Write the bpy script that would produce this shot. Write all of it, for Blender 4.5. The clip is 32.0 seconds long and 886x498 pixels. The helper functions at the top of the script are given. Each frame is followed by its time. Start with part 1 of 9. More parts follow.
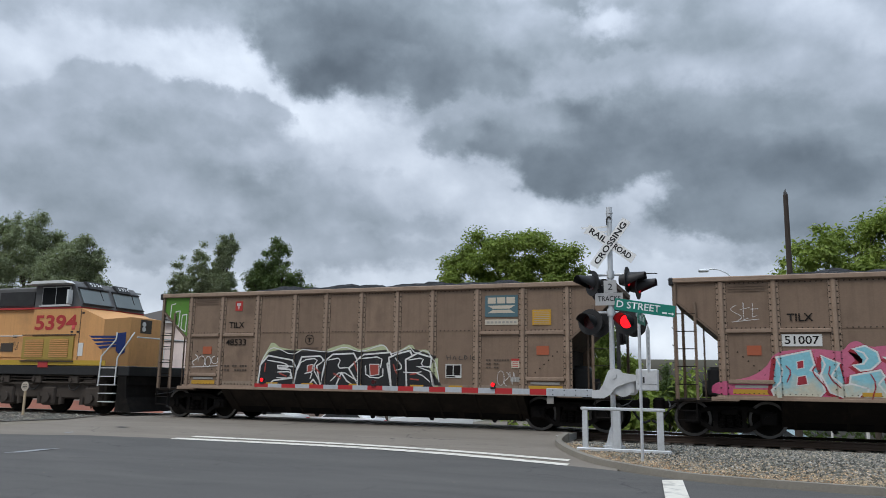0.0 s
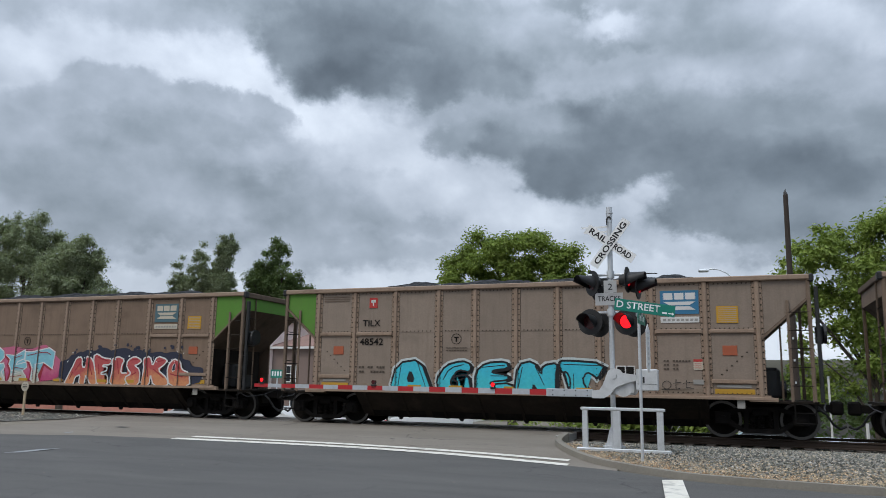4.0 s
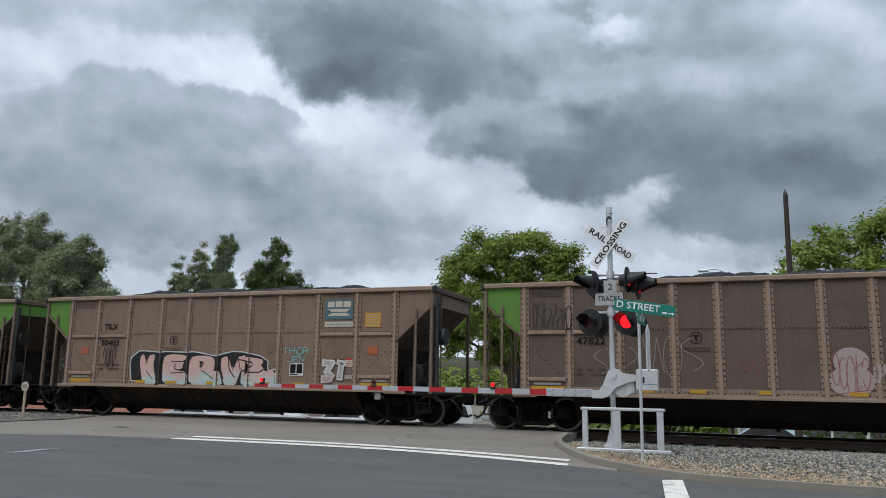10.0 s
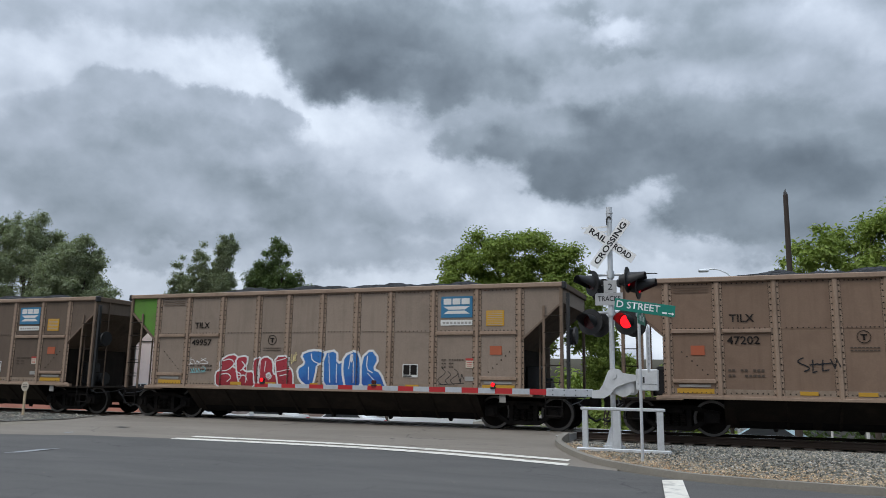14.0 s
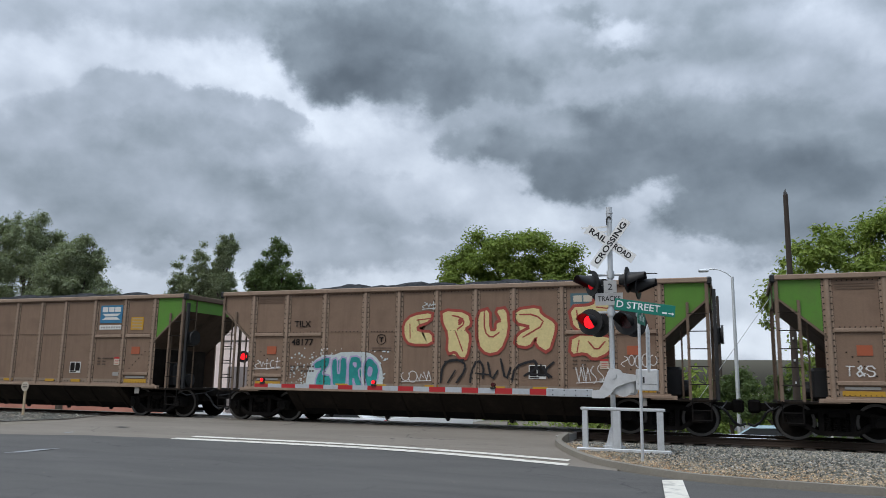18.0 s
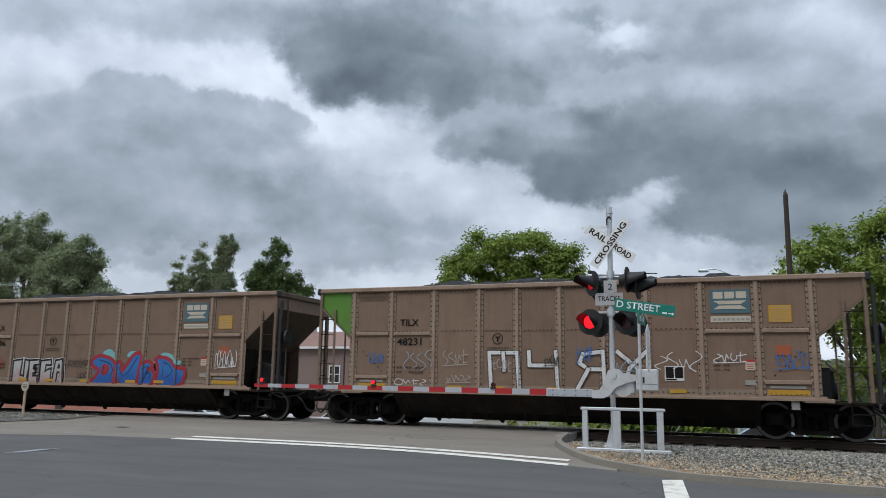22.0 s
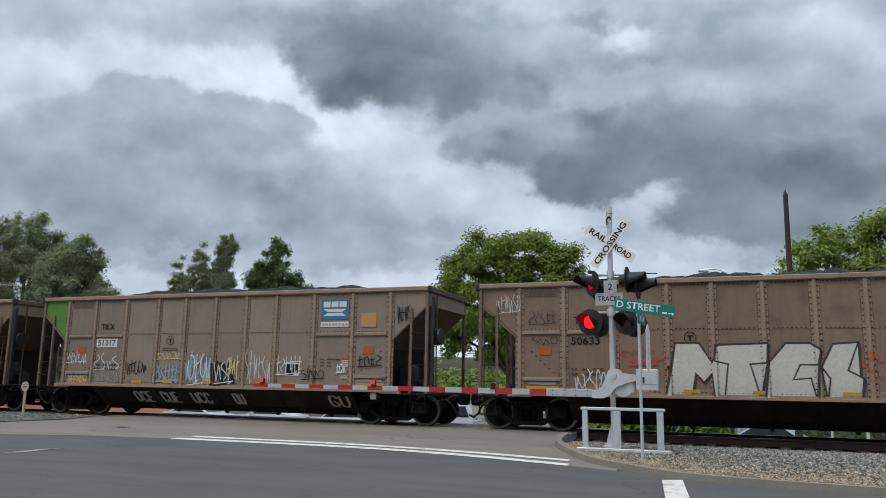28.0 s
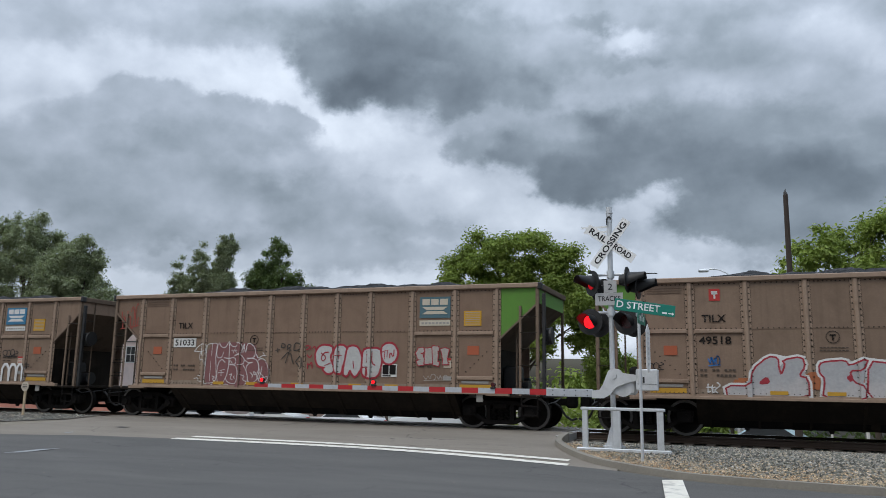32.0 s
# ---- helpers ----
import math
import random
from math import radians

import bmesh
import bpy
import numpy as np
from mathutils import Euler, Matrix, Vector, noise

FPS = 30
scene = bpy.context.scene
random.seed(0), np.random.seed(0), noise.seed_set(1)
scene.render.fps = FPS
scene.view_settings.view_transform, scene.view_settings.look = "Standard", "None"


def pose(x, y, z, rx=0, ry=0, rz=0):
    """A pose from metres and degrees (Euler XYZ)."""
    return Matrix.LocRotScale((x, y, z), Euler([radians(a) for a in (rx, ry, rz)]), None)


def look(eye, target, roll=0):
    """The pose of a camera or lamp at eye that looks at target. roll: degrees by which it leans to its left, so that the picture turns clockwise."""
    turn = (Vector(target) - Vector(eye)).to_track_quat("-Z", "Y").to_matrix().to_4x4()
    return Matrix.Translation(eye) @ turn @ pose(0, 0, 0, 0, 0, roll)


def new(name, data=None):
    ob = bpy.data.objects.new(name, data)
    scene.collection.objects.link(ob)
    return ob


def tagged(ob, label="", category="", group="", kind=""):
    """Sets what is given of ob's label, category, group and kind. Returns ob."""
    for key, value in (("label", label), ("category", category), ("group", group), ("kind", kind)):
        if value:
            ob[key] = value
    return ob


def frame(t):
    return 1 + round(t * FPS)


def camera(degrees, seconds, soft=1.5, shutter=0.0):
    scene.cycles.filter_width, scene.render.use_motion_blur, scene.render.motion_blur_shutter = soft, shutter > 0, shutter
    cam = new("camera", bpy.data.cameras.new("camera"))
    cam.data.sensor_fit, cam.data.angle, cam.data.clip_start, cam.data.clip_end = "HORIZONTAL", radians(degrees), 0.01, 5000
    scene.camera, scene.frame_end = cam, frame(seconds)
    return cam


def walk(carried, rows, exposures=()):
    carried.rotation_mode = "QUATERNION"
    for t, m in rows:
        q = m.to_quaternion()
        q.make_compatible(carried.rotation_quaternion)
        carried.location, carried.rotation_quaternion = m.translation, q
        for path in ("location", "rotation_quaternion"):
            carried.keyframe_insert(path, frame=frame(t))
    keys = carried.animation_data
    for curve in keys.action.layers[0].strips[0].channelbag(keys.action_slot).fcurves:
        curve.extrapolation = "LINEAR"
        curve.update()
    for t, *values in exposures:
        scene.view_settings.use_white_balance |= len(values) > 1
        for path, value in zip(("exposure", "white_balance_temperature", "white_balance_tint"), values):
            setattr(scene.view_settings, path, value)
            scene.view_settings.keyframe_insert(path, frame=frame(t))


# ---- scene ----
EYE = Vector((0.0, 0.0, 1.56))
AIM = EYE + Vector((-0.35151, 0.91989, 0.17391)) * 10
cam = camera(60.1, 32.0, soft=0.45, shutter=0.1)
walk(cam, [(0, look(EYE, AIM, 0.968)), (32, look(EYE, AIM, 0.968))], exposures=[(0, 0.42), (32, 0.42)])

# ---- daylight: clear sky above a moving cloud deck, one soft sun ----
SUN_EL, SUN_AZ = radians(52), radians(215)
world = bpy.data.worlds.new("overcast_sky")
scene.world = world
world.use_nodes = True
wn = world.node_tree.nodes
sky = wn.new("ShaderNodeTexSky")
sky.sky_type, sky.sun_disc, sky.sun_elevation, sky.sun_rotation = "NISHITA", False, SUN_EL, SUN_AZ
sky.dust_density = 4.0
wn["Background"].inputs["Strength"].default_value = 0.07
world.node_tree.links.new(sky.outputs["Color"], wn["Background"].inputs["Color"])

sun = new("sun", bpy.data.lights.new("sun", "SUN"))
sun.data.energy, sun.data.angle, sun.data.color = 6.0, radians(20), (1.0, 0.93, 0.82)
sun.matrix_world = look(Vector((math.sin(SUN_AZ) * 50, math.cos(SUN_AZ) * 50, math.tan(SUN_EL) * 50)), (0, 0, 0))


# ---- node and mesh helpers ----
def nodes_of(name):
    m = bpy.data.materials.new(name)
    m.use_nodes = True
    m.node_tree.nodes.clear()
    return m, m.node_tree.nodes, m.node_tree.links


def keep(node, v, k):
    if k == "operation":
        node.operation = v
    elif k == "use_clamp":
        node.use_clamp = v
    elif k == "blend_type":
        node.blend_type = v
    elif k == "data_type":
        node.data_type = v
    elif k == "gradient_type":
        node.gradient_type = v
    elif k == "vector_type":
        node.vector_type = v
    elif k == "feature":
        node.feature = v
    elif k == "interpolation_type":
        node.interpolation_type = v
    elif k == "invert":
        node.invert = v


class Net:
    """Small wrapper to chain shader nodes."""

    def __init__(self, name):
        self.m, self.n, self.l = nodes_of(name)

    def add(self, kind, inputs=None, **props):
        node = self.n.new("ShaderNode" + kind)
        for k, v in props.items():
            keep(node, v, k)
        for k, v in (inputs or {}).items():
            if isinstance(v, bpy.types.NodeSocket):
                self.l.new(v, node.inputs[k])
            else:
                node.inputs[k].default_value = v
        return node

    def math(self, op, a, b=0.0, c=0.0, clamp=False):
        return self.add("Math", {0: a, 1: b, 2: c}, operation=op, use_clamp=clamp).outputs[0]

    def vec(self, op, a, b=(0, 0, 0)):
        return self.add("VectorMath", {0: a, 1: b}, operation=op)

    def noise(self, v, scale, detail=4.0, rough=0.55, dist=0.0):
        return self.add("TexNoise", {"Vector": v, "Scale": scale, "Detail": detail, "Roughness": rough, "Distortion": dist})

    def ramp(self, fac, stops, mode="LINEAR"):
        r = self.add("ValToRGB", {"Fac": fac})
        r.color_ramp.interpolation = mode
        el = r.color_ramp.elements
        while len(el) < len(stops):
            el.new(0.5)
        for e, (p, c) in zip(el, stops):
            e.position = p
            e.color = (*c, 1) if isinstance(c, tuple) else (c, c, c, 1)
        return r.outputs["Color"]

    def mix(self, fac, a, b, mode="MIX"):
        x = self.add("Mix", data_type="RGBA", blend_type=mode)
        for s, v in ((x.inputs[0], fac), (x.inputs[6], a), (x.inputs[7], b)):
            if isinstance(v, bpy.types.NodeSocket):
                self.l.new(v, s)
            elif isinstance(v, tuple):
                s.default_value = (*v, 1)
            else:
                s.default_value = v
        return x.outputs[2]

    def end(self, shader):
        o = self.add("OutputMaterial")
        self.l.new(shader, o.inputs["Surface"])
        return self.m


# ---- cloud deck ----
DECK = 160.0


def cloud_material():
    g = Net("cloud_deck")
    p = g.add("TexCoord").outputs["Object"]
    ahead = g.vec("DOT_PRODUCT", p, (-0.35694, 0.93412, 0)).outputs["Value"]
    side = g.vec("DOT_PRODUCT", p, (0.93412, 0.35694, 0)).outputs["Value"]
    flat = g.vec("MULTIPLY", p, (1, 1, 0)).outputs[0]
    r = g.math("MAXIMUM", g.vec("LENGTH", flat).outputs["Value"], 5.0)
    rr = g.math("DIVIDE", r, DECK)
    unit = g.vec("NORMALIZE", flat).outputs[0]
    lift = g.math("MULTIPLY", g.math("ARCTAN2", 1.0, rr), 1.25)
    q = g.vec("ADD", unit, g.add("CombineXYZ", {2: lift}).outputs[0]).outputs[0]
    warp = g.noise(q, 5.0, 6, 0.6).outputs["Color"]
    fine = g.noise(q, 12.0, 5, 0.55).outputs["Color"]
    dep = g.math("MAXIMUM", ahead, 30.0)
    uv = g.add("CombineXYZ", {0: g.math("DIVIDE", side, dep), 1: g.math("DIVIDE", DECK, dep)}).outputs[0]
    w1 = g.vec("MULTIPLY", g.vec("SUBTRACT", warp, (0.5, 0.5, 0.5)).outputs[0], (0.10, 0.078, 0)).outputs[0]
    w2 = g.vec("MULTIPLY", g.vec("SUBTRACT", fine, (0.5, 0.5, 0.5)).outputs[0], (0.088, 0.066, 0)).outputs[0]
    w3 = g.vec("MULTIPLY", g.vec("SUBTRACT", g.noise(q, 30.0, 5, 0.6).outputs["Color"], (0.5, 0.5, 0.5)).outputs[0], (0.040, 0.032, 0)).outputs[0]
    uv = g.vec("ADD", g.vec("ADD", g.vec("ADD", uv, w1).outputs[0], w2).outputs[0], w3).outputs[0]
    def puff(u, v, su, sv, deg, tone, edge):
        mp = g.add('Mapping', {'Vector': uv, 'Location': (u, v, 0), 'Rotation': (0, 0, radians(deg)), 'Scale': (su, sv, 1)}, vector_type='TEXTURE').outputs[0]
        f = g.add('TexGradient', {'Vector': mp}, gradient_type='SPHERICAL').outputs['Fac']
        f = g.add('MapRange', {'Value': f, 'From Min': 0.0, 'From Max': edge}, interpolation_type='SMOOTHSTEP').outputs[0]
        return g.math('MULTIPLY_ADD', f, g.math('SUBTRACT', tone, tot), tot)

    tot = 0.61
    tot = puff(0.000, 0.155, 0.954, 0.095, 0, 0.739, 0.90)
    tot = puff(0.001, 0.128, 1.113, 0.048, 0, 0.794, 0.90)
    tot = puff(-0.485, 0.439, 0.366, 0.095, 0, 0.745, 0.80)
    tot = puff(-0.548, 0.516, 0.334, 0.048, 0, 0.648, 0.80)
    tot = puff(-0.364, 0.488, 0.175, 0.049, -6, 0.620, 0.80)
    tot = puff(-0.294, 0.510, 0.127, 0.032, 0, 0.575, 0.80)
    tot = puff(-0.272, 0.410, 0.183, 0.072, 0, 0.812, 0.80)
    tot = puff(-0.145, 0.343, 0.183, 0.076, -20, 0.812, 0.80)
    tot = puff(-0.051, 0.293, 0.151, 0.072, -15, 0.767, 0.80)
    tot = puff(0.056, 0.248, 0.207, 0.056, 0, 0.739, 0.80)
    tot = puff(-0.564, 0.372, 0.159, 0.048, 0, 0.739, 0.80)
    tot = puff(-0.428, 0.326, 0.262, 0.079, 0, 0.620, 0.45)
    tot = puff(-0.438, 0.387, 0.087, 0.038, 0, 0.648, 0.38)
    tot = puff(-0.509, 0.365, 0.095, 0.036, 0, 0.666, 0.45)
    tot = puff(-0.311, 0.356, 0.083, 0.037, -8, 0.639, 0.38)
    tot = puff(-0.230, 0.358, 0.049, 0.032, 0, 0.648, 0.38)
    tot = puff(-0.274, 0.317, 0.095, 0.040, 0, 0.611, 0.52)
    tot = puff(-0.412, 0.314, 0.167, 0.036, 0, 0.566, 0.90)
    tot = puff(-0.543, 0.324, 0.127, 0.040, 0, 0.648, 0.90)
    tot = puff(-0.313, 0.332, 0.087, 0.032, 0, 0.575, 0.90)
    tot = puff(-0.384, 0.248, 0.342, 0.056, 0, 0.584, 0.90)
    tot = puff(-0.550, 0.245, 0.159, 0.040, 0, 0.566, 0.90)
    tot = puff(-0.342, 0.198, 0.270, 0.036, 0, 0.556, 0.90)
    tot = puff(-0.506, 0.184, 0.127, 0.028, 0, 0.556, 0.90)
    tot = puff(-0.196, 0.290, 0.135, 0.040, 0, 0.703, 0.90)
    tot = puff(-0.216, 0.227, 0.143, 0.028, 0, 0.639, 0.90)
    tot = puff(-0.095, 0.253, 0.111, 0.032, 0, 0.684, 0.90)
    tot = puff(-0.071, 0.211, 0.135, 0.021, 0, 0.630, 0.90)
    tot = puff(-0.138, 0.183, 0.191, 0.022, 0, 0.611, 0.90)
    tot = puff(-0.397, 0.137, 0.175, 0.021, 0, 0.776, 0.80)
    tot = puff(-0.071, 0.480, 0.223, 0.099, -4, 0.455, 0.60)
    tot = puff(-0.132, 0.421, 0.135, 0.046, -6, 0.425, 0.60)
    tot = puff(-0.208, 0.457, 0.068, 0.048, 0, 0.483, 0.60)
    tot = puff(-0.018, 0.390, 0.052, 0.037, 0, 0.474, 0.52)
    tot = puff(0.032, 0.424, 0.127, 0.056, 0, 0.474, 0.75)
    tot = puff(0.087, 0.400, 0.079, 0.033, -6, 0.520, 0.75)
    tot = puff(-0.119, 0.492, 0.151, 0.044, 0, 0.425, 0.90)
    tot = puff(0.055, 0.491, 0.103, 0.048, 0, 0.511, 0.90)
    tot = puff(-0.035, 0.439, 0.056, 0.024, 0, 0.502, 0.90)
    tot = puff(0.134, 0.471, 0.087, 0.064, 0, 0.575, 0.80)
    tot = puff(0.174, 0.519, 0.072, 0.024, 0, 0.520, 0.80)
    tot = puff(0.232, 0.490, 0.072, 0.029, 0, 0.739, 0.80)
    tot = puff(0.247, 0.454, 0.083, 0.017, 0, 0.556, 0.70)
    tot = puff(0.332, 0.513, 0.127, 0.032, 0, 0.566, 0.80)
    tot = puff(0.434, 0.490, 0.151, 0.040, 0, 0.611, 0.80)
    tot = puff(0.561, 0.500, 0.135, 0.056, 0, 0.684, 0.80)
    tot = puff(0.404, 0.527, 0.127, 0.021, 0, 0.575, 0.80)
    tot = puff(0.172, 0.398, 0.095, 0.048, -8, 0.666, 0.80)
    tot = puff(0.321, 0.433, 0.207, 0.033, 0, 0.648, 0.80)
    tot = puff(0.517, 0.433, 0.175, 0.040, 0, 0.630, 0.80)
    tot = puff(0.264, 0.330, 0.238, 0.076, 0, 0.474, 0.75)
    tot = puff(0.091, 0.311, 0.103, 0.041, -4, 0.502, 0.52)
    tot = puff(0.021, 0.322, 0.045, 0.032, 0, 0.584, 0.60)
    tot = puff(0.171, 0.273, 0.099, 0.048, 0, 0.435, 0.45)
    tot = puff(0.286, 0.299, 0.143, 0.068, 0, 0.435, 0.75)
    tot = puff(0.419, 0.365, 0.262, 0.049, 0, 0.502, 0.80)
    tot = puff(0.510, 0.331, 0.191, 0.021, 2, 0.556, 0.80)
    tot = puff(0.438, 0.286, 0.254, 0.072, 0, 0.455, 0.60)
    tot = puff(0.225, 0.346, 0.135, 0.040, 0, 0.435, 0.90)
    tot = puff(0.359, 0.222, 0.119, 0.048, 0, 0.465, 0.60)
    tot = puff(0.494, 0.216, 0.191, 0.064, 0, 0.492, 0.80)
    tot = puff(0.521, 0.171, 0.159, 0.032, 0, 0.575, 0.80)
    tot = puff(0.133, 0.348, 0.072, 0.032, 0, 0.556, 0.80)
    tot = puff(0.277, 0.251, 0.045, 0.029, 0, 0.739, 0.80)
    tot = puff(0.245, 0.224, 0.056, 0.037, 0, 0.758, 0.80)
    tot = puff(0.323, 0.179, 0.103, 0.032, 0, 0.703, 0.80)
    tot = puff(0.125, 0.210, 0.151, 0.040, 0, 0.758, 0.80)
    tot = puff(0.162, 0.157, 0.159, 0.032, 0, 0.794, 0.80)
    tot = puff(0.403, 0.065, 0.413, 0.068, 0, 0.84, 0.80)
    tot = puff(0.311, 0.145, 0.207, 0.032, 0, 0.80, 0.80)
    tot = puff(-0.429, 0.080, 0.397, 0.048, 0, 0.82, 0.80)
    tot = puff(0.002, 0.058, 1.192, 0.048, 0, 0.85, 0.80)
    tot = puff(-0.123, 0.171, 0.262, 0.033, 0, 0.63, 0.9)
    tot = puff(-0.362, 0.164, 0.175, 0.024, 0, 0.64, 0.9)
    big = g.noise(q, 3.6, 6, 0.55).outputs["Fac"]
    tot = g.math("ADD", tot, g.math("MULTIPLY", g.math("SUBTRACT", big, 0.5), 0.13))
    bill = g.noise(q, 8.5, 6, 0.5).outputs["Fac"]
    bill2 = g.noise(g.vec("ADD", q, (0.01, 0.0, 0.05)).outputs[0], 8.5, 6, 0.5).outputs["Fac"]
    tot = g.math("ADD", tot, g.math("MULTIPLY", g.math("SUBTRACT", bill2, bill), 0.27))
    small = g.noise(q, 14.0, 6, 0.55).outputs["Fac"]
    tot = g.math("ADD", tot, g.math("MULTIPLY", g.math("SUBTRACT", small, 0.5), 0.10))
    col = g.ramp(tot, [(0.0, (0.0, 0.0, 0.0)), (0.35, (0.0785, 0.098, 0.119)), (0.45, (0.137, 0.168, 0.201)), (0.55, (0.217, 0.260, 0.307)), (0.65, (0.328, 0.378, 0.450)), (0.75, (0.467, 0.525, 0.613)), (0.85, (0.63, 0.697, 0.792)), (1.0, (0.86, 0.93, 1.0))])
    # an overcast sky brightens towards the zenith
    up = g.math("DIVIDE", 1.0, g.math("SQRT", g.math("ADD", 1.0, g.math("MULTIPLY", rr, rr))))
    gain = g.math("ADD", 0.95, g.math("MULTIPLY", g.math("POWER", up, 3.0), 4.2))
    em = g.add("Emission", {"Color": col, "Strength": gain}).outputs[0]
    tr = g.add("BsdfTransparent").outputs[0]
    m = g.end(g.add("MixShader", {0: 0.86, 1: tr, 2: em}).outputs[0])
    m.cycles.emission_sampling = "NONE"
    return m

deck_bm = bmesh.new()
bmesh.ops.create_circle(deck_bm, cap_ends=True, segments=64, radius=4600)
deck_me = bpy.data.meshes.new("cloud_deck")
deck_bm.to_mesh(deck_me)
deck = tagged(new("backdrop_clouds", deck_me), "grey layered rain clouds with bright gaps drifting slowly", "clouds", kind="structure")
deck_me.materials.append(cloud_material())
deck.location = (0, 0, 1.56 + DECK)

# ---- materials ----
def surface(name, color, rough=0.7, metal=0.0, grain=18.0, stain=1.6, vary=0.25, dirt=(0.05, 0.045, 0.04), dirt_amt=0.25, bump=0.15, bump_scale=None, streak=0.0, spec=0.5, rand=0.0):
    """Paint, stone, soil or metal with grain, broad stains and fine relief, in object space at real size."""
    g = Net(name)
    p = g.add("TexCoord").outputs["Object"]
    rnd = g.add("ObjectInfo").outputs["Random"]
    shift = g.vec("SCALE", (17.0, 31.0, 7.0))
    g.l.new(rnd, shift.inputs["Scale"])
    v = g.vec("ADD", p, shift.outputs[0]).outputs[0]
    fine = g.noise(v, grain, 5, 0.6).outputs["Fac"]
    broad = g.noise(v, stain, 5, 0.6, 0.3).outputs["Fac"]
    k = g.math("ADD", 1.0 - vary, g.math("MULTIPLY", g.math("ADD", fine, g.math("MULTIPLY", broad, 1.0)), vary))
    if rand:
        k = g.math("MULTIPLY", k, g.math("ADD", 1 - rand, g.math("MULTIPLY", rnd, 2 * rand)))
    col = g.mix(1.0, color, g.add("CombineColor", {0: k, 1: k, 2: k}).outputs[0], "MULTIPLY")
    mask = g.ramp(broad, [(0.5, 0.0), (0.72, 1.0)])
    if streak:
        sv = g.vec("MULTIPLY", v, (9.0, 9.0, 0.5)).outputs[0]
        s = g.ramp(g.noise(sv, 1.0, 4, 0.65).outputs["Fac"], [(0.5, 0.0), (0.75, 1.0)])
        mask = g.mix(streak, mask, s, "SCREEN")
    col = g.mix(g.math("MULTIPLY", mask, dirt_amt), col, dirt)
    b = g.add("Bump", {"Strength": bump, "Distance": 0.02, "Height": g.noise(v, bump_scale or grain * 2, 4, 0.6).outputs["Fac"]}).outputs[0]
    rg = g.math("ADD", rough - 0.08, g.math("MULTIPLY", fine, 0.16), clamp=True)
    s = g.add("BsdfPrincipled", {"Base Color": col, "Roughness": rg, "Metallic": metal, "Normal": b, "Specular IOR Level": spec})
    return g.end(s.outputs[0])


def plain(name, color, rough=0.6, metal=0.0, spec=0.5):
    return surface(name, color, rough, metal, 30, 3, 0.12, (0.1, 0.09, 0.08), 0.12, 0.05, spec=spec)


def glow(name, color, strength):
    g = Net(name)
    p = g.add("TexCoord").outputs["Object"]
    k = g.ramp(g.add("TexVoronoi", {"Vector": p, "Scale": 45.0}).outputs["Distance"], [(0.0, 1.0), (0.9, 0.55)])
    return g.end(g.add("Emission", {"Color": g.mix(1.0, color, k, "MULTIPLY"), "Strength": strength}).outputs[0])


def leaf_material(name, dark, light):
    g = Net(name)
    rnd = g.add("NewGeometry").outputs["Random Per Island"]
    p = g.add("TexCoord").outputs["Object"]
    n = g.noise(p, 0.45, 3).outputs["Fac"]
    f = g.math("ADD", g.math("MULTIPLY", rnd, 0.6), g.math("MULTIPLY", n, 0.5), clamp=True)
    col = g.mix(f, dark, light)
    s = g.add("BsdfPrincipled", {"Base Color": col, "Roughness": 0.62, "Specular IOR Level": 0.25}).outputs[0]
    t = g.add("BsdfTranslucent", {"Color": g.mix(0.5, col, (0.16, 0.24, 0.03))}).outputs[0]
    return g.end(g.add("MixShader", {0: 0.38, 1: s, 2: t}).outputs[0])


def speckle_material(name, tones, scale, rough=0.95, bump=0.8, stain=(0.2, 0.17, 0.13), stain_amt=0.3):
    """Loose stone or worn asphalt: cells of differing tone."""
    g = Net(name)
    p = g.add("TexCoord").outputs["Object"]
    v = g.add("TexVoronoi", {"Vector": p, "Scale": scale, "Randomness": 1.0})
    sep = g.add("SeparateColor", {0: v.outputs["Color"]}).outputs[0]
    col = g.ramp(sep, tones)
    edge = g.ramp(v.outputs["Distance"], [(0.2, 1.0), (0.75, 0.45)])
    col = g.mix(1.0, col, edge, "MULTIPLY")
    broad = g.ramp(g.noise(p, 0.6, 5, 0.6, 0.4).outputs["Fac"], [(0.45, 0.0), (0.7, 1.0)])
    col = g.mix(g.math("MULTIPLY", broad, stain_amt), col, stain)
    b = g.add("Bump", {"Strength": bump, "Distance": 0.03, "Height": v.outputs["Distance"]}, invert=True).outputs[0]
    return g.end(g.add("BsdfPrincipled", {"Base Color": col, "Roughness": rough, "Normal": b, "Specular IOR Level": 0.2}).outputs[0])


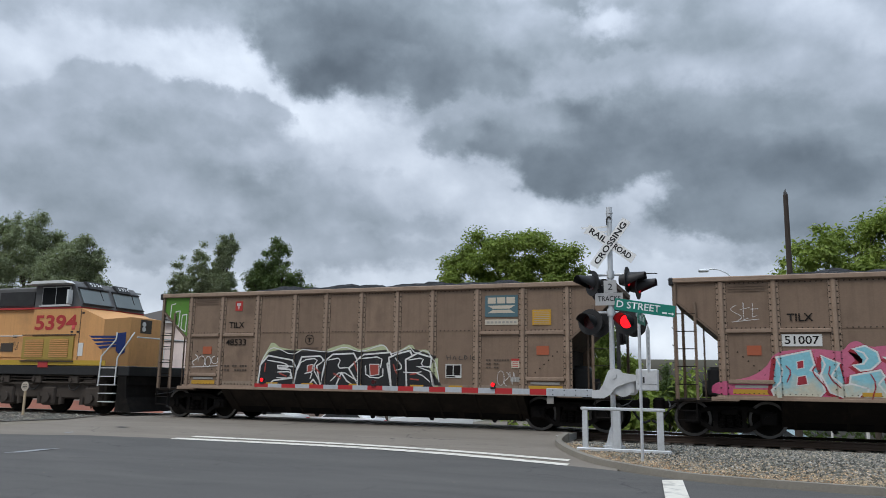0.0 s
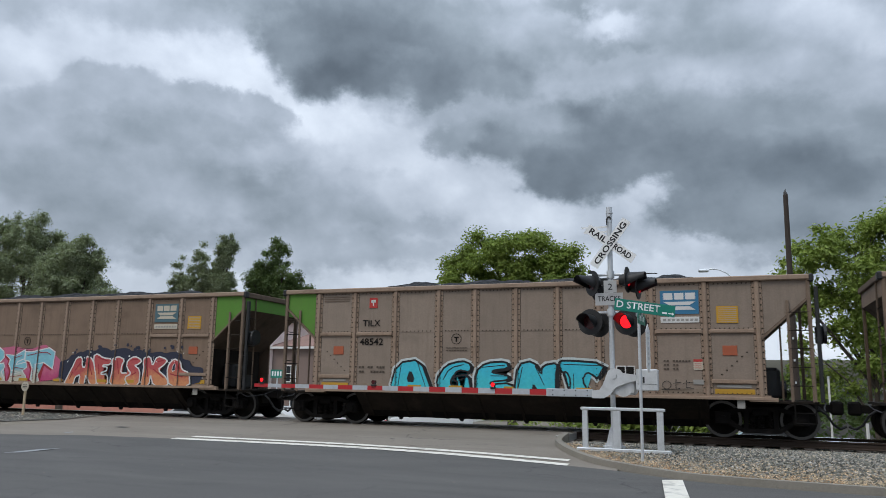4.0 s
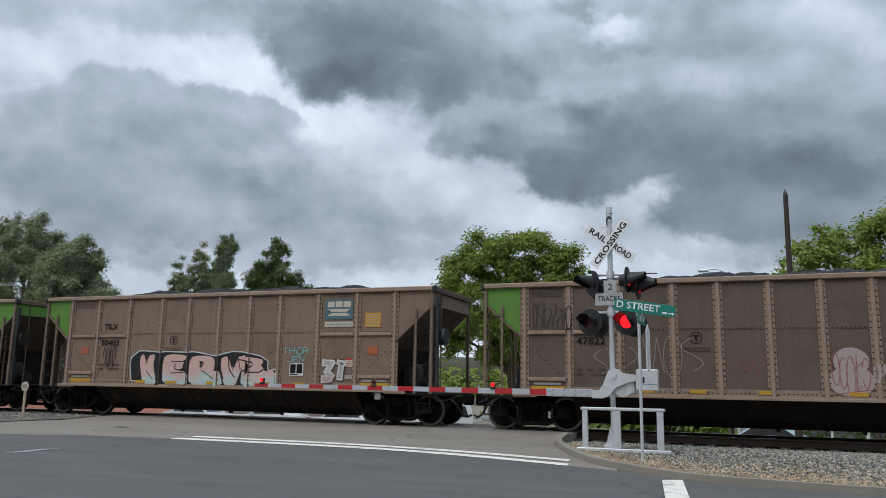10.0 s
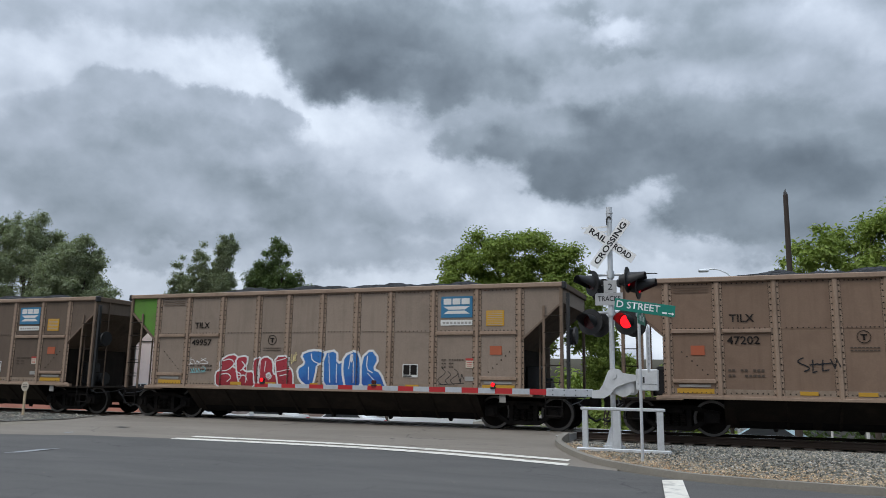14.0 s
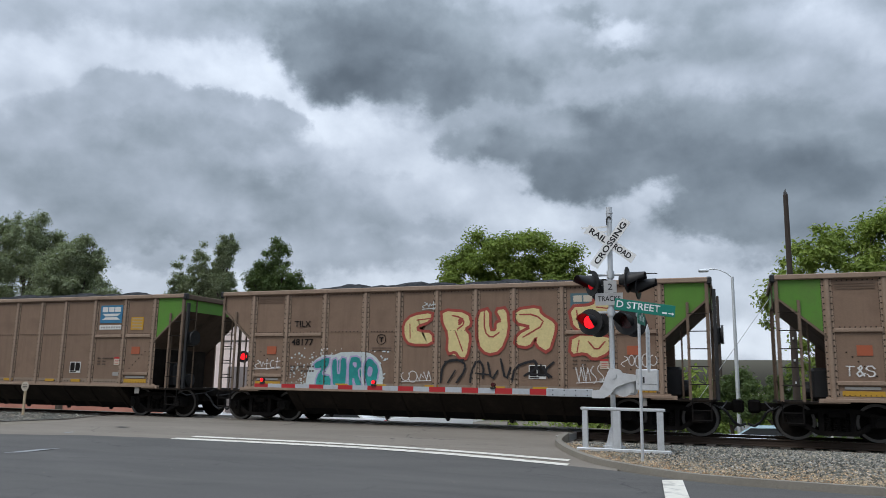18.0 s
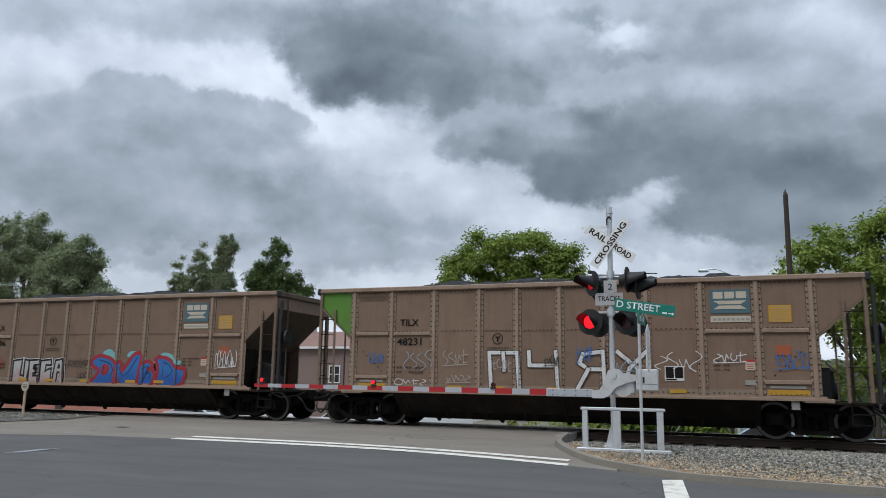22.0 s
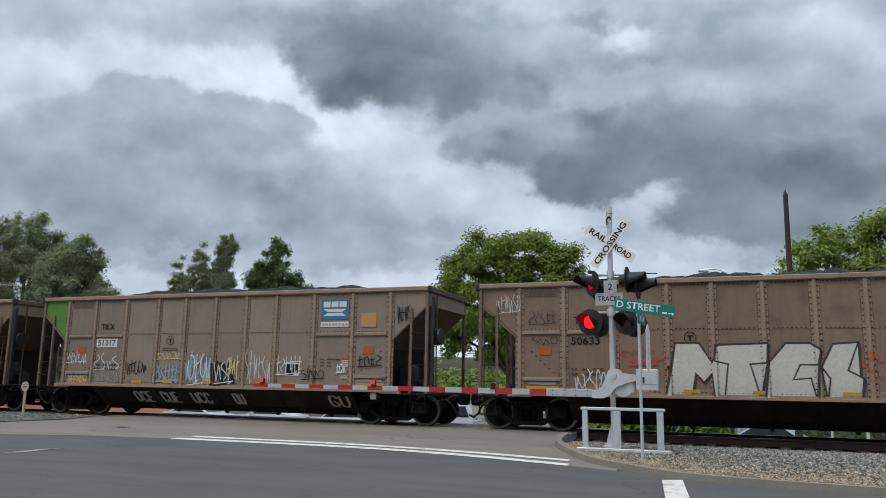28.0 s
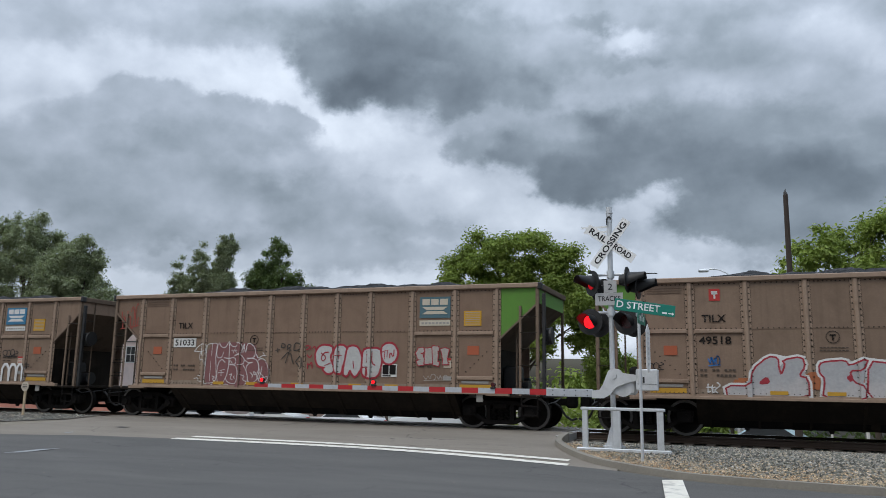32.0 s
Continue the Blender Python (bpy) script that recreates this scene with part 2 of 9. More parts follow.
def road_material(name, base, patch, cracks=0.6):
    """Asphalt: aggregate grain, broad worn patches, thin cracks and tar seams."""
    g = Net(name)
    p = g.add("TexCoord").outputs["Object"]
    grain = g.noise(p, 60.0, 4, 0.7).outputs["Fac"]
    mid = g.noise(g.vec("MULTIPLY", p, (0.25, 1.0, 1.0)).outputs[0], 1.1, 5, 0.6, 0.5).outputs["Fac"]
    col = g.mix(g.ramp(mid, [(0.35, 0.0), (0.7, 1.0)]), base, patch)
    k = g.math("ADD", 0.55, g.math("MULTIPLY", grain, 0.9))
    col = g.mix(1.0, col, g.add("CombineColor", {0: k, 1: k, 2: k}).outputs[0], "MULTIPLY")
    wv = g.vec("ADD", p, g.vec("MULTIPLY", g.noise(p, 1.5, 4, 0.6).outputs["Color"], (0.9, 0.9, 0)).outputs[0]).outputs[0]
    d = g.add("TexVoronoi", {"Vector": wv, "Scale": 0.33}, feature="DISTANCE_TO_EDGE").outputs["Distance"]
    line = g.ramp(d, [(0.0, 1.0), (0.008, 0.0)])
    gate = g.ramp(g.noise(p, 0.4, 2).outputs["Fac"], [(0.45, 0.0), (0.6, 1.0)])
    col = g.mix(g.math("MULTIPLY", g.math("MULTIPLY", line, gate), cracks), col, (0.018, 0.018, 0.02))
    b = g.add("Bump", {"Strength": 0.35, "Distance": 0.01, "Height": grain}).outputs[0]
    return g.end(g.add("BsdfPrincipled", {"Base Color": col, "Roughness": 0.86, "Normal": b, "Specular IOR Level": 0.3}).outputs[0])


ASPHALT = road_material("dark_asphalt", (0.079, 0.0765, 0.074), (0.104, 0.0995, 0.095))
ASPHALT_OLD = road_material("worn_asphalt", (0.174, 0.152, 0.127), (0.222, 0.196, 0.166), 0.8)
ASPHALT_FAR = road_material("far_asphalt", (0.14, 0.14, 0.14), (0.19, 0.185, 0.18), 0.5)
EARTH = surface("dry_earth", (0.19, 0.165, 0.13), 0.95, grain=9, stain=0.5, vary=0.4, dirt_amt=0.3, bump=0.5, bump_scale=25)
# Bed under the train: rust and the train's shadow put into a darker brown.
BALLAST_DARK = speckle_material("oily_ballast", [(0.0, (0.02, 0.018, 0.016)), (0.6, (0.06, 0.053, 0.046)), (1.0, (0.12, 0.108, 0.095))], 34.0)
BALLAST = speckle_material("ballast_bed", [(0.0, (0.05, 0.048, 0.043)), (0.5, (0.17, 0.16, 0.14)), (1.0, (0.30, 0.28, 0.25))], 42.0)
STONE = surface("ballast_stone", (0.25, 0.25, 0.245), 0.93, grain=30, stain=4, vary=0.5, dirt_amt=0.2, bump=0.3, rand=0.45)
KERB = surface("kerb_concrete", (0.225, 0.205, 0.172), 0.92, grain=25, stain=1.2, vary=0.4, dirt=(0.08, 0.07, 0.055), dirt_amt=0.45, bump=0.4)
CONCRETE = surface("pale_concrete", (0.34, 0.33, 0.31), 0.92, grain=20, stain=0.8, vary=0.35, dirt_amt=0.3, bump=0.35)
PAINT_OLD = surface("road_paint_faded", (0.26, 0.27, 0.28), 0.8, grain=9, stain=2.5, vary=0.4, dirt=(0.06, 0.06, 0.06), dirt_amt=0.7, bump=0.2)
PAINT_WHITE = surface("road_paint", (0.66, 0.63, 0.56), 0.75, grain=11, stain=3.2, vary=0.32, dirt=(0.16, 0.155, 0.15), dirt_amt=0.7, bump=0.2)
SLEEPER = surface("sleeper_wood", (0.06, 0.05, 0.042), 0.95, grain=10, stain=2, vary=0.5, dirt_amt=0.2, bump=0.5)
RAIL_RUST = surface("rail_rust", (0.055, 0.037, 0.027), 0.85, 0.3, grain=20, stain=2, vary=0.4, dirt_amt=0.3)
RAIL_TOP = surface("rail_polished", (0.72, 0.72, 0.72), 0.22, 1.0, grain=40, stain=3, vary=0.1, dirt_amt=0.05, bump=0.02)
GALV = surface("galvanised_steel", (0.64, 0.66, 0.68), 0.40, 0.4, grain=26, stain=3, vary=0.3, dirt=(0.16, 0.15, 0.14), dirt_amt=0.35, bump=0.06, streak=0.4)
CAST = surface("silver_casting", (0.60, 0.61, 0.62), 0.5, 0.3, grain=30, stain=3, vary=0.18, dirt=(0.14, 0.14, 0.14), dirt_amt=0.35, bump=0.1)
BLACK = surface("black_paint", (0.011, 0.011, 0.012), 0.55, grain=25, stain=3, vary=0.3, dirt=(0.045, 0.042, 0.04), dirt_amt=0.25)
SIGN_WHITE = plain("sign_white", (0.80, 0.80, 0.79), 0.45)
SIGN_BLACK = plain("sign_black", (0.012, 0.012, 0.014), 0.5)
SIGN_GREEN = plain("sign_green", (0.006, 0.20, 0.145), 0.4)
LETTER_WHITE = plain("letter_white", (0.78, 0.80, 0.80), 0.45)
ARM_RED = plain("gate_red", (0.42, 0.018, 0.022), 0.4)
ARM_WHITE = surface("gate_white", (0.42, 0.44, 0.47), 0.45, grain=24, stain=5, vary=0.25, dirt_amt=0.25)
LAMP_LIT = glow("lamp_red_lit", (1.0, 0.010, 0.016), 2.3)
SIGN_GREY = surface("sign_weathered", (0.42, 0.42, 0.42), 0.6, grain=20, stain=4, vary=0.3, dirt_amt=0.3)
LAMP_DIM = glow("lamp_red_aside", (0.8, 0.02, 0.03), 0.5)
LAMP_DARK = plain("lamp_red_dark", (0.055, 0.006, 0.008), 0.25)
CAR_PAINT = surface("hopper_taupe", (0.210, 0.145, 0.103), 0.72, 0.0, grain=26, stain=1.3, vary=0.42, dirt=(0.085, 0.058, 0.040), dirt_amt=0.55, bump=0.12, streak=0.6, spec=0.35, rand=0.09)
CAR_TRIM = surface("hopper_trim", (0.295, 0.212, 0.155), 0.72, 0.0, grain=26, stain=2.0, vary=0.35, dirt=(0.11, 0.07, 0.045), dirt_amt=0.5, bump=0.12, streak=0.5, spec=0.35)
CAR_POST = surface("hopper_ladder", (0.175, 0.125, 0.090), 0.75, 0.0, grain=26, stain=3.0, vary=0.45, dirt=(0.05, 0.036, 0.028), dirt_amt=0.6, bump=0.15, streak=0.5, spec=0.3)
CAR_GREEN = surface("hopper_green", (0.092, 0.228, 0.032), 0.65, 0.0, grain=22, stain=1.6, vary=0.25, dirt=(0.09, 0.07, 0.045), dirt_amt=0.35, bump=0.1, streak=0.4, spec=0.35)
# Darker body brown for the ends; gap shade is put into the colour.
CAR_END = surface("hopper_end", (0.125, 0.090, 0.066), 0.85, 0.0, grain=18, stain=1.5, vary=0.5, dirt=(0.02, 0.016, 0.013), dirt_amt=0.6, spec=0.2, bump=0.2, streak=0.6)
# Stained underside brown; the shade below the cars is put into this near-black base.
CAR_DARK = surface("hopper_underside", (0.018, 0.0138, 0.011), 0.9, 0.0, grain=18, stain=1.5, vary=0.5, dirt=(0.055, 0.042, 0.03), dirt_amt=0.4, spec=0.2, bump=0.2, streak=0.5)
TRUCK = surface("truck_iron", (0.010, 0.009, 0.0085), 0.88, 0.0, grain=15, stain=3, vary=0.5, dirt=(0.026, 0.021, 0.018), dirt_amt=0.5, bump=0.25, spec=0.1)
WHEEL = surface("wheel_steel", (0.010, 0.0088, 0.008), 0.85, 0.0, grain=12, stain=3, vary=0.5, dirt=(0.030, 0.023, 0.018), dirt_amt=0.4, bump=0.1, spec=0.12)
TREAD = surface("wheel_tread", (0.11, 0.105, 0.10), 0.36, 0.8, grain=30, stain=4, vary=0.2, dirt_amt=0.1, bump=0.03)
COAL = speckle_material("coal", [(0.0, (0.006, 0.006, 0.007)), (0.6, (0.018, 0.018, 0.02)), (1.0, (0.05, 0.05, 0.055))], 9.0, 0.7, 1.0, (0.012, 0.012, 0.013), 0.2)
BARK = surface("bark", (0.075, 0.058, 0.045), 0.95, grain=12, stain=2, vary=0.5, dirt_amt=0.3, bump=0.7)
POLE_WOOD = surface("pole_wood", (0.048, 0.036, 0.029), 0.95, grain=10, stain=1.2, vary=0.45, dirt_amt=0.35, bump=0.5, streak=0.6)
LEAF_DARK = leaf_material("leaf_dark", (0.042, 0.070, 0.028), (0.135, 0.185, 0.070))
LEAF_MID = leaf_material("leaf_mid", (0.088, 0.138, 0.028), (0.315, 0.395, 0.085))
LEAF_GREY = leaf_material("leaf_grey", (0.108, 0.132, 0.082), (0.340, 0.375, 0.230))
TRIM = plain("white_trim", (0.66, 0.65, 0.63), 0.6)

# ---- geometry tools ----
def bx(bm, x0, x1, y0, y1, z0, z1, bevel=0.0):
    """A box between two corners, with softened edges on request."""
    m = Matrix.LocRotScale(((x0 + x1) / 2, (y0 + y1) / 2, (z0 + z1) / 2), None, (abs(x1 - x0), abs(y1 - y0), abs(z1 - z0)))
    vs = bmesh.ops.create_cube(bm, size=1, matrix=m)["verts"]
    if bevel:
        es = list({e for v in vs for e in v.link_edges})
        bmesh.ops.bevel(bm, geom=es, offset=bevel, segments=1, affect="EDGES", profile=0.7)
    return bm


def rod(bm, a, b, r, r2=None, seg=8, caps=True):
    """A round bar from a to b, tapering to r2."""
    a, b = Vector(a), Vector(b)
    d = b - a
    if d.length < 1e-6:
        return bm
    m = Matrix.Translation((a + b) / 2) @ d.to_track_quat("Z", "Y").to_matrix().to_4x4()
    bmesh.ops.create_cone(bm, cap_ends=caps, segments=seg, radius1=r, radius2=r if r2 is None else r2, depth=d.length, matrix=m)
    return bm


def bent(bm, pts, r, seg=6):
    for a, b in zip(pts, pts[1:]):
        rod(bm, a, b, r, seg=seg)
    return bm


def prism(bm, outline, a0, a1, axis="y"):
    """An outline in a plane, drawn out along the axis left over. axis y: outline is (x, z); x: (y, z); z: (x, y)."""
    def at(p, a):
        return {"y": (p[0], a, p[1]), "x": (a, p[0], p[1]), "z": (p[0], p[1], a)}[axis]
    lo = [bm.verts.new(at(p, a0)) for p in outline]
    hi = [bm.verts.new(at(p, a1)) for p in outline]
    n = len(outline)
    bm.faces.new(lo)
    bm.faces.new(hi[::-1])
    for i in range(n):
        bm.faces.new((lo[i], hi[i], hi[(i + 1) % n], lo[(i + 1) % n]))
    bmesh.ops.recalc_face_normals(bm, faces=bm.faces)
    return bm


def mesh_of(name, bm, material, smooth=False):
    me = bpy.data.meshes.new(name)
    bm.to_mesh(me)
    bm.free()
    if material:
        me.materials.append(material)
    if smooth:
        me.shade_smooth()
        me.set_sharp_from_angle(angle=radians(38))
    return me


def part(name, bm, material, parent, label="", smooth=False):
    ob = new(name, mesh_of(name, bm, material, smooth))
    ob.parent = parent
    if label:
        ob["label"] = label
    return ob


def again(ob, parent, m=None):
    """Another part on the same mesh."""
    c = new(ob.name.split(".")[0], ob.data)
    c.parent = parent
    if m is not None:
        c.matrix_basis = m
    if "label" in ob:
        c["label"] = ob["label"]
    return c


def thing(name, bm, material, label, category, group="", kind="", smooth=False):
    return tagged(new(name, mesh_of(name, bm, material, smooth)), label, category, group, kind)


def root(name, label, category, group="", m=None):
    ob = tagged(new(name), label, category, group)
    ob.empty_display_size = 0.2
    if m is not None:
        ob.matrix_basis = m
    return ob


def B():
    return bmesh.new()


def lettering(words, x0, x1, z0, z1, y=0.0, offset=0.0, shear=0.0, thick=0.0):
    """Built-in letters as a bmesh, filling a box in the plane y, seen from -y."""
    cu = bpy.data.curves.new("lettering", "FONT")
    cu.body, cu.offset, cu.shear, cu.resolution_u, cu.extrude = words, offset, shear, 3, 0.0
    tmp = bpy.data.objects.new("lettering", cu)
    me = bpy.data.meshes.new_from_object(tmp)
    bpy.data.objects.remove(tmp)
    bpy.data.curves.remove(cu)
    bm = bmesh.new()
    bm.from_mesh(me)
    bpy.data.meshes.remove(me)
    if not bm.verts:
        return bm
    xs, ys = [v.co.x for v in bm.verts], [v.co.y for v in bm.verts]
    ax, ay, w, h = min(xs), min(ys), max(xs) - min(xs), max(ys) - min(ys)
    for v in bm.verts:
        v.co = Vector((x0 + (v.co.x - ax) / w * (x1 - x0), y, z0 + (v.co.y - ay) / h * (z1 - z0)))
    if thick:
        ex = bmesh.ops.extrude_face_region(bm, geom=list(bm.faces))
        bmesh.ops.translate(bm, vec=(0, -thick, 0), verts=[e for e in ex["geom"] if isinstance(e, bmesh.types.BMVert)])
    return bm


# ---- ground ----
RAIL2_Z = 0.12
RAIL_Z, TRACK_Y, TRACK2_Y, HALF = 0.36, 21.92, 26.3, 1.62


def ground_z(y):
    return float(np.interp(y, (13, 19.9, 23.3, 25.2, 29, 33.5), (0, 0.34, 0.34, 0.10, 0.04, -1.35)))


def verge_z(y):
    """The stony verge falls away to the foot of the near rail."""
    return float(np.interp(y, (13, 17.5, 20.3, 23.6, 25.2, 29), (0, 0.2217, 0.11, 0.13, -0.05, -0.05)))


def path_y(points):
    xs, ys = zip(*points)
    return lambda x: float(np.interp(x, xs, ys))


def sheet(name, xs, lo, hi, lift, material, label, category="ground", rows=14, level=None):
    """A sheet that lies on the ground's profile between two edges given as y by x."""
    level = level or ground_z
    bm = B()
    cols = []
    for x in xs:
        a, b = lo(x), hi(x)
        h = rows // 2
        ys = [a + (13 - a) * i / h for i in range(h)] + [13 + (b - 13) * i / (rows - h) for i in range(rows - h + 1)] if a < 13 < b else [a + (b - a) * i / rows for i in range(rows + 1)]
        cols.append([bm.verts.new((x, y, level(y) + lift)) for y in ys])
    for c, d in zip(cols, cols[1:]):
        for i in range(rows):
            bm.faces.new((c[i], d[i], d[i + 1], c[i + 1]))
    return thing(name, bm, material, label, category, kind="structure")


bm = B()
gy = [-2600, -60, 13, 14.5, 16, 18, 19.9, 23.3, 25.2, 27, 29, 31, 33.5, 36, 40, 80, 2600]
cols = [[bm.verts.new((x, y, -0.08 if 13.2 < y < 29.5 and x > -4.15 else ground_z(y) - 0.17 if 19.9 < y < 29 else ground_z(y))) for y in gy] for x in (-2600, -300, -60, -30, -4.2, -4.12, 30, 60, 300, 2600)]
for c, d in zip(cols, cols[1:]):
    for i in range(len(gy) - 1):
        bm.faces.new((c[i], d[i], d[i + 1], c[i + 1]))
thing("ground", bm, EARTH, "bare brown earth beside the railway", "ground", kind="structure")

KERB_PTS = [(-4.12, 19.3), (-4.06, 18.31), (-3.92, 17.56), (-3.46, 16.44), (-2.77, 15.26), (-2.04, 14.57), (-1.01, 13.88), (-0.12, 13.64), (0.94, 13.52), (1.98, 13.42), (6, 13.3), (60, 13.2)]
kerb_y = path_y(KERB_PTS)
road_edge = path_y([(-300, 12.2), (-40, 13.3), (-17.77, 14.86), (-15.6, 15.45), (-13.1, 15.64), (-8.4, 15.6), (-5.6, 15.28), (-3.07, 14.7), (-2.1, 14.42), (-1.01, 13.8), (-0.12, 13.56), (0.94, 13.44), (1.98, 13.34), (6, 13.22), (60, 13.12), (300, 13.12)])
road_xs = [-300, -150, -80, -50, -40, -30, -24] + [-22 + 0.5 * i for i in range(57)] + [8, 12, 20, 60, 150, 300]
sheet("road_main", road_xs, lambda x: -14.0, road_edge, 0.016, ASPHALT, "dark grey smooth asphalt main road along the railway", "road", 30)
kerb_x = path_y([(12, -1.0), (13.88, -1.01), (14.57, -2.04), (15.26, -2.77), (16.44, -3.46), (17.56, -3.92), (18.31, -4.06), (60, -4.1)])


def crossing_sheet():
    bm = B()
    ys2 = [22.74, 23.3, 25.2, 25.47], [27.13, 28, 29, 30, 31, 32, 33.5, 36, 45, 70, 130]

    def run(yy, x0, x1, n=24, rail_lift=0.012):
        last = None
        for y in yy:
            a, b = x0(y), x1(y)
            z = RAIL_Z - 0.004 if 20.3 < y < 23.4 else RAIL2_Z - 0.004 if 25.4 < y < 27.4 else ground_z(y) + rail_lift
            row = [bm.verts.new((a + (b - a) * i / n, y, z)) for i in range(n + 1)]
            if last:
                for i in range(n):
                    bm.faces.new((last[i], last[i + 1], row[i + 1], row[i]))
            last = row
    left = path_y([(13, -26), (15.5, -21.5), (16.2, -19.6), (19.2, -19.5), (200, -19.5)])
    run([20.1, 20.4, 21.1], left, lambda y: -4.15)
    run([21.23, 22.61], left, lambda y: -4.3)
    run(ys2[0], left, lambda y: -4.3)
    run([25.61, 26.99], left, lambda y: -4.3)
    run(ys2[1], left, lambda y: -4.3)
    return thing("road_crossing", bm, ASPHALT_OLD, "worn pale grey asphalt side street over the tracks", "road", kind="structure")


crossing_sheet()
sheet("road_approach", [-19.5 + 0.25 * i for i in range(61)] + [-4.3, -4.2, -4.1, -4.02, -3.9, -3.7, -3.5, -3.2, -2.9, -2.7, -2.5, -2.3, -2.1], lambda x: road_edge(x) - 0.03, lambda x: 20.12 if x < -4.13 else kerb_y(x) + 0.05, 0.012, ASPHALT_OLD, "worn pale grey asphalt approach to the crossing", "road", 20)

# kerb in cast lengths round the corner island
kerb = root("kerb", "weathered tan concrete kerb round the gravel corner", "kerb")
kerb["kind"] = "structure"


def smooth_path(pts, step):
    ps = [Vector((x, y)) for x, y in pts]
    out = []
    for i in range(len(ps) - 1):
        a, b, c, d = ps[max(i - 1, 0)], ps[i], ps[i + 1], ps[min(i + 2, len(ps) - 1)]
        n = max(2, int((c - b).length / step))
        for k in range(n):
            t = k / n
            out.append(0.5 * ((2 * b) + (c - a) * t + (2 * a - 5 * b + 4 * c - d) * t * t + (3 * b - a - 3 * c + d) * t ** 3))
    return out + [ps[-1]]


kp = smooth_path(KERB_PTS[:10] + [(4, 13.36), (6, 13.3), (9, 13.27), (14, 13.25), (30, 13.22), (60, 13.2)], 0.2)
seg = []
acc = 0.0
for a, b in zip(kp, kp[1:]):
    seg.append((a, b))
    acc += (b - a).length
    if acc > 1.5 or b is kp[-1]:
        bm = B()
        for s, e in seg:
            d = (e - s).normalized()
            nrm = Vector((-d.y, d.x)) * 0.17
            if e is seg[-1][1]:
                e = e - d * 0.004
            lo = [(s.x, s.y), (e.x, e.y), (e.x + nrm.x, e.y + nrm.y), (s.x + nrm.x, s.y + nrm.y)]
            za, zb = ground_z(s.y), ground_z(e.y)
            vb = [bm.verts.new((*p, z - 0.1)) for p, z in zip(lo, (za, zb, zb, za))]
            vt = [bm.verts.new((p[0] + (nrm.x * 0.12 if i < 2 else 0), p[1] + (nrm.y * 0.12 if i < 2 else 0), z + 0.125)) for i, (p, z) in enumerate(zip(lo, (za, zb, zb, za)))]
            bm.faces.new(vt)
            for i in range(4):
                bm.faces.new((vb[i], vb[(i + 1) % 4], vt[(i + 1) % 4], vt[i]))
        part("kerbstone", bm, KERB, kerb)
        seg, acc = [], 0.0

island_xs = [-4.0 + 0.15 * i for i in range(70)] + [7, 8, 10, 14, 20, 40, 60]
sheet("gravel_verge", island_xs, lambda x: kerb_y(x) + 0.1, lambda x: 20.15, 0.05, BALLAST, "grey crushed-stone verge behind the kerb", "gravel", 22, verge_z)
sheet("gravel_shoulder", [-120, -60, -40, -30, -26, -23, -21, -19.6], path_y([(-120, 14.5), (-30, 15.4), (-22, 16.2), (-19.6, 18.7)]), lambda x: 20.15, 0.02, BALLAST, "grey gravel shoulder beside the crossing", "gravel", 10)
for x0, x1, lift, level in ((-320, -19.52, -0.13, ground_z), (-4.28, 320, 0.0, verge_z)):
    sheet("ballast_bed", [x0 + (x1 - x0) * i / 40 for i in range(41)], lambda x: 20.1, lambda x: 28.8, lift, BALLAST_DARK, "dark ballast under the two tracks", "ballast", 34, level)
edge = root("crossing_edge", "worn concrete edge of the crossing beside the ballast", "kerb")
edge["kind"] = "structure"
for y0, y1, z in ((19.3, 21.08, 0.352), (21.26, 22.58, 0.352), (22.78, 23.4, 0.352), (23.42, 25.2, 0.1)):
    part("edge_beam", bx(B(), -4.3, -4.11, y0, y1, -0.1, z, 0.01), CONCRETE, edge)


def scatter_stones(name, count, place, size, label, material=None):
    """Loose crushed stones, one joined mesh."""
    base = np.array([(1, 0, 0), (-1, 0, 0), (0, 1, 0), (0, -1, 0), (0, 0, 1), (0, 0, -1)], float)
    tri = np.array([(0, 2, 4), (2, 1, 4), (1, 3, 4), (3, 0, 4), (2, 0, 5), (1, 2, 5), (3, 1, 5), (0, 3, 5)])
    rng = np.random.default_rng(5)
    verts, faces = [], []
    for i in range(count):
        x, y, z = place(rng)
        r = size * rng.uniform(0.5, 1.3)
        a = rng.uniform(0, 6.28)
        ca, sa = math.cos(a), math.sin(a)
        v = base * rng.uniform(0.6, 1.25, (6, 3)) * (r, r * 0.8, r * 0.6) + rng.uniform(-0.25, 0.25, (6, 3)) * r
        v = np.stack([v[:, 0] * ca - v[:, 1] * sa, v[:, 0] * sa + v[:, 1] * ca, v[:, 2]], 1) + (x, y, z + r * 0.15)
        verts.append(v)
        faces.append(tri + 6 * i)
    me = bpy.data.meshes.new(name)
    me.from_pydata(np.concatenate(verts).tolist(), [], np.concatenate(faces).tolist())
    me.materials.append(material or STONES)
    return tagged(new(name, me), label, "gravel", kind="stuff")


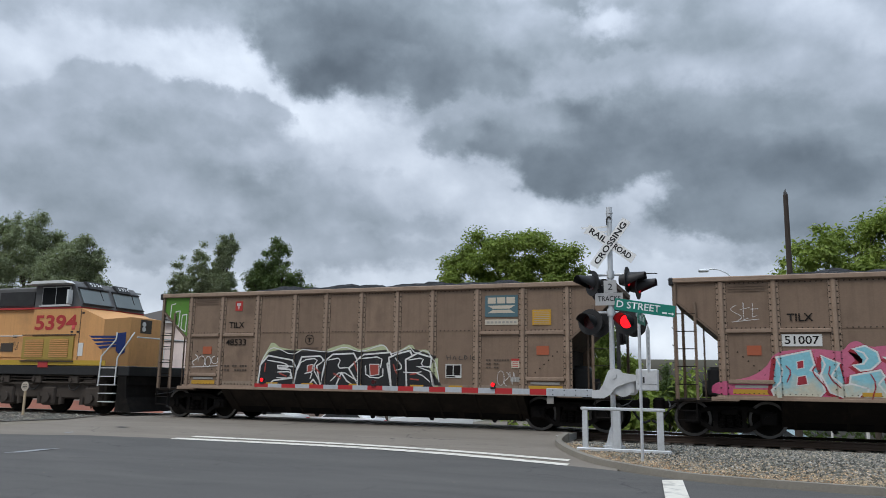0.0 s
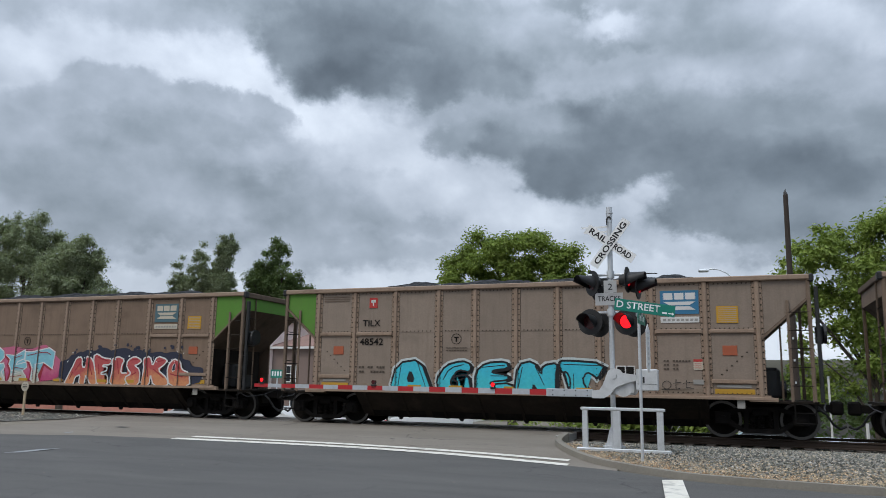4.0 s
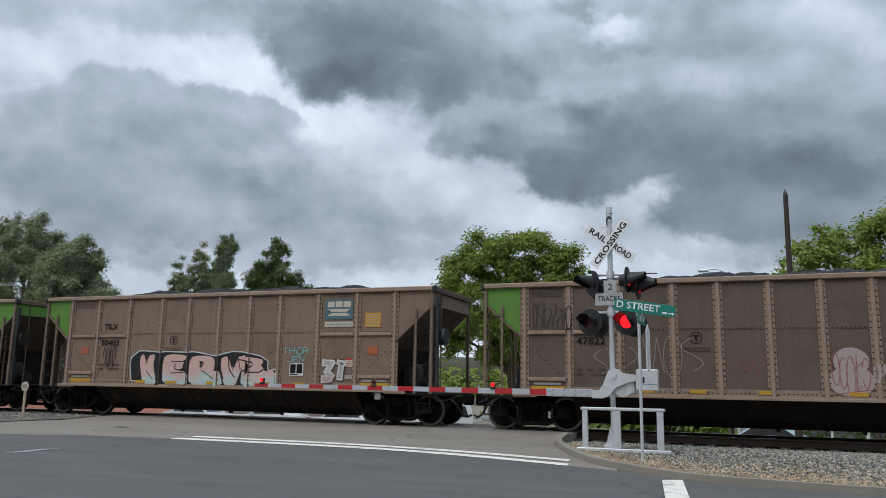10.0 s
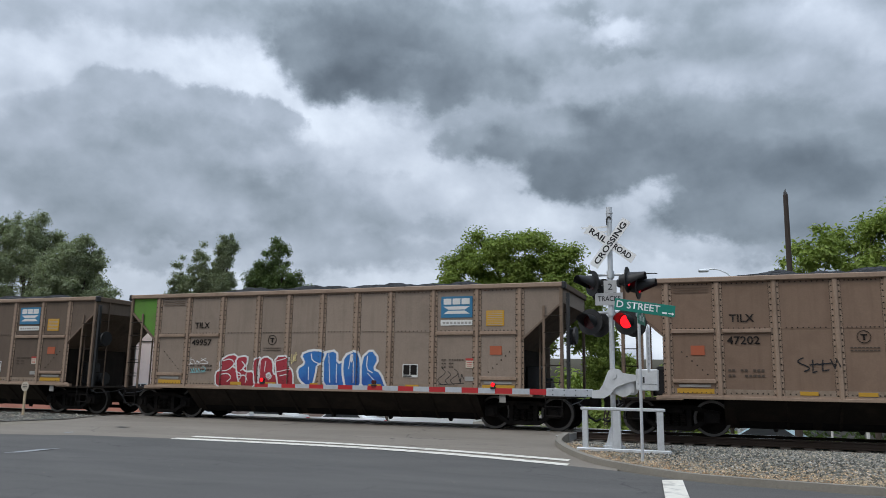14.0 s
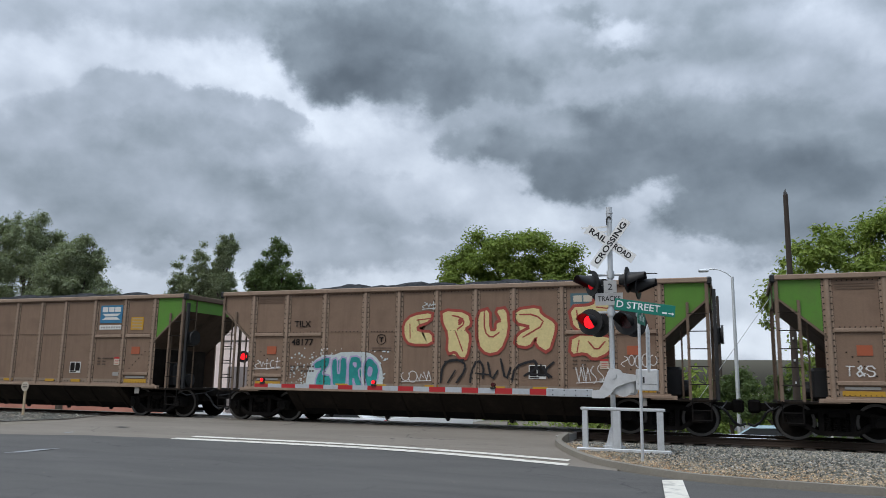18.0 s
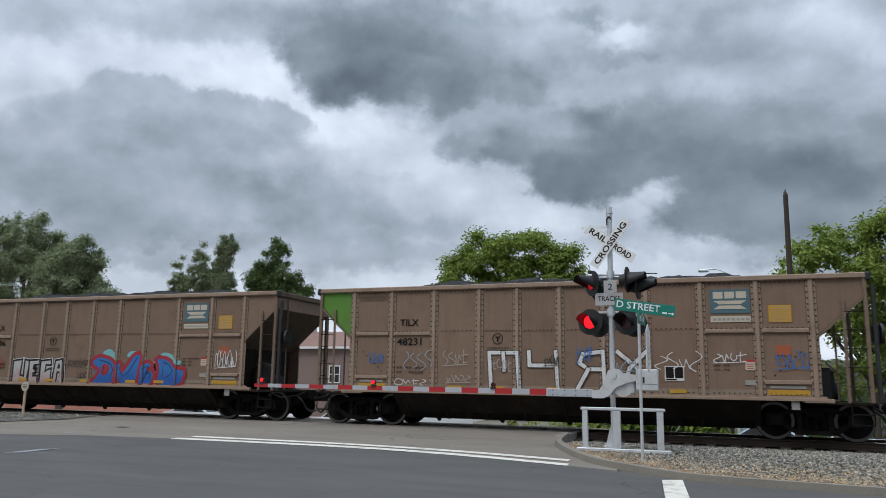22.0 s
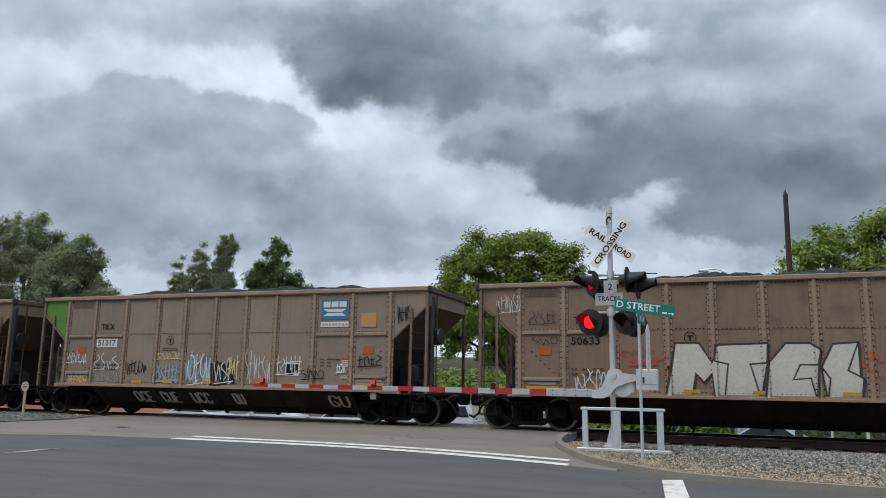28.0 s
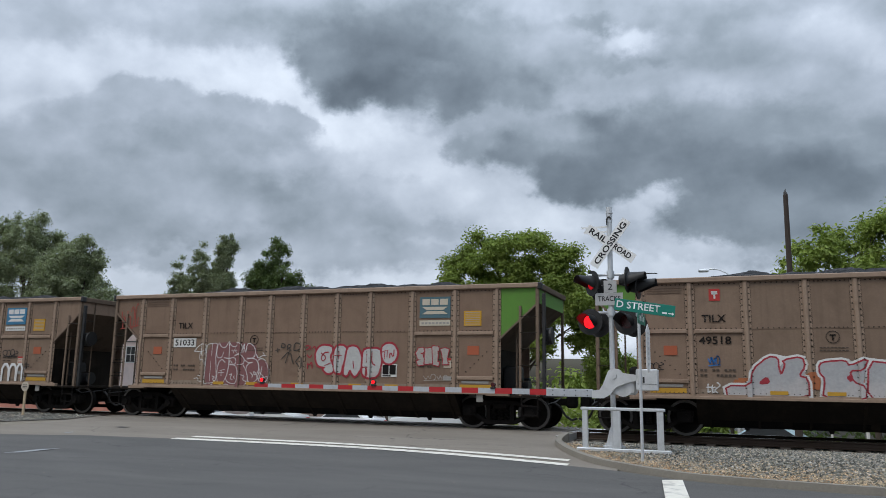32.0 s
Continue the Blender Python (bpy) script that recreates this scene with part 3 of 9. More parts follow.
def stones_material(name, k0, tint=(1.0, 0.95, 0.88)):
    g = Net(name)
    rnd = g.add("NewGeometry").outputs["Random Per Island"]
    p = g.add("TexCoord").outputs["Object"]
    col = g.ramp(rnd, [(0.0, (0.045, 0.048, 0.046)), (0.4, (0.14, 0.148, 0.142)), (0.75, (0.25, 0.255, 0.245)), (0.93, (0.32, 0.28, 0.22)), (1.0, (0.44, 0.43, 0.41))])
    k = g.noise(p, 40.0, 4).outputs["Fac"]
    col = g.mix(0.5, col, g.add("CombineColor", {0: k, 1: k, 2: k}).outputs[0], "OVERLAY")
    col = g.mix(1.0, col, tuple(k0 * c for c in tint), "MULTIPLY")
    return g.end(g.add("BsdfPrincipled", {"Base Color": col, "Roughness": 0.92, "Specular IOR Level": 0.2}).outputs[0])


STONES = stones_material("loose_stones", 1.12)
# Same stones at 0.42: rust and shadow beneath the train in the tint.
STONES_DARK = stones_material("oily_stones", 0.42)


def verge_spot(rng):
    while True:
        x, y = rng.uniform(-4.0, 7.5), rng.uniform(13.5, 20.2)
        if y > kerb_y(x) + 0.2 and (x > -3.9 or y > 18):
            # thin towards the kerb
            if rng.uniform() < 0.12 + 0.88 * min(1, (y - kerb_y(x)) / 3.6):
                return x, y, verge_z(y) + 0.05


def bed_spot(rng):
    x, y = rng.uniform(-4.2, 9), rng.uniform(20.1, 24.2)
    return x, y, verge_z(y)


def shoulder_spot(rng):
    x = rng.uniform(-32, -19.7)
    return x, rng.uniform(np.interp(x, (-32, -22, -19.6), (15.6, 16.4, 18.9)), 20.2), 0.27


scatter_stones("loose_stones", 26000, verge_spot, 0.032, "grey crushed stones scattered over the verge")
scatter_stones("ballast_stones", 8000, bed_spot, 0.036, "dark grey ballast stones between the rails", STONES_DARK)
st = scatter_stones("shoulder_stones", 4000, shoulder_spot, 0.034, "grey stones on the gravel shoulder")
for v in st.data.vertices:
    v.co.z += ground_z(v.co.y) - 0.27 + 0.02

def grit_spot(rng):
    while True:
        x = rng.uniform(-3.9, 9.0)
        y = kerb_y(x) + 0.2 + abs(rng.normal(0, 1.15))
        if y < 18.5:
            return x, y, verge_z(y) + 0.052


scatter_stones("soil_grit", 26000, grit_spot, 0.019, "tan grit and soil along the kerb", stones_material("tan_grit", 1.7, (1.1, 0.86, 0.62)))


def chip_spot(rng):
    return rng.uniform(-11, 1.5), rng.uniform(5.5, 13.4), 0.014


scatter_stones("road_chips", 160, chip_spot, 0.011, "pale stone chips lying on the asphalt")

# fallen leaves and crumbs of soil behind the kerb
def litter_spot(rng):
    while True:
        x = rng.uniform(-3.7, 1.5)
        y = kerb_y(x) + 0.22 + abs(rng.normal(0, 0.45))
        if y < 18.5:
            return x, y, ground_z(y) + 0.06


lt = scatter_stones("leaf_litter", 1500, litter_spot, 0.03, "dry brown leaves along the kerb", surface("dry_leaf", (0.24, 0.13, 0.06), 0.9, grain=8, stain=1.5, vary=0.6))
for v in lt.data.vertices:
    v.co.z = ground_z(v.co.y) + 0.056 + (v.co.z - ground_z(v.co.y) - 0.056) * 0.35

# painted lines
def stripe(name, pts, width, label, lift=0.022):
    bm = B()
    last = None
    for x, y in smooth_path(pts, 0.4):
        row = [bm.verts.new((x, y + s * width / 2, ground_z(y + s * width / 2) + lift)) for s in (-1, -0.33, 0.33, 1)]
        if last:
            for i in range(3):
                bm.faces.new((last[i], row[i], row[i + 1], last[i + 1]))
        last = row
    return thing(name, bm, PAINT_WHITE, label, "road marking", kind="structure")


stripe("road_marking", [(-12.95, 15.66), (-8.41, 15.69), (-5.6, 15.38), (-3.05, 14.78)], 0.26, "worn white edge line on the asphalt")
stripe("road_marking", [(-12.75, 16.16), (-8.65, 16.14), (-5.78, 15.87), (-3.15, 15.36)], 0.24, "worn white second edge line on the asphalt")
bm = B()
vs = [bm.verts.new((x, y, ground_z(y) + 0.022)) for x, y in ((-1.25, 13.66), (-0.74, 9.0), (-0.4, 9.0), (-0.93, 13.78))]
bm.faces.new(vs)
thing("road_marking", bm, PAINT_WHITE, "short white lane stripe by the kerb", "road marking", kind="structure")
bm = B()
vs = [bm.verts.new((x, y, ground_z(y) + 0.022)) for x, y in ((-14.2, 12.0), (-13.98, 12.2), (-13.98, 13.25), (-14.3, 13.0))]
bm.faces.new(vs)
thing("road_marking", bm, PAINT_OLD, "faded white dash on the main road", "road marking", kind="structure")


for pts, mat, what in ((((-16.55, 15.72), (-16.40, 15.63), (-16.33, 15.88), (-16.5, 15.98)), PAINT_OLD, "small worn white dash on the approach"), (((-16.4, 17.3), (-15.95, 17.2), (-15.9, 17.42), (-16.3, 17.5)), ASPHALT, "small dark tar patch on the approach")):
    bm = B()
    bm.faces.new([bm.verts.new((x, y, ground_z(y) + 0.02)) for x, y in pts])
    thing("road_marking", bm, mat, what, "road marking", kind="structure")

# ---- tracks ----
def rail_mesh(x0, x1):
    bm = B()
    prof = [(-0.07, -0.185), (0.07, -0.185), (0.07, -0.17), (0.012, -0.15), (0.012, -0.05), (0.037, -0.04), (0.037, -0.004), (-0.037, -0.004), (-0.037, -0.04), (-0.012, -0.05), (-0.012, -0.15), (-0.07, -0.17)]
    prism(bm, prof, x0, x1, "x")
    return bm


def railway(y, z):
    t = root("railway_track", "rusty rails with polished tops on wooden sleepers", "railway", "railway tracks", pose(0, y, z))
    t["kind"] = "structure"
    for s in (-1, 1):
        r = part("rail", rail_mesh(-330, 330), RAIL_RUST, t)
        r.location.y = s * 0.7525
        bm = B()
        prism(bm, [(-0.03, -0.004), (0.03, -0.004), (0.026, 0.0), (-0.026, 0.0)], -330, 330, "x")
        h = part("running_surface", bm, RAIL_TOP, r, "bright polished rail head")
    first = None
    for i in range(64):
        x = -4.6 + 0.56 * i if i < 40 else -20.2 - 0.56 * (i - 40)
        if first is None:
            bm = bx(B(), -0.115, 0.115, -1.3, 1.3, -0.38, -0.188, 0.01)
            first = part("sleeper", bm, SLEEPER, t)
            first.location.x = x
        else:
            again(first, t, pose(x, random.uniform(-0.03, 0.03), random.uniform(-0.008, 0.004), 0, 0, random.uniform(-1, 1)))
    return t


railway(TRACK_Y, RAIL_Z)
railway(TRACK2_Y, RAIL2_Z)

# ---- crossing signal ----
def signal():
    sig = root("crossing_signal", "silver railway crossing signal mast with crossbuck and red lamps on gravel", "crossing signal", m=pose(-2.53, 17.07, 0.29))
    Z0 = -0.09
    bm = B()
    rod(bm, (0, 0, 0.4), (0.0, 0, 5.22 + Z0), 0.058, seg=16)
    part("mast", bm, GALV, sig, smooth=True)
    bm = B()
    rod(bm, (0, 0, 5.0 + Z0), (0, 0, 5.35 + Z0), 0.068, seg=16)
    rod(bm, (0, 0, 5.2 + Z0), (0, 0, 5.24 + Z0), 0.078, seg=16)
    part("bell", bm, GALV, sig, "silver bell housing on the mast top", True)
    bm = B()
    bent(bm, [(-0.045, -0.085, 4.93 + Z0), (-0.045, -0.085, 5.06 + Z0), (-0.02, -0.085, 5.12 + Z0), (0.03, -0.085, 5.11 + Z0), (0.045, -0.085, 5.05 + Z0)], 0.014, 8)
    part("bell_hammer", bm, BLACK, sig, "black bell striker")
    bm = B()
    rod(bm, (0, 0, 0), (0, 0, 0.04), 0.24, seg=8)
    rod(bm, (0, 0, 0.04), (0, 0, 0.42), 0.17, 0.075, seg=4)
    for a in range(4):
        rod(bm, (0.2 * math.cos(a * 1.57 + 0.78), 0.2 * math.sin(a * 1.57 + 0.78), 0.03), (0.2 * math.cos(a * 1.57 + 0.78), 0.2 * math.sin(a * 1.57 + 0.78), 0.1), 0.018, seg=6)
    part("mast_base", bm, GALV, sig)
    # crossbuck
    cz = 4.51 + Z0
    words = ((-36.5, ("RAIL", -0.545, -0.1), ("ROAD", 0.1, 0.545)), (53.5, ("CROSSING", -0.55, 0.55),))
    for k, (deg, *ws) in enumerate(words):
        y = -0.10 - 0.014 * k
        m = pose(0.025, y, cz, 0, -deg, 0)
        bm = bx(B(), -0.63, 0.63, -0.004, 0.004, -0.105, 0.105)
        blade = part("crossbuck_blade", bm, SIGN_WHITE, sig, "white reflective blade with black letters")
        blade.matrix_basis = m
        for w, a, b in ws:
            part("letters", lettering(w, a, b, -0.066, 0.066, -0.008, 0.024), SIGN_BLACK, blade, "black letters")
    for dz in (-0.1, 0.1):
        part("clamp", bx(B(), -0.09, 0.09, -0.09, 0.07, cz + dz - 0.02, cz + dz + 0.02), GALV, sig)
    for dz, l in ((0.40, -0.64), (0.29, -0.59)):
        part("rear_blade", bx(B(), l, -0.02, 0.06, 0.068, cz + dz - 0.012, cz + dz + 0.03), SIGN_WHITE, sig, "edge of the rear crossbuck")
    # track count plates
    bm = bx(B(), -0.14, 0.14, -0.085, -0.079, 3.41 + Z0, 3.68 + Z0)
    pl = part("count_plate", bm, SIGN_GREY, sig)
    part("letters", lettering("2", -0.05, 0.05, 3.47 + Z0, 3.61 + Z0, -0.089, 0.012), SIGN_BLACK, pl)
    bm = bx(B(), -0.33, 0.27, -0.085, -0.079, 3.13 + Z0, 3.405 + Z0)
    pl = part("tracks_plate", bm, SIGN_GREY, sig)
    part("letters", lettering("TRACKS", -0.27, 0.22, 3.22 + Z0, 3.335 + Z0, -0.089, 0.014), SIGN_BLACK, pl)
    # crossarms
    for z, a, b in ((3.82 + Z0, -0.5, 0.62), (2.98 + Z0, -0.5, 0.46)):
        bm = B()
        rod(bm, (a, 0.03, z), (b, 0.03, z), 0.03, seg=10)
        rod(bm, (0, 0, z - 0.08), (0, 0, z + 0.08), 0.085, seg=10)
        part("crossarm", bm, GALV, sig, smooth=True)

    def head(x, y, z, turn, lit, tilt=0, glow_of=None):
        h = part("lamp_head", rod(rod(B(), (0, -0.02, 0), (0, 0.0, 0), 0.285, seg=28), (0, 0.0, 0), (0, 0.16, 0), 0.15, 0.11, 20), BLACK, sig, "black round signal lamp with hood", True)
        h.matrix_basis = pose(x, y, z, tilt, 0, turn)
        bm = B()
        n = 20
        rows = []
        for yy, r, cut in ((-0.02, 0.165, 3.9), (-0.40, 0.165, 2.2)):
            rows.append([bm.verts.new((r * math.sin(a), yy, r * math.cos(a))) for a in [(-0.5 + i / n) * cut * 1.25 for i in range(n + 1)]])
            rows.append([bm.verts.new((0.97 * r * math.sin(a), yy, 0.97 * r * math.cos(a))) for a in [(-0.5 + i / n) * cut * 1.25 for i in range(n + 1)]])
        for i in range(n):
            bm.faces.new((rows[0][i], rows[0][i + 1], rows[2][i + 1], rows[2][i]))
            bm.faces.new((rows[1][i], rows[3][i], rows[3][i + 1], rows[1][i + 1]))
        part("hood", bm, BLACK, h, smooth=True)
        lens = rod(B(), (0, -0.006, 0), (0, 0.006, 0), 0.145, seg=24)
        me = mesh_of("lens", lens, glow_of or LAMP_LIT)
        me.materials.append(LAMP_DARK)
        for f in me.polygons:
            f.material_index = 0 if f.normal.y < -0.9 else 1
        disc = new("flasher_disc", me)
        disc.parent = h
        disc["label"] = "red flashing lens"
        disc.location = (0, -0.03, 0)
        return disc
    left = head(-0.43, -0.16, 2.76 + Z0, -14, True)
    right = head(0.36, -0.16, 2.76 + Z0, -14, False)
    l2 = head(-0.40, 0.02, 3.64 + Z0, -50, False, 0, LAMP_DIM)
    r2 = head(0.37, -0.1, 3.68 + Z0, 84, True, 0, LAMP_DIM)
    r3 = head(0.57, 0.12, 3.55 + Z0, 84, True, 0, LAMP_DIM)
    b1 = head(-0.22, 0.4, 3.5 + Z0, 180, True)
    head(-0.33, 0.28, 2.74 + Z0, 166, False)
    head(0.46, 0.28, 2.74 + Z0, 166, False)
    cable = B()
    rear = B()
    bent(cable, [(-0.43, 0.02, 2.78 + Z0), (-0.3, 0.06, 2.6 + Z0), (-0.1, 0.06, 2.75 + Z0), (0, 0.05, 2.95 + Z0)], 0.012)
    bent(rear, [(0.36, 0.02, 2.78 + Z0), (0.26, 0.06, 2.62 + Z0), (0.1, 0.06, 2.75 + Z0), (0, 0.05, 2.95 + Z0)], 0.012)
    stub = B()
    bent(stub, [(0.6, 0.1, 3.8 + Z0), (0.72, 0.1, 3.84 + Z0), (1.0, 0.12, 3.83 + Z0)], 0.012)
    part("cable", cable, BLACK, sig)
    part("cable", rear, BLACK, sig)
    part("cable", stub, BLACK, sig)
    return [left, l2, b1], [right, r2, r3]


LEFT_LENSES, RIGHT_LENSES = signal()


def gate():
    """Lowered barrier with its drive, on the signal's mast."""
    g = root("crossing_gate", "lowered striped red and white crossing gate with silver drive", "crossing gate", m=pose(-2.53, 16.95, 0.2))
    bm = B()
    prism(bm, [(-0.40, 1.12), (-0.16, 1.12), (-0.02, 1.2), (0.12, 1.36), (0.36, 1.46), (0.56, 1.5), (0.56, 1.62), (0.25, 1.66), (0.2, 1.73), (0.05, 1.76), (-0.05, 1.7), (-0.16, 1.42), (-0.24, 1.3), (-0.40, 1.28)], -0.19, -0.12)
    rod(bm, (0.07, -0.21, 1.6), (0.07, -0.08, 1.6), 0.06, seg=16)
    part("arm_bracket", bm, CAST, g, "silver cast arm bracket")
    bm = B()
    bx(bm, -0.05, 0.52, -0.12, 0.22, 1.2, 1.6, 0.05)
    rod(bm, (0.25, -0.13, 1.36), (0.25, -0.1, 1.36), 0.2, seg=20)
    part("drive_housing", bm, CAST, g, "silver gate drive housing", True)
    bm = bx(B(), 0.54, 0.99, -0.3, -0.06, 1.3, 1.74, 0.02)
    box = part("counterweight_box", bm, CAST, g, "pale grey metal box")
    bm = B()
    bx(bm, 0.68, 0.72, -0.306, -0.3, 1.46, 1.58)
    bx(bm, 0.56, 0.97, -0.304, -0.3, 1.43, 1.437)
    part("latch", bm, BLACK, box)
    # arm in coloured bands, thinner to the tip
    x_base, x_tip = -0.40, -8.95
    zc = 1.225
    edges = [(-0.55, -1.38, ARM_WHITE)]
    n = 19
    L = (x_tip + 1.38) / n
    for i in range(n):
        edges.append((-1.38 + L * i, -1.38 + L * (i + 1), (ARM_RED if i % 2 == 0 else ARM_WHITE)))
    for a, b, m in edges:
        h = 0.066 - 0.022 * (-a / 8.95)
        bm = bx(B(), b + 0.002, a, -0.17, -0.14, zc - h + 0.004 * (-a), zc + h + 0.004 * (-a))
        part("arm_band", bm, m, g, "red reflective band" if m is ARM_RED else "white reflective band")
    bm = bx(B(), -1.4, -0.38, -0.185, -0.13, zc - 0.085, zc + 0.085, 0.01)
    part("arm_sleeve", bm, ARM_WHITE, g, "white aluminium sleeve with bolts")
    for x in (-0.5, -0.75, -1.0, -1.25):
        for dz in (-0.05, 0.05):
            part("bolt", rod(B(), (x, -0.195, zc + dz), (x, -0.18, zc + dz), 0.014, seg=6), BLACK, g)
    lenses = []
    for x, lit in ((-8.72, 1), (-5.6, 2), (-2.62, 3)):
        z = zc + 0.085 + 0.004 * (-x)
        h = part("arm_lamp", rod(bx(B(), x - 0.055, x + 0.055, -0.2, -0.11, z - 0.05, z - 0.005), (x, -0.15, z), (x, -0.15, z + 0.02), 0.05, seg=12), BLACK, g, "small red lamp on the arm")
        me = mesh_of("lens", rod(B(), (0, -0.05, 0), (0, 0.05, 0), 0.047, seg=14), LAMP_LIT)
        me.materials.append(LAMP_DARK)
        for f in me.polygons:
            f.material_index = 0 if f.normal.y < -0.9 else 1
        d = new("lens", me)
        d.parent, d.location = h, (x, -0.155, z + 0.05)
        lenses.append(d)
    return lenses


ARM_LENSES = gate()


def guard():
    g = root("guard_frame", "grey galvanised guard frame round the signal mast", "guard rail", m=pose(-2.28, 16.75, 0.22))
    for x, w in ((-0.80, 0.11), (-0.13, 0.15), (0.75, 0.13)):
        bm = bx(B(), x - w / 2, x + w / 2, -0.05, -0.035, 0.075, 0.85)
        bx(bm, x - w / 2, x - w / 2 + 0.015, -0.035, 0.05, 0.075, 0.85)
        bx(bm, x + w / 2 - 0.015, x + w / 2, -0.035, 0.05, 0.075, 0.85)
        part("post", bm, GALV, g)
    part("top_rail", bx(B(), -0.89, 0.85, -0.06, 0.06, 0.852, 0.915, 0.012), GALV, g)
    part("bottom_rail", bx(B(), -0.98, 0.95, -0.1, 0.08, -0.06, 0.073, 0.012), GALV, g)


guard()


def street_sign():
    s = root("street_sign", "green street name sign on a thin grey post", "street sign", m=pose(-1.76, 15.47, 0.12))
    part("post", rod(B(), (0, 0, -0.05), (0, 0, 3.06), 0.03, seg=12), GALV, s, smooth=True)
    pl = part("name_plate", bx(B(), -0.6, 0.62, -0.006, 0.006, -0.12, 0.12, 0.004), SIGN_GREEN, s, "green plate with white letters")
    pl.matrix_basis = pose(0.115, -0.05, 2.985, 0, 7.2, 16) @ Matrix.Scale(0.96, 4)
    part("letters", lettering("D STREET", -0.56, 0.32, -0.06, 0.085, -0.009, 0.016), LETTER_WHITE, pl)
    bm = bx(B(), 0.36, 0.46, -0.009, -0.008, -0.075, -0.035)
    bx(bm, 0.49, 0.57, -0.009, -0.008, -0.065, -0.045)
    prism(bm, [(0.565, -0.09), (0.6, -0.055), (0.565, -0.02)], -0.009, -0.008)
    part("small_marks", bm, LETTER_WHITE, pl, "small white marks and an arrow")
    p2 = part("cross_plate", bx(B(), -0.38, 0.38, -0.006, 0.006, -0.11, 0.11, 0.004), SIGN_GREEN, s, "green cross street plate seen edge-on")
    p2.matrix_basis = pose(0.05, 0.0, 2.77, 0, 0, 86)
    bm = B()
    for i, w in enumerate((0.05, 0.09, 0.06, 0.08)):
        bx(bm, -0.3 + i * 0.15, -0.3 + i * 0.15 + w, -0.009, -0.008, -0.05, 0.05)
        bx(bm, -0.3 + i * 0.15, -0.3 + i * 0.15 + w, 0.008, 0.009, -0.05, 0.05)
    part("printed_text", bm, LETTER_WHITE, p2)["kind"] = "stuff"
    p3 = part("notice_plate", prism(B(), [(-0.15, -0.36), (0.0, -0.48), (0.15, -0.36), (0.15, 0.36), (0.0, 0.48), (-0.15, 0.36)], -0.004, 0.004), SIGN_WHITE, s, "tall white notice plate seen nearly edge-on")
    p3.matrix_basis = pose(0.16, 0.03, 2.19, 0, 0, 82)
    bm = B()
    for i in range(7):
        bx(bm, -0.05, 0.05, 0.006, 0.007, -0.32 + i * 0.1, -0.27 + i * 0.1)
        bx(bm, -0.05, 0.05, -0.007, -0.006, -0.32 + i * 0.1, -0.27 + i * 0.1)
    part("printed_text", bm, GALV, p3)["kind"] = "stuff"
    part("bracket", bx(B(), -0.05, 0.08, -0.045, 0.045, 2.82, 2.88, 0.006), GALV, s)


street_sign()

mk = root("marker_post", "thin wooden stake with a small round tag", "marker post", m=pose(-22.12, 19.27, 0.31))
part("stake", bx(B(), -0.045, 0.045, -0.02, 0.02, -0.02, 0.86, 0.004), surface("stake_wood", (0.42, 0.33, 0.22), 0.9, vary=0.4), mk)
part("tag", rod(B(), (0, -0.04, 0.95), (0, -0.015, 0.95), 0.155, seg=20), surface("stake_tag", (0.50, 0.44, 0.36), 0.7), mk, "pale round tag")
bm = B()
for i in range(3):
    bx(bm, -0.09, 0.09, -0.046, -0.044, 0.89 + i * 0.05, 0.91 + i * 0.05)
part("tag_marks", bm, BLACK, mk)["kind"] = "stuff"

# ---- train ----
CAR_L, PITCH = 14.68, 16.18
TOP, SILL = 3.98, 0.94
RIBS = (1.17, 2.39, 3.71, 5.06, 6.15, 7.33, 8.49, 9.59, 10.93, 12.24, 13.47)
TONES = {
    "taupe": CAR_PAINT,
    "dark": surface("hopper_dark_taupe", (0.118, 0.086, 0.064), 0.72, grain=22, stain=1.1, vary=0.36, dirt=(0.055, 0.04, 0.032), dirt_amt=0.5, bump=0.12, streak=0.7, spec=0.35, rand=0.09),
    "grey": surface("hopper_grey_taupe", (0.245, 0.192, 0.152), 0.72, grain=26, stain=1.3, vary=0.42, dirt=(0.10, 0.078, 0.06), dirt_amt=0.4, bump=0.12, streak=0.6, spec=0.35, rand=0.09),
    "brown": surface("hopper_red_taupe", (0.205, 0.136, 0.095), 0.72, grain=26, stain=1.2, vary=0.42, dirt=(0.09, 0.055, 0.038), dirt_amt=0.45, bump=0.12, streak=0.6, spec=0.35, rand=0.09),
}
MESH = {}


def bank(name, bm, material, smooth=False):
    MESH[name] = mesh_of(name, bm, material, smooth)


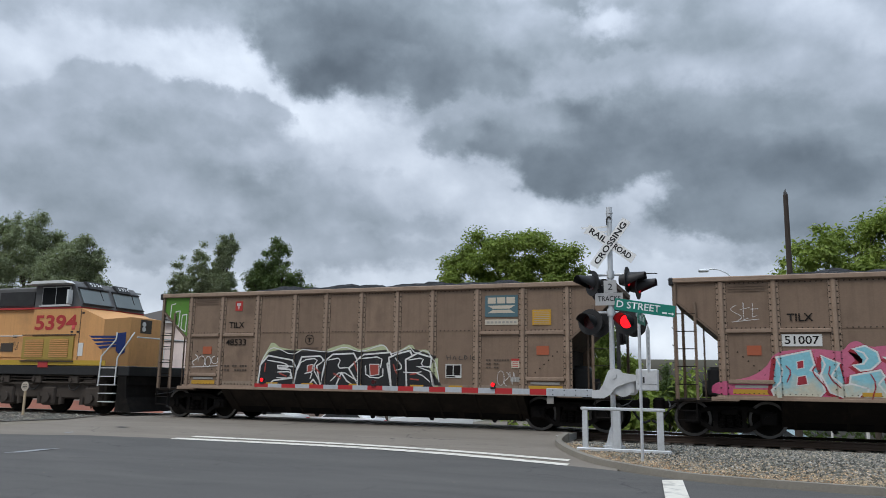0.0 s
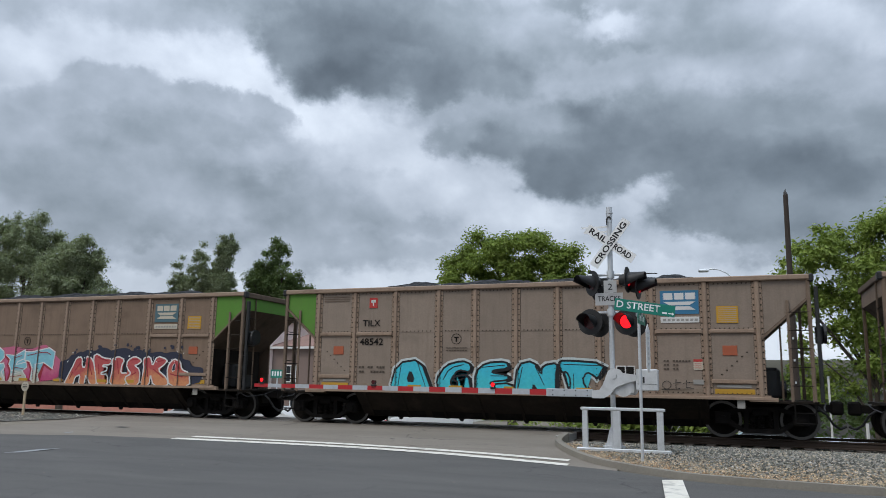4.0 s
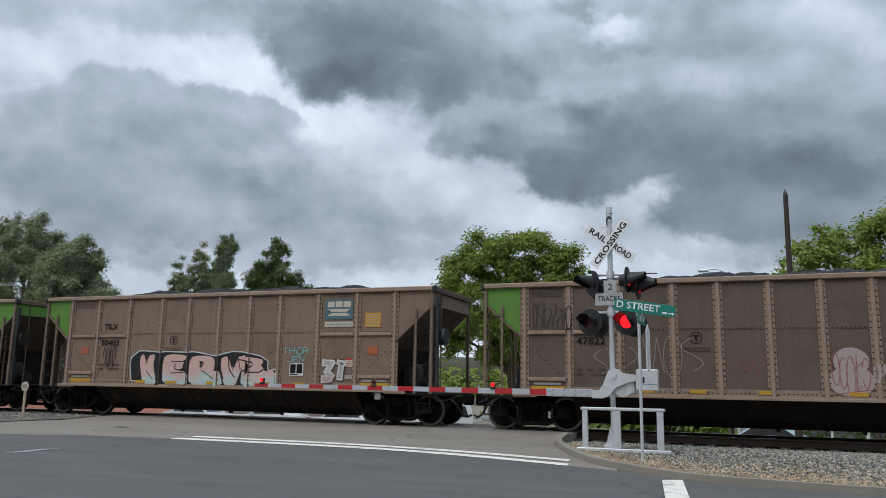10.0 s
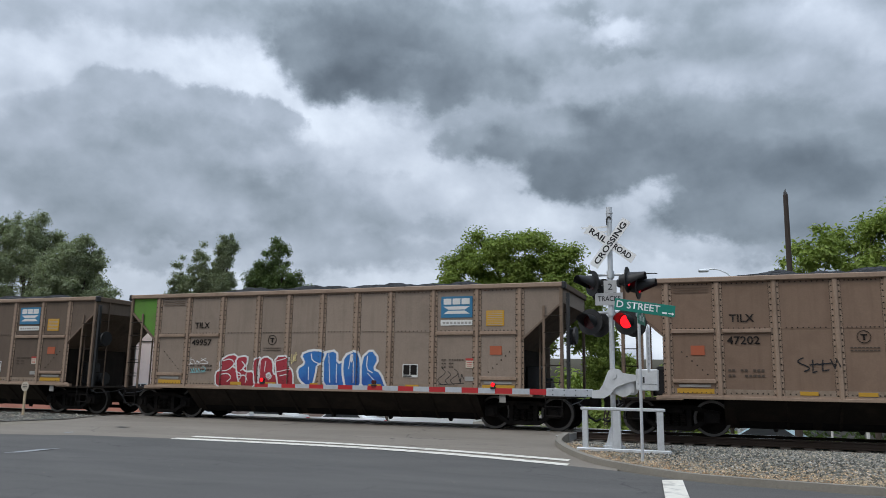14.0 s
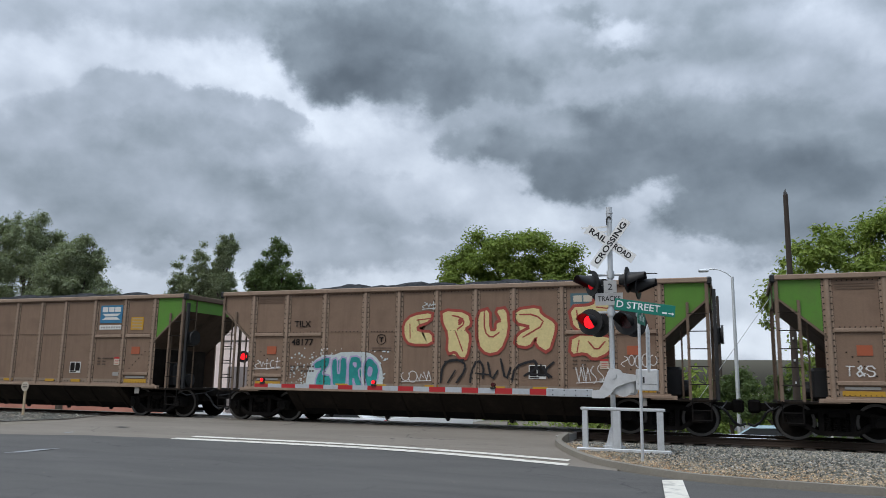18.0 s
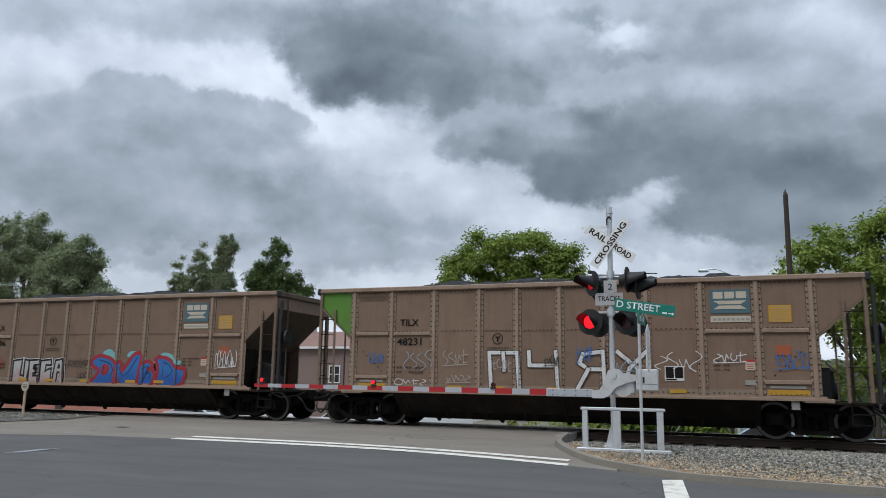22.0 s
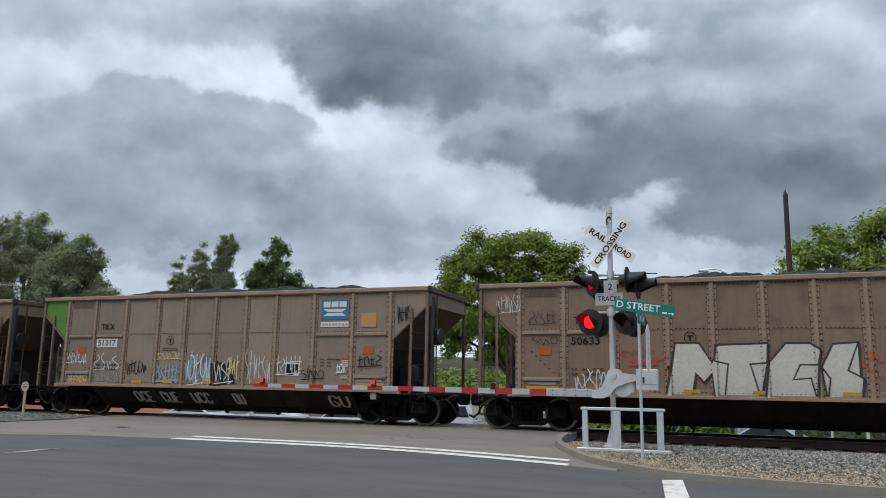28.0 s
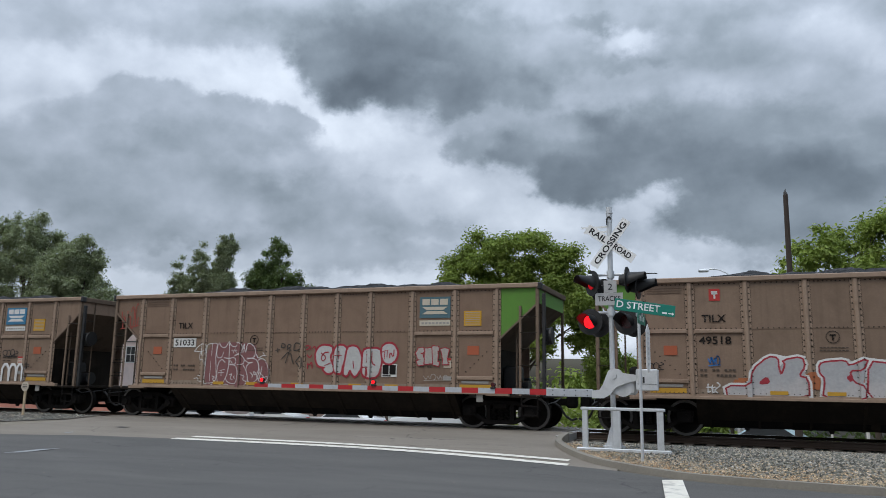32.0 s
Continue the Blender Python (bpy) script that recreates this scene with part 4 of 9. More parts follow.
def make_meshes():
    near = -HALF
    for i in range(10):
        a, b = RIBS[i] + 0.10, RIBS[i + 1] - 0.10
        bm = bx(B(), a - 0.02, b + 0.02, near + 0.055, near + 0.085, SILL + 0.08, TOP - 0.1)
        # the pressed lap along the waist
        bx(bm, a - 0.02, b + 0.02, near + 0.048, near + 0.056, 2.66, 2.72)
        bank("panel%d" % i, bm, CAR_PAINT)
    bm = B()
    bx(bm, -0.05, 0.05, near - 0.002, near + 0.06, SILL + 0.05, TOP - 0.12, 0.014)
    bx(bm, -0.115, 0.115, near + 0.042, near + 0.056, SILL + 0.05, TOP - 0.12)
    bank("rib", bm, CAR_TRIM)
    bm = B()
    for x in RIBS:
        for s in (-1, 1):
            for j in range(20):
                z = SILL + 0.14 + j * 0.145
                rod(bm, (x + s * 0.083, near + 0.044, z), (x + s * 0.083, near + 0.026, z), 0.022, 0.013, 6)
        # thin dark strips: seam and the rib's shadow on the panel, as colour
        for s in (-1, 1):
            bx(bm, x + s * 0.119 - 0.005, x + s * 0.119 + 0.005, near + 0.046, near + 0.06, SILL + 0.05, TOP - 0.12)
    for i in range(10):
        n = 9
        for j in range(1, n):
            x = RIBS[i] + 0.12 + (RIBS[i + 1] - RIBS[i] - 0.24) * j / n
            for z in (2.69, TOP - 0.17, SILL + 0.16):
                rod(bm, (x, near + 0.05, z), (x, near + 0.032, z), 0.020, 0.012, 5)
    for s, x0 in ((1, 1.5), (-1, CAR_L - 1.5)):
        for j in range(6):
            x, z = x0 + s * 0.12 * j, 2.10 - 0.11 * j
            rod(bm, (x, near + 0.056, z), (x, near + 0.036, z), 0.021, 0.012, 5)
    bank("rivets", bm, surface("rivet_heads", (0.026, 0.019, 0.015), 0.85, vary=0.3, spec=0.2))
    bm = bx(B(), -0.02, CAR_L + 0.02, near - 0.035, near + 0.1, TOP - 0.13, TOP, 0.02)
    bank("top_chord", bm, CAR_TRIM)
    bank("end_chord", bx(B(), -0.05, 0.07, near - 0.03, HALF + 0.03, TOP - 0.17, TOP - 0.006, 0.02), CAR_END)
    bank("corner_cap", bx(B(), -0.08, 0.05, near - 0.045, near + 0.14, TOP - 0.19, TOP + 0.012, 0.03), BLACK)
    bm = bx(B(), 0.95, CAR_L - 0.95, near - 0.03, near + 0.09, SILL, SILL + 0.075, 0.008)
    bx(bm, 1.0, CAR_L - 1.0, near + 0.03, near + 0.06, SILL + 0.07, SILL + 0.12)
    bank("side_sill", bm, CAR_TRIM)
    band_paint = surface("hopper_lower_band", (0.25, 0.195, 0.148), 0.8, 0.0, grain=24, stain=3.0, vary=0.45, dirt=(0.10, 0.06, 0.036), dirt_amt=0.6, bump=0.12, streak=0.4, spec=0.3)
    for i in range(10):
        bank("band%d" % i, bx(B(), RIBS[i] + 0.122, RIBS[i + 1] - 0.122, near + 0.049, near + 0.056, SILL + 0.10, SILL + 0.255), band_paint)
    bank("far_side", bx(B(), 1.1, CAR_L - 1.1, HALF - 0.06, HALF, SILL, TOP - 0.05), CAR_PAINT)
    bm = prism(B(), [(0.06, TOP - 0.12), (1.13, TOP - 0.12), (1.13, 2.5), (0.06, 3.45)], near + 0.055, near + 0.085)
    bank("corner_sheet", bm, CAR_PAINT)
    bm = B()
    prism(bm, [(0.02, 3.475), (1.2, 2.415), (1.2, 2.355), (0.02, 3.415)], near + 0.0, near + 0.07)
    bank("corner_brace", bm, CAR_POST)
    bm = bx(B(), -0.16, -0.07, near + 0.02, near + 0.12, SILL - 0.02, TOP - 0.3, 0.01)
    bx(bm, -0.24, -0.06, near + 0.16, near + 0.46, 2.3, 2.75, 0.04)
    rod(bm, (-0.3, near + 0.3, 2.55), (-0.24, near + 0.3, 2.55), 0.24, seg=18)
    bank("brake_stand", bm, BLACK)
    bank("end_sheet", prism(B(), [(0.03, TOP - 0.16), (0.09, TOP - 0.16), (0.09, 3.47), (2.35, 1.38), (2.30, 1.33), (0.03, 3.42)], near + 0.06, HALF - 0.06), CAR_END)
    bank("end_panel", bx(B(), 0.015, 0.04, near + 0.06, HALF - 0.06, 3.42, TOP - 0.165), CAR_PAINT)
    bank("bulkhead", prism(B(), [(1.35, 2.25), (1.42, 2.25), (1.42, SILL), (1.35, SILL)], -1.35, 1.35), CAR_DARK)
    bank("corner_post", bx(B(), 0.01, 0.10, near - 0.005, near + 0.09, SILL - 0.02, TOP - 0.12, 0.01), CAR_POST)
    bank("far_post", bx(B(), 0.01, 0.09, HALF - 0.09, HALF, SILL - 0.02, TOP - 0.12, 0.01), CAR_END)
    bank("ladder_stile", bx(B(), 0.50, 0.57, near - 0.005, near + 0.03, SILL - 0.02, 3.35, 0.006), CAR_POST)
    bank("rung", rod(B(), (0.06, near + 0.005, 0), (0.54, near + 0.005, 0), 0.013, seg=6), CAR_DARK)
    bank("end_rung", rod(B(), (-0.03, near + 0.08, 0), (-0.03, near + 0.6, 0), 0.012, seg=6), CAR_DARK)
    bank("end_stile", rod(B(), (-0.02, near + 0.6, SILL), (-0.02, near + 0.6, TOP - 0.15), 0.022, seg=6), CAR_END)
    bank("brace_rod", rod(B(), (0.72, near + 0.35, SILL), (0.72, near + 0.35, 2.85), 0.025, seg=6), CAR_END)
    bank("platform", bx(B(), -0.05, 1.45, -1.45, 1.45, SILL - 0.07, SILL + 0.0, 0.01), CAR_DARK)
    bm = bx(B(), 0.85, 1.5, near - 0.02, near + 0.1, SILL - 0.03, SILL + 0.07, 0.006)
    bank("jacking_pad", bm, CAR_TRIM)
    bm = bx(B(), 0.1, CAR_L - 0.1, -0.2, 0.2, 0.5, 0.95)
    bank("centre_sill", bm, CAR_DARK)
    bm = bx(B(), 0.75, 1.25, -0.9, -0.35, SILL + 0.02, 1.75, 0.08)
    rod(bm, (0.6, -0.3, 1.2), (1.3, -0.3, 1.2), 0.22, seg=14)
    bank("brake_gear", bm, BLACK)
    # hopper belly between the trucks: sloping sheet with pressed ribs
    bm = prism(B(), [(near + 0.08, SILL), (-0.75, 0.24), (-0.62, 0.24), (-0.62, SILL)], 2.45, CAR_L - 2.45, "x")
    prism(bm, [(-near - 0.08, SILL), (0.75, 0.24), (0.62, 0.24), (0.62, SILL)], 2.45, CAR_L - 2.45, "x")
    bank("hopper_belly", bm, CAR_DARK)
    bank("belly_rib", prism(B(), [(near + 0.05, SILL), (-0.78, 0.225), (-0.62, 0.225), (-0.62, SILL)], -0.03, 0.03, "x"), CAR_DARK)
    bm = prism(B(), [(-1.04, 0.515), (-0.81, 0.262), (-0.72, 0.235), (-0.62, 0.30)], 0, 1.7, "x")
    prism(bm, [(0.78, 0.26), (0.94, 0.26), (0.90, 0.165), (0.84, 0.165)], -0.82, -0.74)
    bank("discharge_door", bm, TRUCK)
    bm = B()
    rng = random.Random(4)
    nx, ny = 90, 12
    g = [[bm.verts.new((0.5 + (CAR_L - 1.0) * i / nx, -1.5 + 3.0 * j / ny, TOP - 0.22 + (0.49 * math.sin(math.pi * j / ny) ** 0.8) * (0.5 + 0.5 * min(1.0, math.sin(math.pi * i / nx) * 1.4) + 0.08 * math.sin(i * 0.37) + 0.05 * math.sin(i * 0.9)) + rng.uniform(-0.035, 0.035))) for j in range(ny + 1)] for i in range(nx + 1)]
    for i in range(nx):
        for j in range(ny):
            bm.faces.new((g[i][j], g[i + 1][j], g[i + 1][j + 1], g[i][j + 1]))
    bank("coal_load", bm, COAL)
    # coupler, hose and levers at one end (x = 0), pointing to -x
    bm = bx(B(), -0.42, 0.1, -0.09, 0.09, 0.66, 0.86, 0.02)
    bx(bm, -0.70, -0.40, -0.16, 0.13, 0.60, 0.94, 0.05)
    bank("coupler", bm, TRUCK)
    bm = B()
    bent(bm, [(-0.1, -0.35, 0.75), (-0.28, -0.35, 0.62), (-0.42, -0.3, 0.38), (-0.58, -0.24, 0.27), (-0.72, -0.2, 0.33)], 0.032, 8)
    bank("air_hose", bm, BLACK)
    bm = B()
    bent(bm, [(0.0, near + 0.1, 0.82), (-0.16, near + 0.2, 0.72), (-0.22, -0.6, 0.78), (-0.3, -0.18, 0.9)], 0.016)
    bank("cut_lever", bm, BLACK)
    bm = B()
    bent(bm, [(0.05, near + 0.0, SILL), (0.05, near + 0.0, 0.42), (0.5, near + 0.0, 0.42), (0.5, near + 0.0, SILL)], 0.018)
    bent(bm, [(0.05, near, 0.66), (0.5, near, 0.66)], 0.016)
    bank("step_stirrup", bm, TRUCK)
    # truck
    for s, nm in ((-1, "sideframe"), (1, "sideframe_far")):
        y0, y1 = s * 0.90, s * 1.10
        ya, yb = min(y0, y1), max(y0, y1)
        bm = prism(B(), [(-0.5, 0.66), (0.5, 0.66), (0.45, 0.78), (-0.45, 0.78)], ya, yb)
        prism(bm, [(-0.4, 0.14), (0.4, 0.14), (0.42, 0.25), (-0.42, 0.25)], ya, yb)
        for e in (-1, 1):
            # top chord, tension member, column and pedestal of one half
            prism(bm, [(e * 0.44, 0.66), (e * 0.44, 0.78), (e * 0.74, 0.68), (e * 1.1, 0.63), (e * 1.1, 0.5), (e * 0.74, 0.57)], ya, yb)
            prism(bm, [(e * 0.3, 0.14), (e * 0.42, 0.26), (e * 0.78, 0.50), (e * 0.80, 0.36), (e * 0.44, 0.15)], ya, yb)
            prism(bm, [(e * 0.28, 0.2), (e * 0.40, 0.2), (e * 0.40, 0.7), (e * 0.28, 0.7)], ya, yb)
        for x in (-0.89, 0.89):
            bx(bm, x - 0.19, x + 0.19, min(s * 0.88, s * 1.16), max(s * 0.88, s * 1.16), 0.33, 0.64, 0.03)
            rod(bm, (x, s * 1.12, 0.457), (x, s * 1.22, 0.457), 0.105, seg=14)
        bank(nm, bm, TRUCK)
    bm = B()
    for x in (-0.2, 0.0, 0.2):
        rod(bm, (x, -1.04, 0.23), (x, -1.04, 0.56), 0.05, seg=8)
        coil = [(x + 0.075 * math.cos(i * 1.047), -1.04 + 0.075 * math.sin(i * 1.047), 0.24 + i * 0.0073) for i in range(43)]
        bent(bm, coil, 0.014, 4)
    bx(bm, -0.27, 0.27, -0.93, -0.905, 0.2, 0.62)
    bank("spring_pack", bm, WHEEL)
    bank("bolster", bx(B(), -0.2, 0.2, -1.14, 1.14, 0.56, 0.72, 0.03), TRUCK)
    bm = B()
    for s in (-1, 1):
        y = s * 0.7525
        rod(bm, (0, y - 0.065, 0), (0, y + 0.065, 0), 0.455, 0.452, 36)
        bmesh.ops.delete(bm, geom=[f for f in bm.faces if abs(f.normal.y) > 0.9 and len(f.verts) > 30], context="FACES_ONLY")
        rod(bm, (0, y - 0.03, 0), (0, y + 0.03, 0), 0.44, seg=30)
        for e in (-1, 1):
            rod(bm, (0, y + e * 0.03, 0), (0, y + e * 0.085, 0), 0.14, 0.115, 16)
            n = 36
            o = [bm.verts.new((0.455 * math.sin(6.2832 * i / n), y + e * 0.065, 0.455 * math.cos(6.2832 * i / n))) for i in range(n)]
            q = [bm.verts.new((0.385 * math.sin(6.2832 * i / n), y + e * 0.065, 0.385 * math.cos(6.2832 * i / n))) for i in range(n)]
            w = [bm.verts.new((0.36 * math.sin(6.2832 * i / n), y + e * 0.028, 0.36 * math.cos(6.2832 * i / n))) for i in range(n)]
            for i in range(n):
                j = (i + 1) % n
                bm.faces.new((o[i], o[j], q[j], q[i]))
                bm.faces.new((q[i], q[j], w[j], w[i]))
        rod(bm, (0, y + 0.066, 0), (0, y - 0.066, 0), 0.472 if s < 0 else 0.456, 0.456 if s < 0 else 0.472, 36, caps=False)
        for k in range(5):
            a = 6.2832 * k / 5
            for e in (-1, 1):
                rod(bm, (0.26 * math.sin(a), y + e * 0.028, 0.26 * math.cos(a)), (0.26 * math.sin(a), y + e * 0.04, 0.26 * math.cos(a)), 0.03, seg=6)
    rod(bm, (0, -1.15, 0), (0, 1.15, 0), 0.08, seg=12)
    bmesh.ops.recalc_face_normals(bm, faces=bm.faces)
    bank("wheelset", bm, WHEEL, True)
    MESH["wheelset"].materials.append(TREAD)
    for f in MESH["wheelset"].polygons:
        c = f.center
        if abs(f.normal.y) > 0.9 and 0.41 < math.hypot(c.x, c.z) and abs(c.y) > 0.8:
            f.material_index = 1
    bm = B()
    n = 40
    for y in (-0.818, 0.818):
        o = [bm.verts.new((0.457 * math.sin(6.2832 * i / n), y, 0.457 * math.cos(6.2832 * i / n))) for i in range(n)]
        q = [bm.verts.new((0.427 * math.sin(6.2832 * i / n), y * 1.0035, 0.427 * math.cos(6.2832 * i / n))) for i in range(n)]
        for i in range(n):
            j = (i + 1) % n
            bm.faces.new((o[i], o[j], q[j], q[i]))
    bank("wheel_rim", bm, TREAD)


make_meshes()
MIRROR = Matrix.Translation((CAR_L, 0, 0)) @ Matrix.Diagonal((-1, 1, 1, 1))


def put(name, mesh_name, parent, m=None, tone=None, label=""):
    ob = new(name, MESH[mesh_name])
    ob.parent = parent
    if m is not None:
        ob.matrix_basis = m
    if tone is not None:
        ob.material_slots[0].link = "OBJECT"
        ob.material_slots[0].material = tone
    if label:
        ob["label"] = label
    return ob


STICKERS = {k: plain("sticker_" + k, c, 0.75, spec=0.08 if k == "black" else 0.35) for k, c in {
    "blue": (0.04, 0.17, 0.30), "faded_blue": (0.075, 0.14, 0.165), "white": (0.62, 0.62, 0.60), "cream": (0.50, 0.45, 0.36), "yellow": (0.52, 0.28, 0.022), "orange": (0.36, 0.095, 0.045),
    "black": (0.016, 0.014, 0.013), "red": (0.42, 0.04, 0.035), "stripe": (0.46, 0.26, 0.03), "grey": (0.30, 0.29, 0.27), "seam": (0.13, 0.092, 0.067), "faint": (0.075, 0.056, 0.043)}.items()}
FACE = -HALF + 0.044


def plate(parent, name, x0, x1, z0, z1, key, label="", lift=0.0):
    return part(name, bx(B(), x0, x1, FACE - 0.006 - lift, FACE + 0.012, z0, z1), STICKERS[key], parent, label)


def bars(parent, name, boxes, key, label=""):
    bm = B()
    for x0, x1, z0, z1 in boxes:
        bx(bm, x0, x1, FACE - 0.009, FACE + 0.002, z0, z1)
    ob = part(name, bm, STICKERS[key], parent, label)
    ob["kind"] = "stuff"
    return ob


WHEELS = []
CARS = []


def hopper(k, label, tone="taupe", left="", right="", logo="blue", mark="", plate_white=False, red_tab=False, orange=(True, True)):
    car = root("hopper_car", label, "freight car", "coal hopper cars of the train")
    paint = TONES[tone]
    for i in range(10):
        put("side_panel", "panel%d" % i, car, tone=paint)
    for x in RIBS:
        put("rib", "rib", car, pose(x, 0, 0))
    put("rivets", "rivets", car)["kind"] = "stuff"
    put("top_chord", "top_chord", car)
    put("side_sill", "side_sill", car)
    for i in range(10):
        put("lower_band", "band%d" % i, car, label="pale dusty band along the sill")
    put("far_side", "far_side", car, tone=paint)
    put("centre_sill", "centre_sill", car)
    put("hopper_belly", "hopper_belly", car, label="sooty sloping hopper underside")
    for i in range(9):
        put("belly_rib", "belly_rib", car, pose(2.75 + i * 1.155, 0, 0))
    for i in range(5):
        put("discharge_door", "discharge_door", car, pose(2.75 + i * 1.9, 0, 0))
    put("coal_load", "coal_load", car, label="heap of black coal")
    for end, m in ((left, None), (right, MIRROR)):
        col = {"green": CAR_GREEN, "": paint}[end]
        put("corner_sheet", "corner_sheet", car, m, col, "bright green corner sheet" if end else "")
        put("end_panel", "end_panel", car, m, col)
        for nm in ("corner_brace", "end_sheet", "bulkhead", "corner_post", "far_post", "ladder_stile", "end_stile", "brace_rod", "platform", "jacking_pad", "end_chord", "corner_cap", "coupler", "air_hose", "cut_lever", "step_stirrup", "brake_gear"):
            put(nm, nm, car, m)
        for z in (1.30, 1.74, 2.18, 2.62, 3.06):
            put("rung", "rung", car, pose(0, 0, z) if m is None else m @ pose(0, 0, z))
            put("end_rung", "end_rung", car, pose(0, 0, z + 0.1) if m is None else m @ pose(0, 0, z + 0.1))
    put("brake_stand", "brake_stand", car, MIRROR, label="black hand brake stand with wheel")
    # short stiffener bars
    for a, b in ((0, 1), (1, 2), (8, 9), (9, 10)):
        for z in ((2.62, 1.38) if (a, b) in ((0, 1), (9, 10)) else (2.62,)):
            bm = bx(B(), RIBS[a] + 0.09, RIBS[b] - 0.09, -HALF - 0.002, -HALF + 0.05, z - 0.05, z + 0.05, 0.012)
            for j in range(9):
                x = RIBS[a] + 0.16 + (RIBS[b] - RIBS[a] - 0.32) * j / 8
                rod(bm, (x, -HALF - 0.002, z), (x, -HALF - 0.012, z), 0.014, 0.008, 5)
            part("stiffener", bm, CAR_TRIM, car)
    # trucks
    for tx in (1.25, CAR_L - 1.25):
        t = root("truck", "", "")
        for key in list(t.keys()):
            del t[key]
        t.parent, t.location = car, (tx, 0, 0)
        for nm in ("sideframe", "sideframe_far", "spring_pack", "bolster"):
            q = put(nm.replace("_far", ""), nm, t)
            if nm == "spring_pack":
                q["kind"] = "stuff"
        for x in (-0.89, 0.89):
            w = put("wheelset", "wheelset", t, pose(x, 0, 0.457), label="steel wheels on an axle")
            WHEELS.append((k, w, x))
    # stencils, plates and labels
    if logo:
        p = plate(car, "logo_plate", 11.16, 12.10, 3.06, 3.66, logo, "blue owner's plate with white bars")
        bm = B()
        w = "white" if logo == "blue" else "cream"
        for x0, x1 in ((11.24, 11.47), (11.51, 11.74), (11.78, 12.02)):
            bx(bm, x0, x1, FACE - 0.011, FACE - 0.004, 3.43, 3.60)
        for z0, z1 in ((3.285, 3.375), (3.165, 3.255)):
            prism(bm, [(11.38, z0), (11.88, z0), (12.02, z1), (11.24, z1)] if z0 > 3.2 else [(11.24, z0), (12.02, z0), (11.88, z1), (11.38, z1)], FACE - 0.011, FACE - 0.004)
        part("logo_shape", bm, STICKERS[w], p)
        q = plate(car, "name_strip", 11.16, 12.10, 2.84, 2.99, w)
        bars(q, "printed_text", [(11.22 + i * 0.11, 11.22 + i * 0.11 + 0.075, 2.88, 2.94) for i in range(8)], "grey")
    y = plate(car, "notice_label", 12.51, 13.02, 2.82, 3.24, "yellow", "yellow notice label")
    bars(y, "printed_text", [(12.55, 12.98, 3.19 - i * 0.05, 3.205 - i * 0.05) for i in range(8)], "grey")
    if orange[1]:
        plate(car, "inspection_label", 12.62, 12.96, 2.02, 2.26, "orange", "faded orange label")
    if orange[0]:
        plate(car, "inspection_label", 1.72, 2.05, 2.02, 2.26, "orange", "faded orange label")
    a = plate(car, "data_plate", 10.01, 10.48, 1.38, 1.75, "white", "black and white data plate")
    bars(a, "data_fields", [(10.035, 10.23, 1.45, 1.725), (10.255, 10.455, 1.45, 1.725), (10.035, 10.30, 1.395, 1.43)], "black")
    plate(car, "label_strip", 11.9, 12.15, 1.30, 1.42, "grey")
    r = plate(car, "test_label", 11.92, 12.14, 1.66, 1.92, "cream", "red and white test label")
    bars(r, "printed_text", [(11.92, 12.14, 1.86, 1.92), (11.95, 12.11, 1.80, 1.815), (11.95, 12.11, 1.75, 1.765), (11.95, 12.11, 1.70, 1.715)], "red")
    for x0, x1 in ((1.36, 2.24), (12.40, 13.32)):
        plate(car, "reflector_strip", x0, x1, 1.08, 1.20, "stripe", "dirty yellow reflector strip")
        plate(car, "label_strip", x0 + 0.05, x1 - 0.08, 1.235, 1.30, "grey")
    for x0 in (4.16, 5.4, 7.0, 8.95, 10.12):
        plate(car, "reflector_strip", x0, x0 + 0.4, 1.08, 1.17, "stripe", "dirty yellow reflector strip", 0.016)
    bars(car, "load_stencil", [(2.58 + i * 0.095, 2.645 + i * 0.095, z, z + 0.055) for z in (1.63, 1.50) for i in range(9) if i not in (2, 5 if z > 1.6 else 3)], "faint", "small dark stencilled weights")
    bars(car, "small_stencil", [(11.20 + i * 0.075, 11.25 + i * 0.075, z, z + 0.035) for z in (1.86, 1.76, 1.66) for i in range(9 if z > 1.8 else 5) if i != 2], "faint")
    # round badge
    bm = B()
    n = 24
    for i in range(n):
        a0, a1 = 6.2832 * i / n, 6.2832 * (i + 1) / n
        prism(bm, [(5.6 + r * math.cos(b), 2.46 + r * math.sin(b)) for r, b in ((0.15, a0), (0.15, a1), (0.135, a1), (0.135, a0))], FACE - 0.007, FACE + 0.002)
    bx(bm, 5.58, 5.62, FACE - 0.007, FACE + 0.002, 2.38, 2.52)
    bx(bm, 5.53, 5.67, FACE - 0.007, FACE + 0.002, 2.49, 2.52)
    part("round_badge", bm, STICKERS["black"], car, "dark ring stencil")
    bars(car, "small_stencil", [(5.3 + i * 0.08, 5.36 + i * 0.08, z, z + 0.022) for z in (2.2, 2.13) for i in range(8)], "faint")
    if mark:
        owner, number = mark
        if plate_white:
            plate(car, "number_panel", 2.52, 3.40, 2.24, 2.53, "white")
        part("owner_stencil", lettering(owner, 2.66, 3.24, 2.84, 3.03, FACE - 0.009, 0.016), STICKERS["black"], car, "dark stencilled letters")
        part("number_stencil", lettering(number, 2.58, 3.34, 2.29, 2.49, FACE - 0.009, 0.016), STICKERS["black"], car, "dark stencilled number")
    part("routing_tag", bx(B(), CAR_L - 1.78, CAR_L - 1.60, -HALF + 0.03, -HALF + 0.05, SILL - 0.2, SILL - 0.005), STICKERS["grey"], car, "small pale tag under the sill")
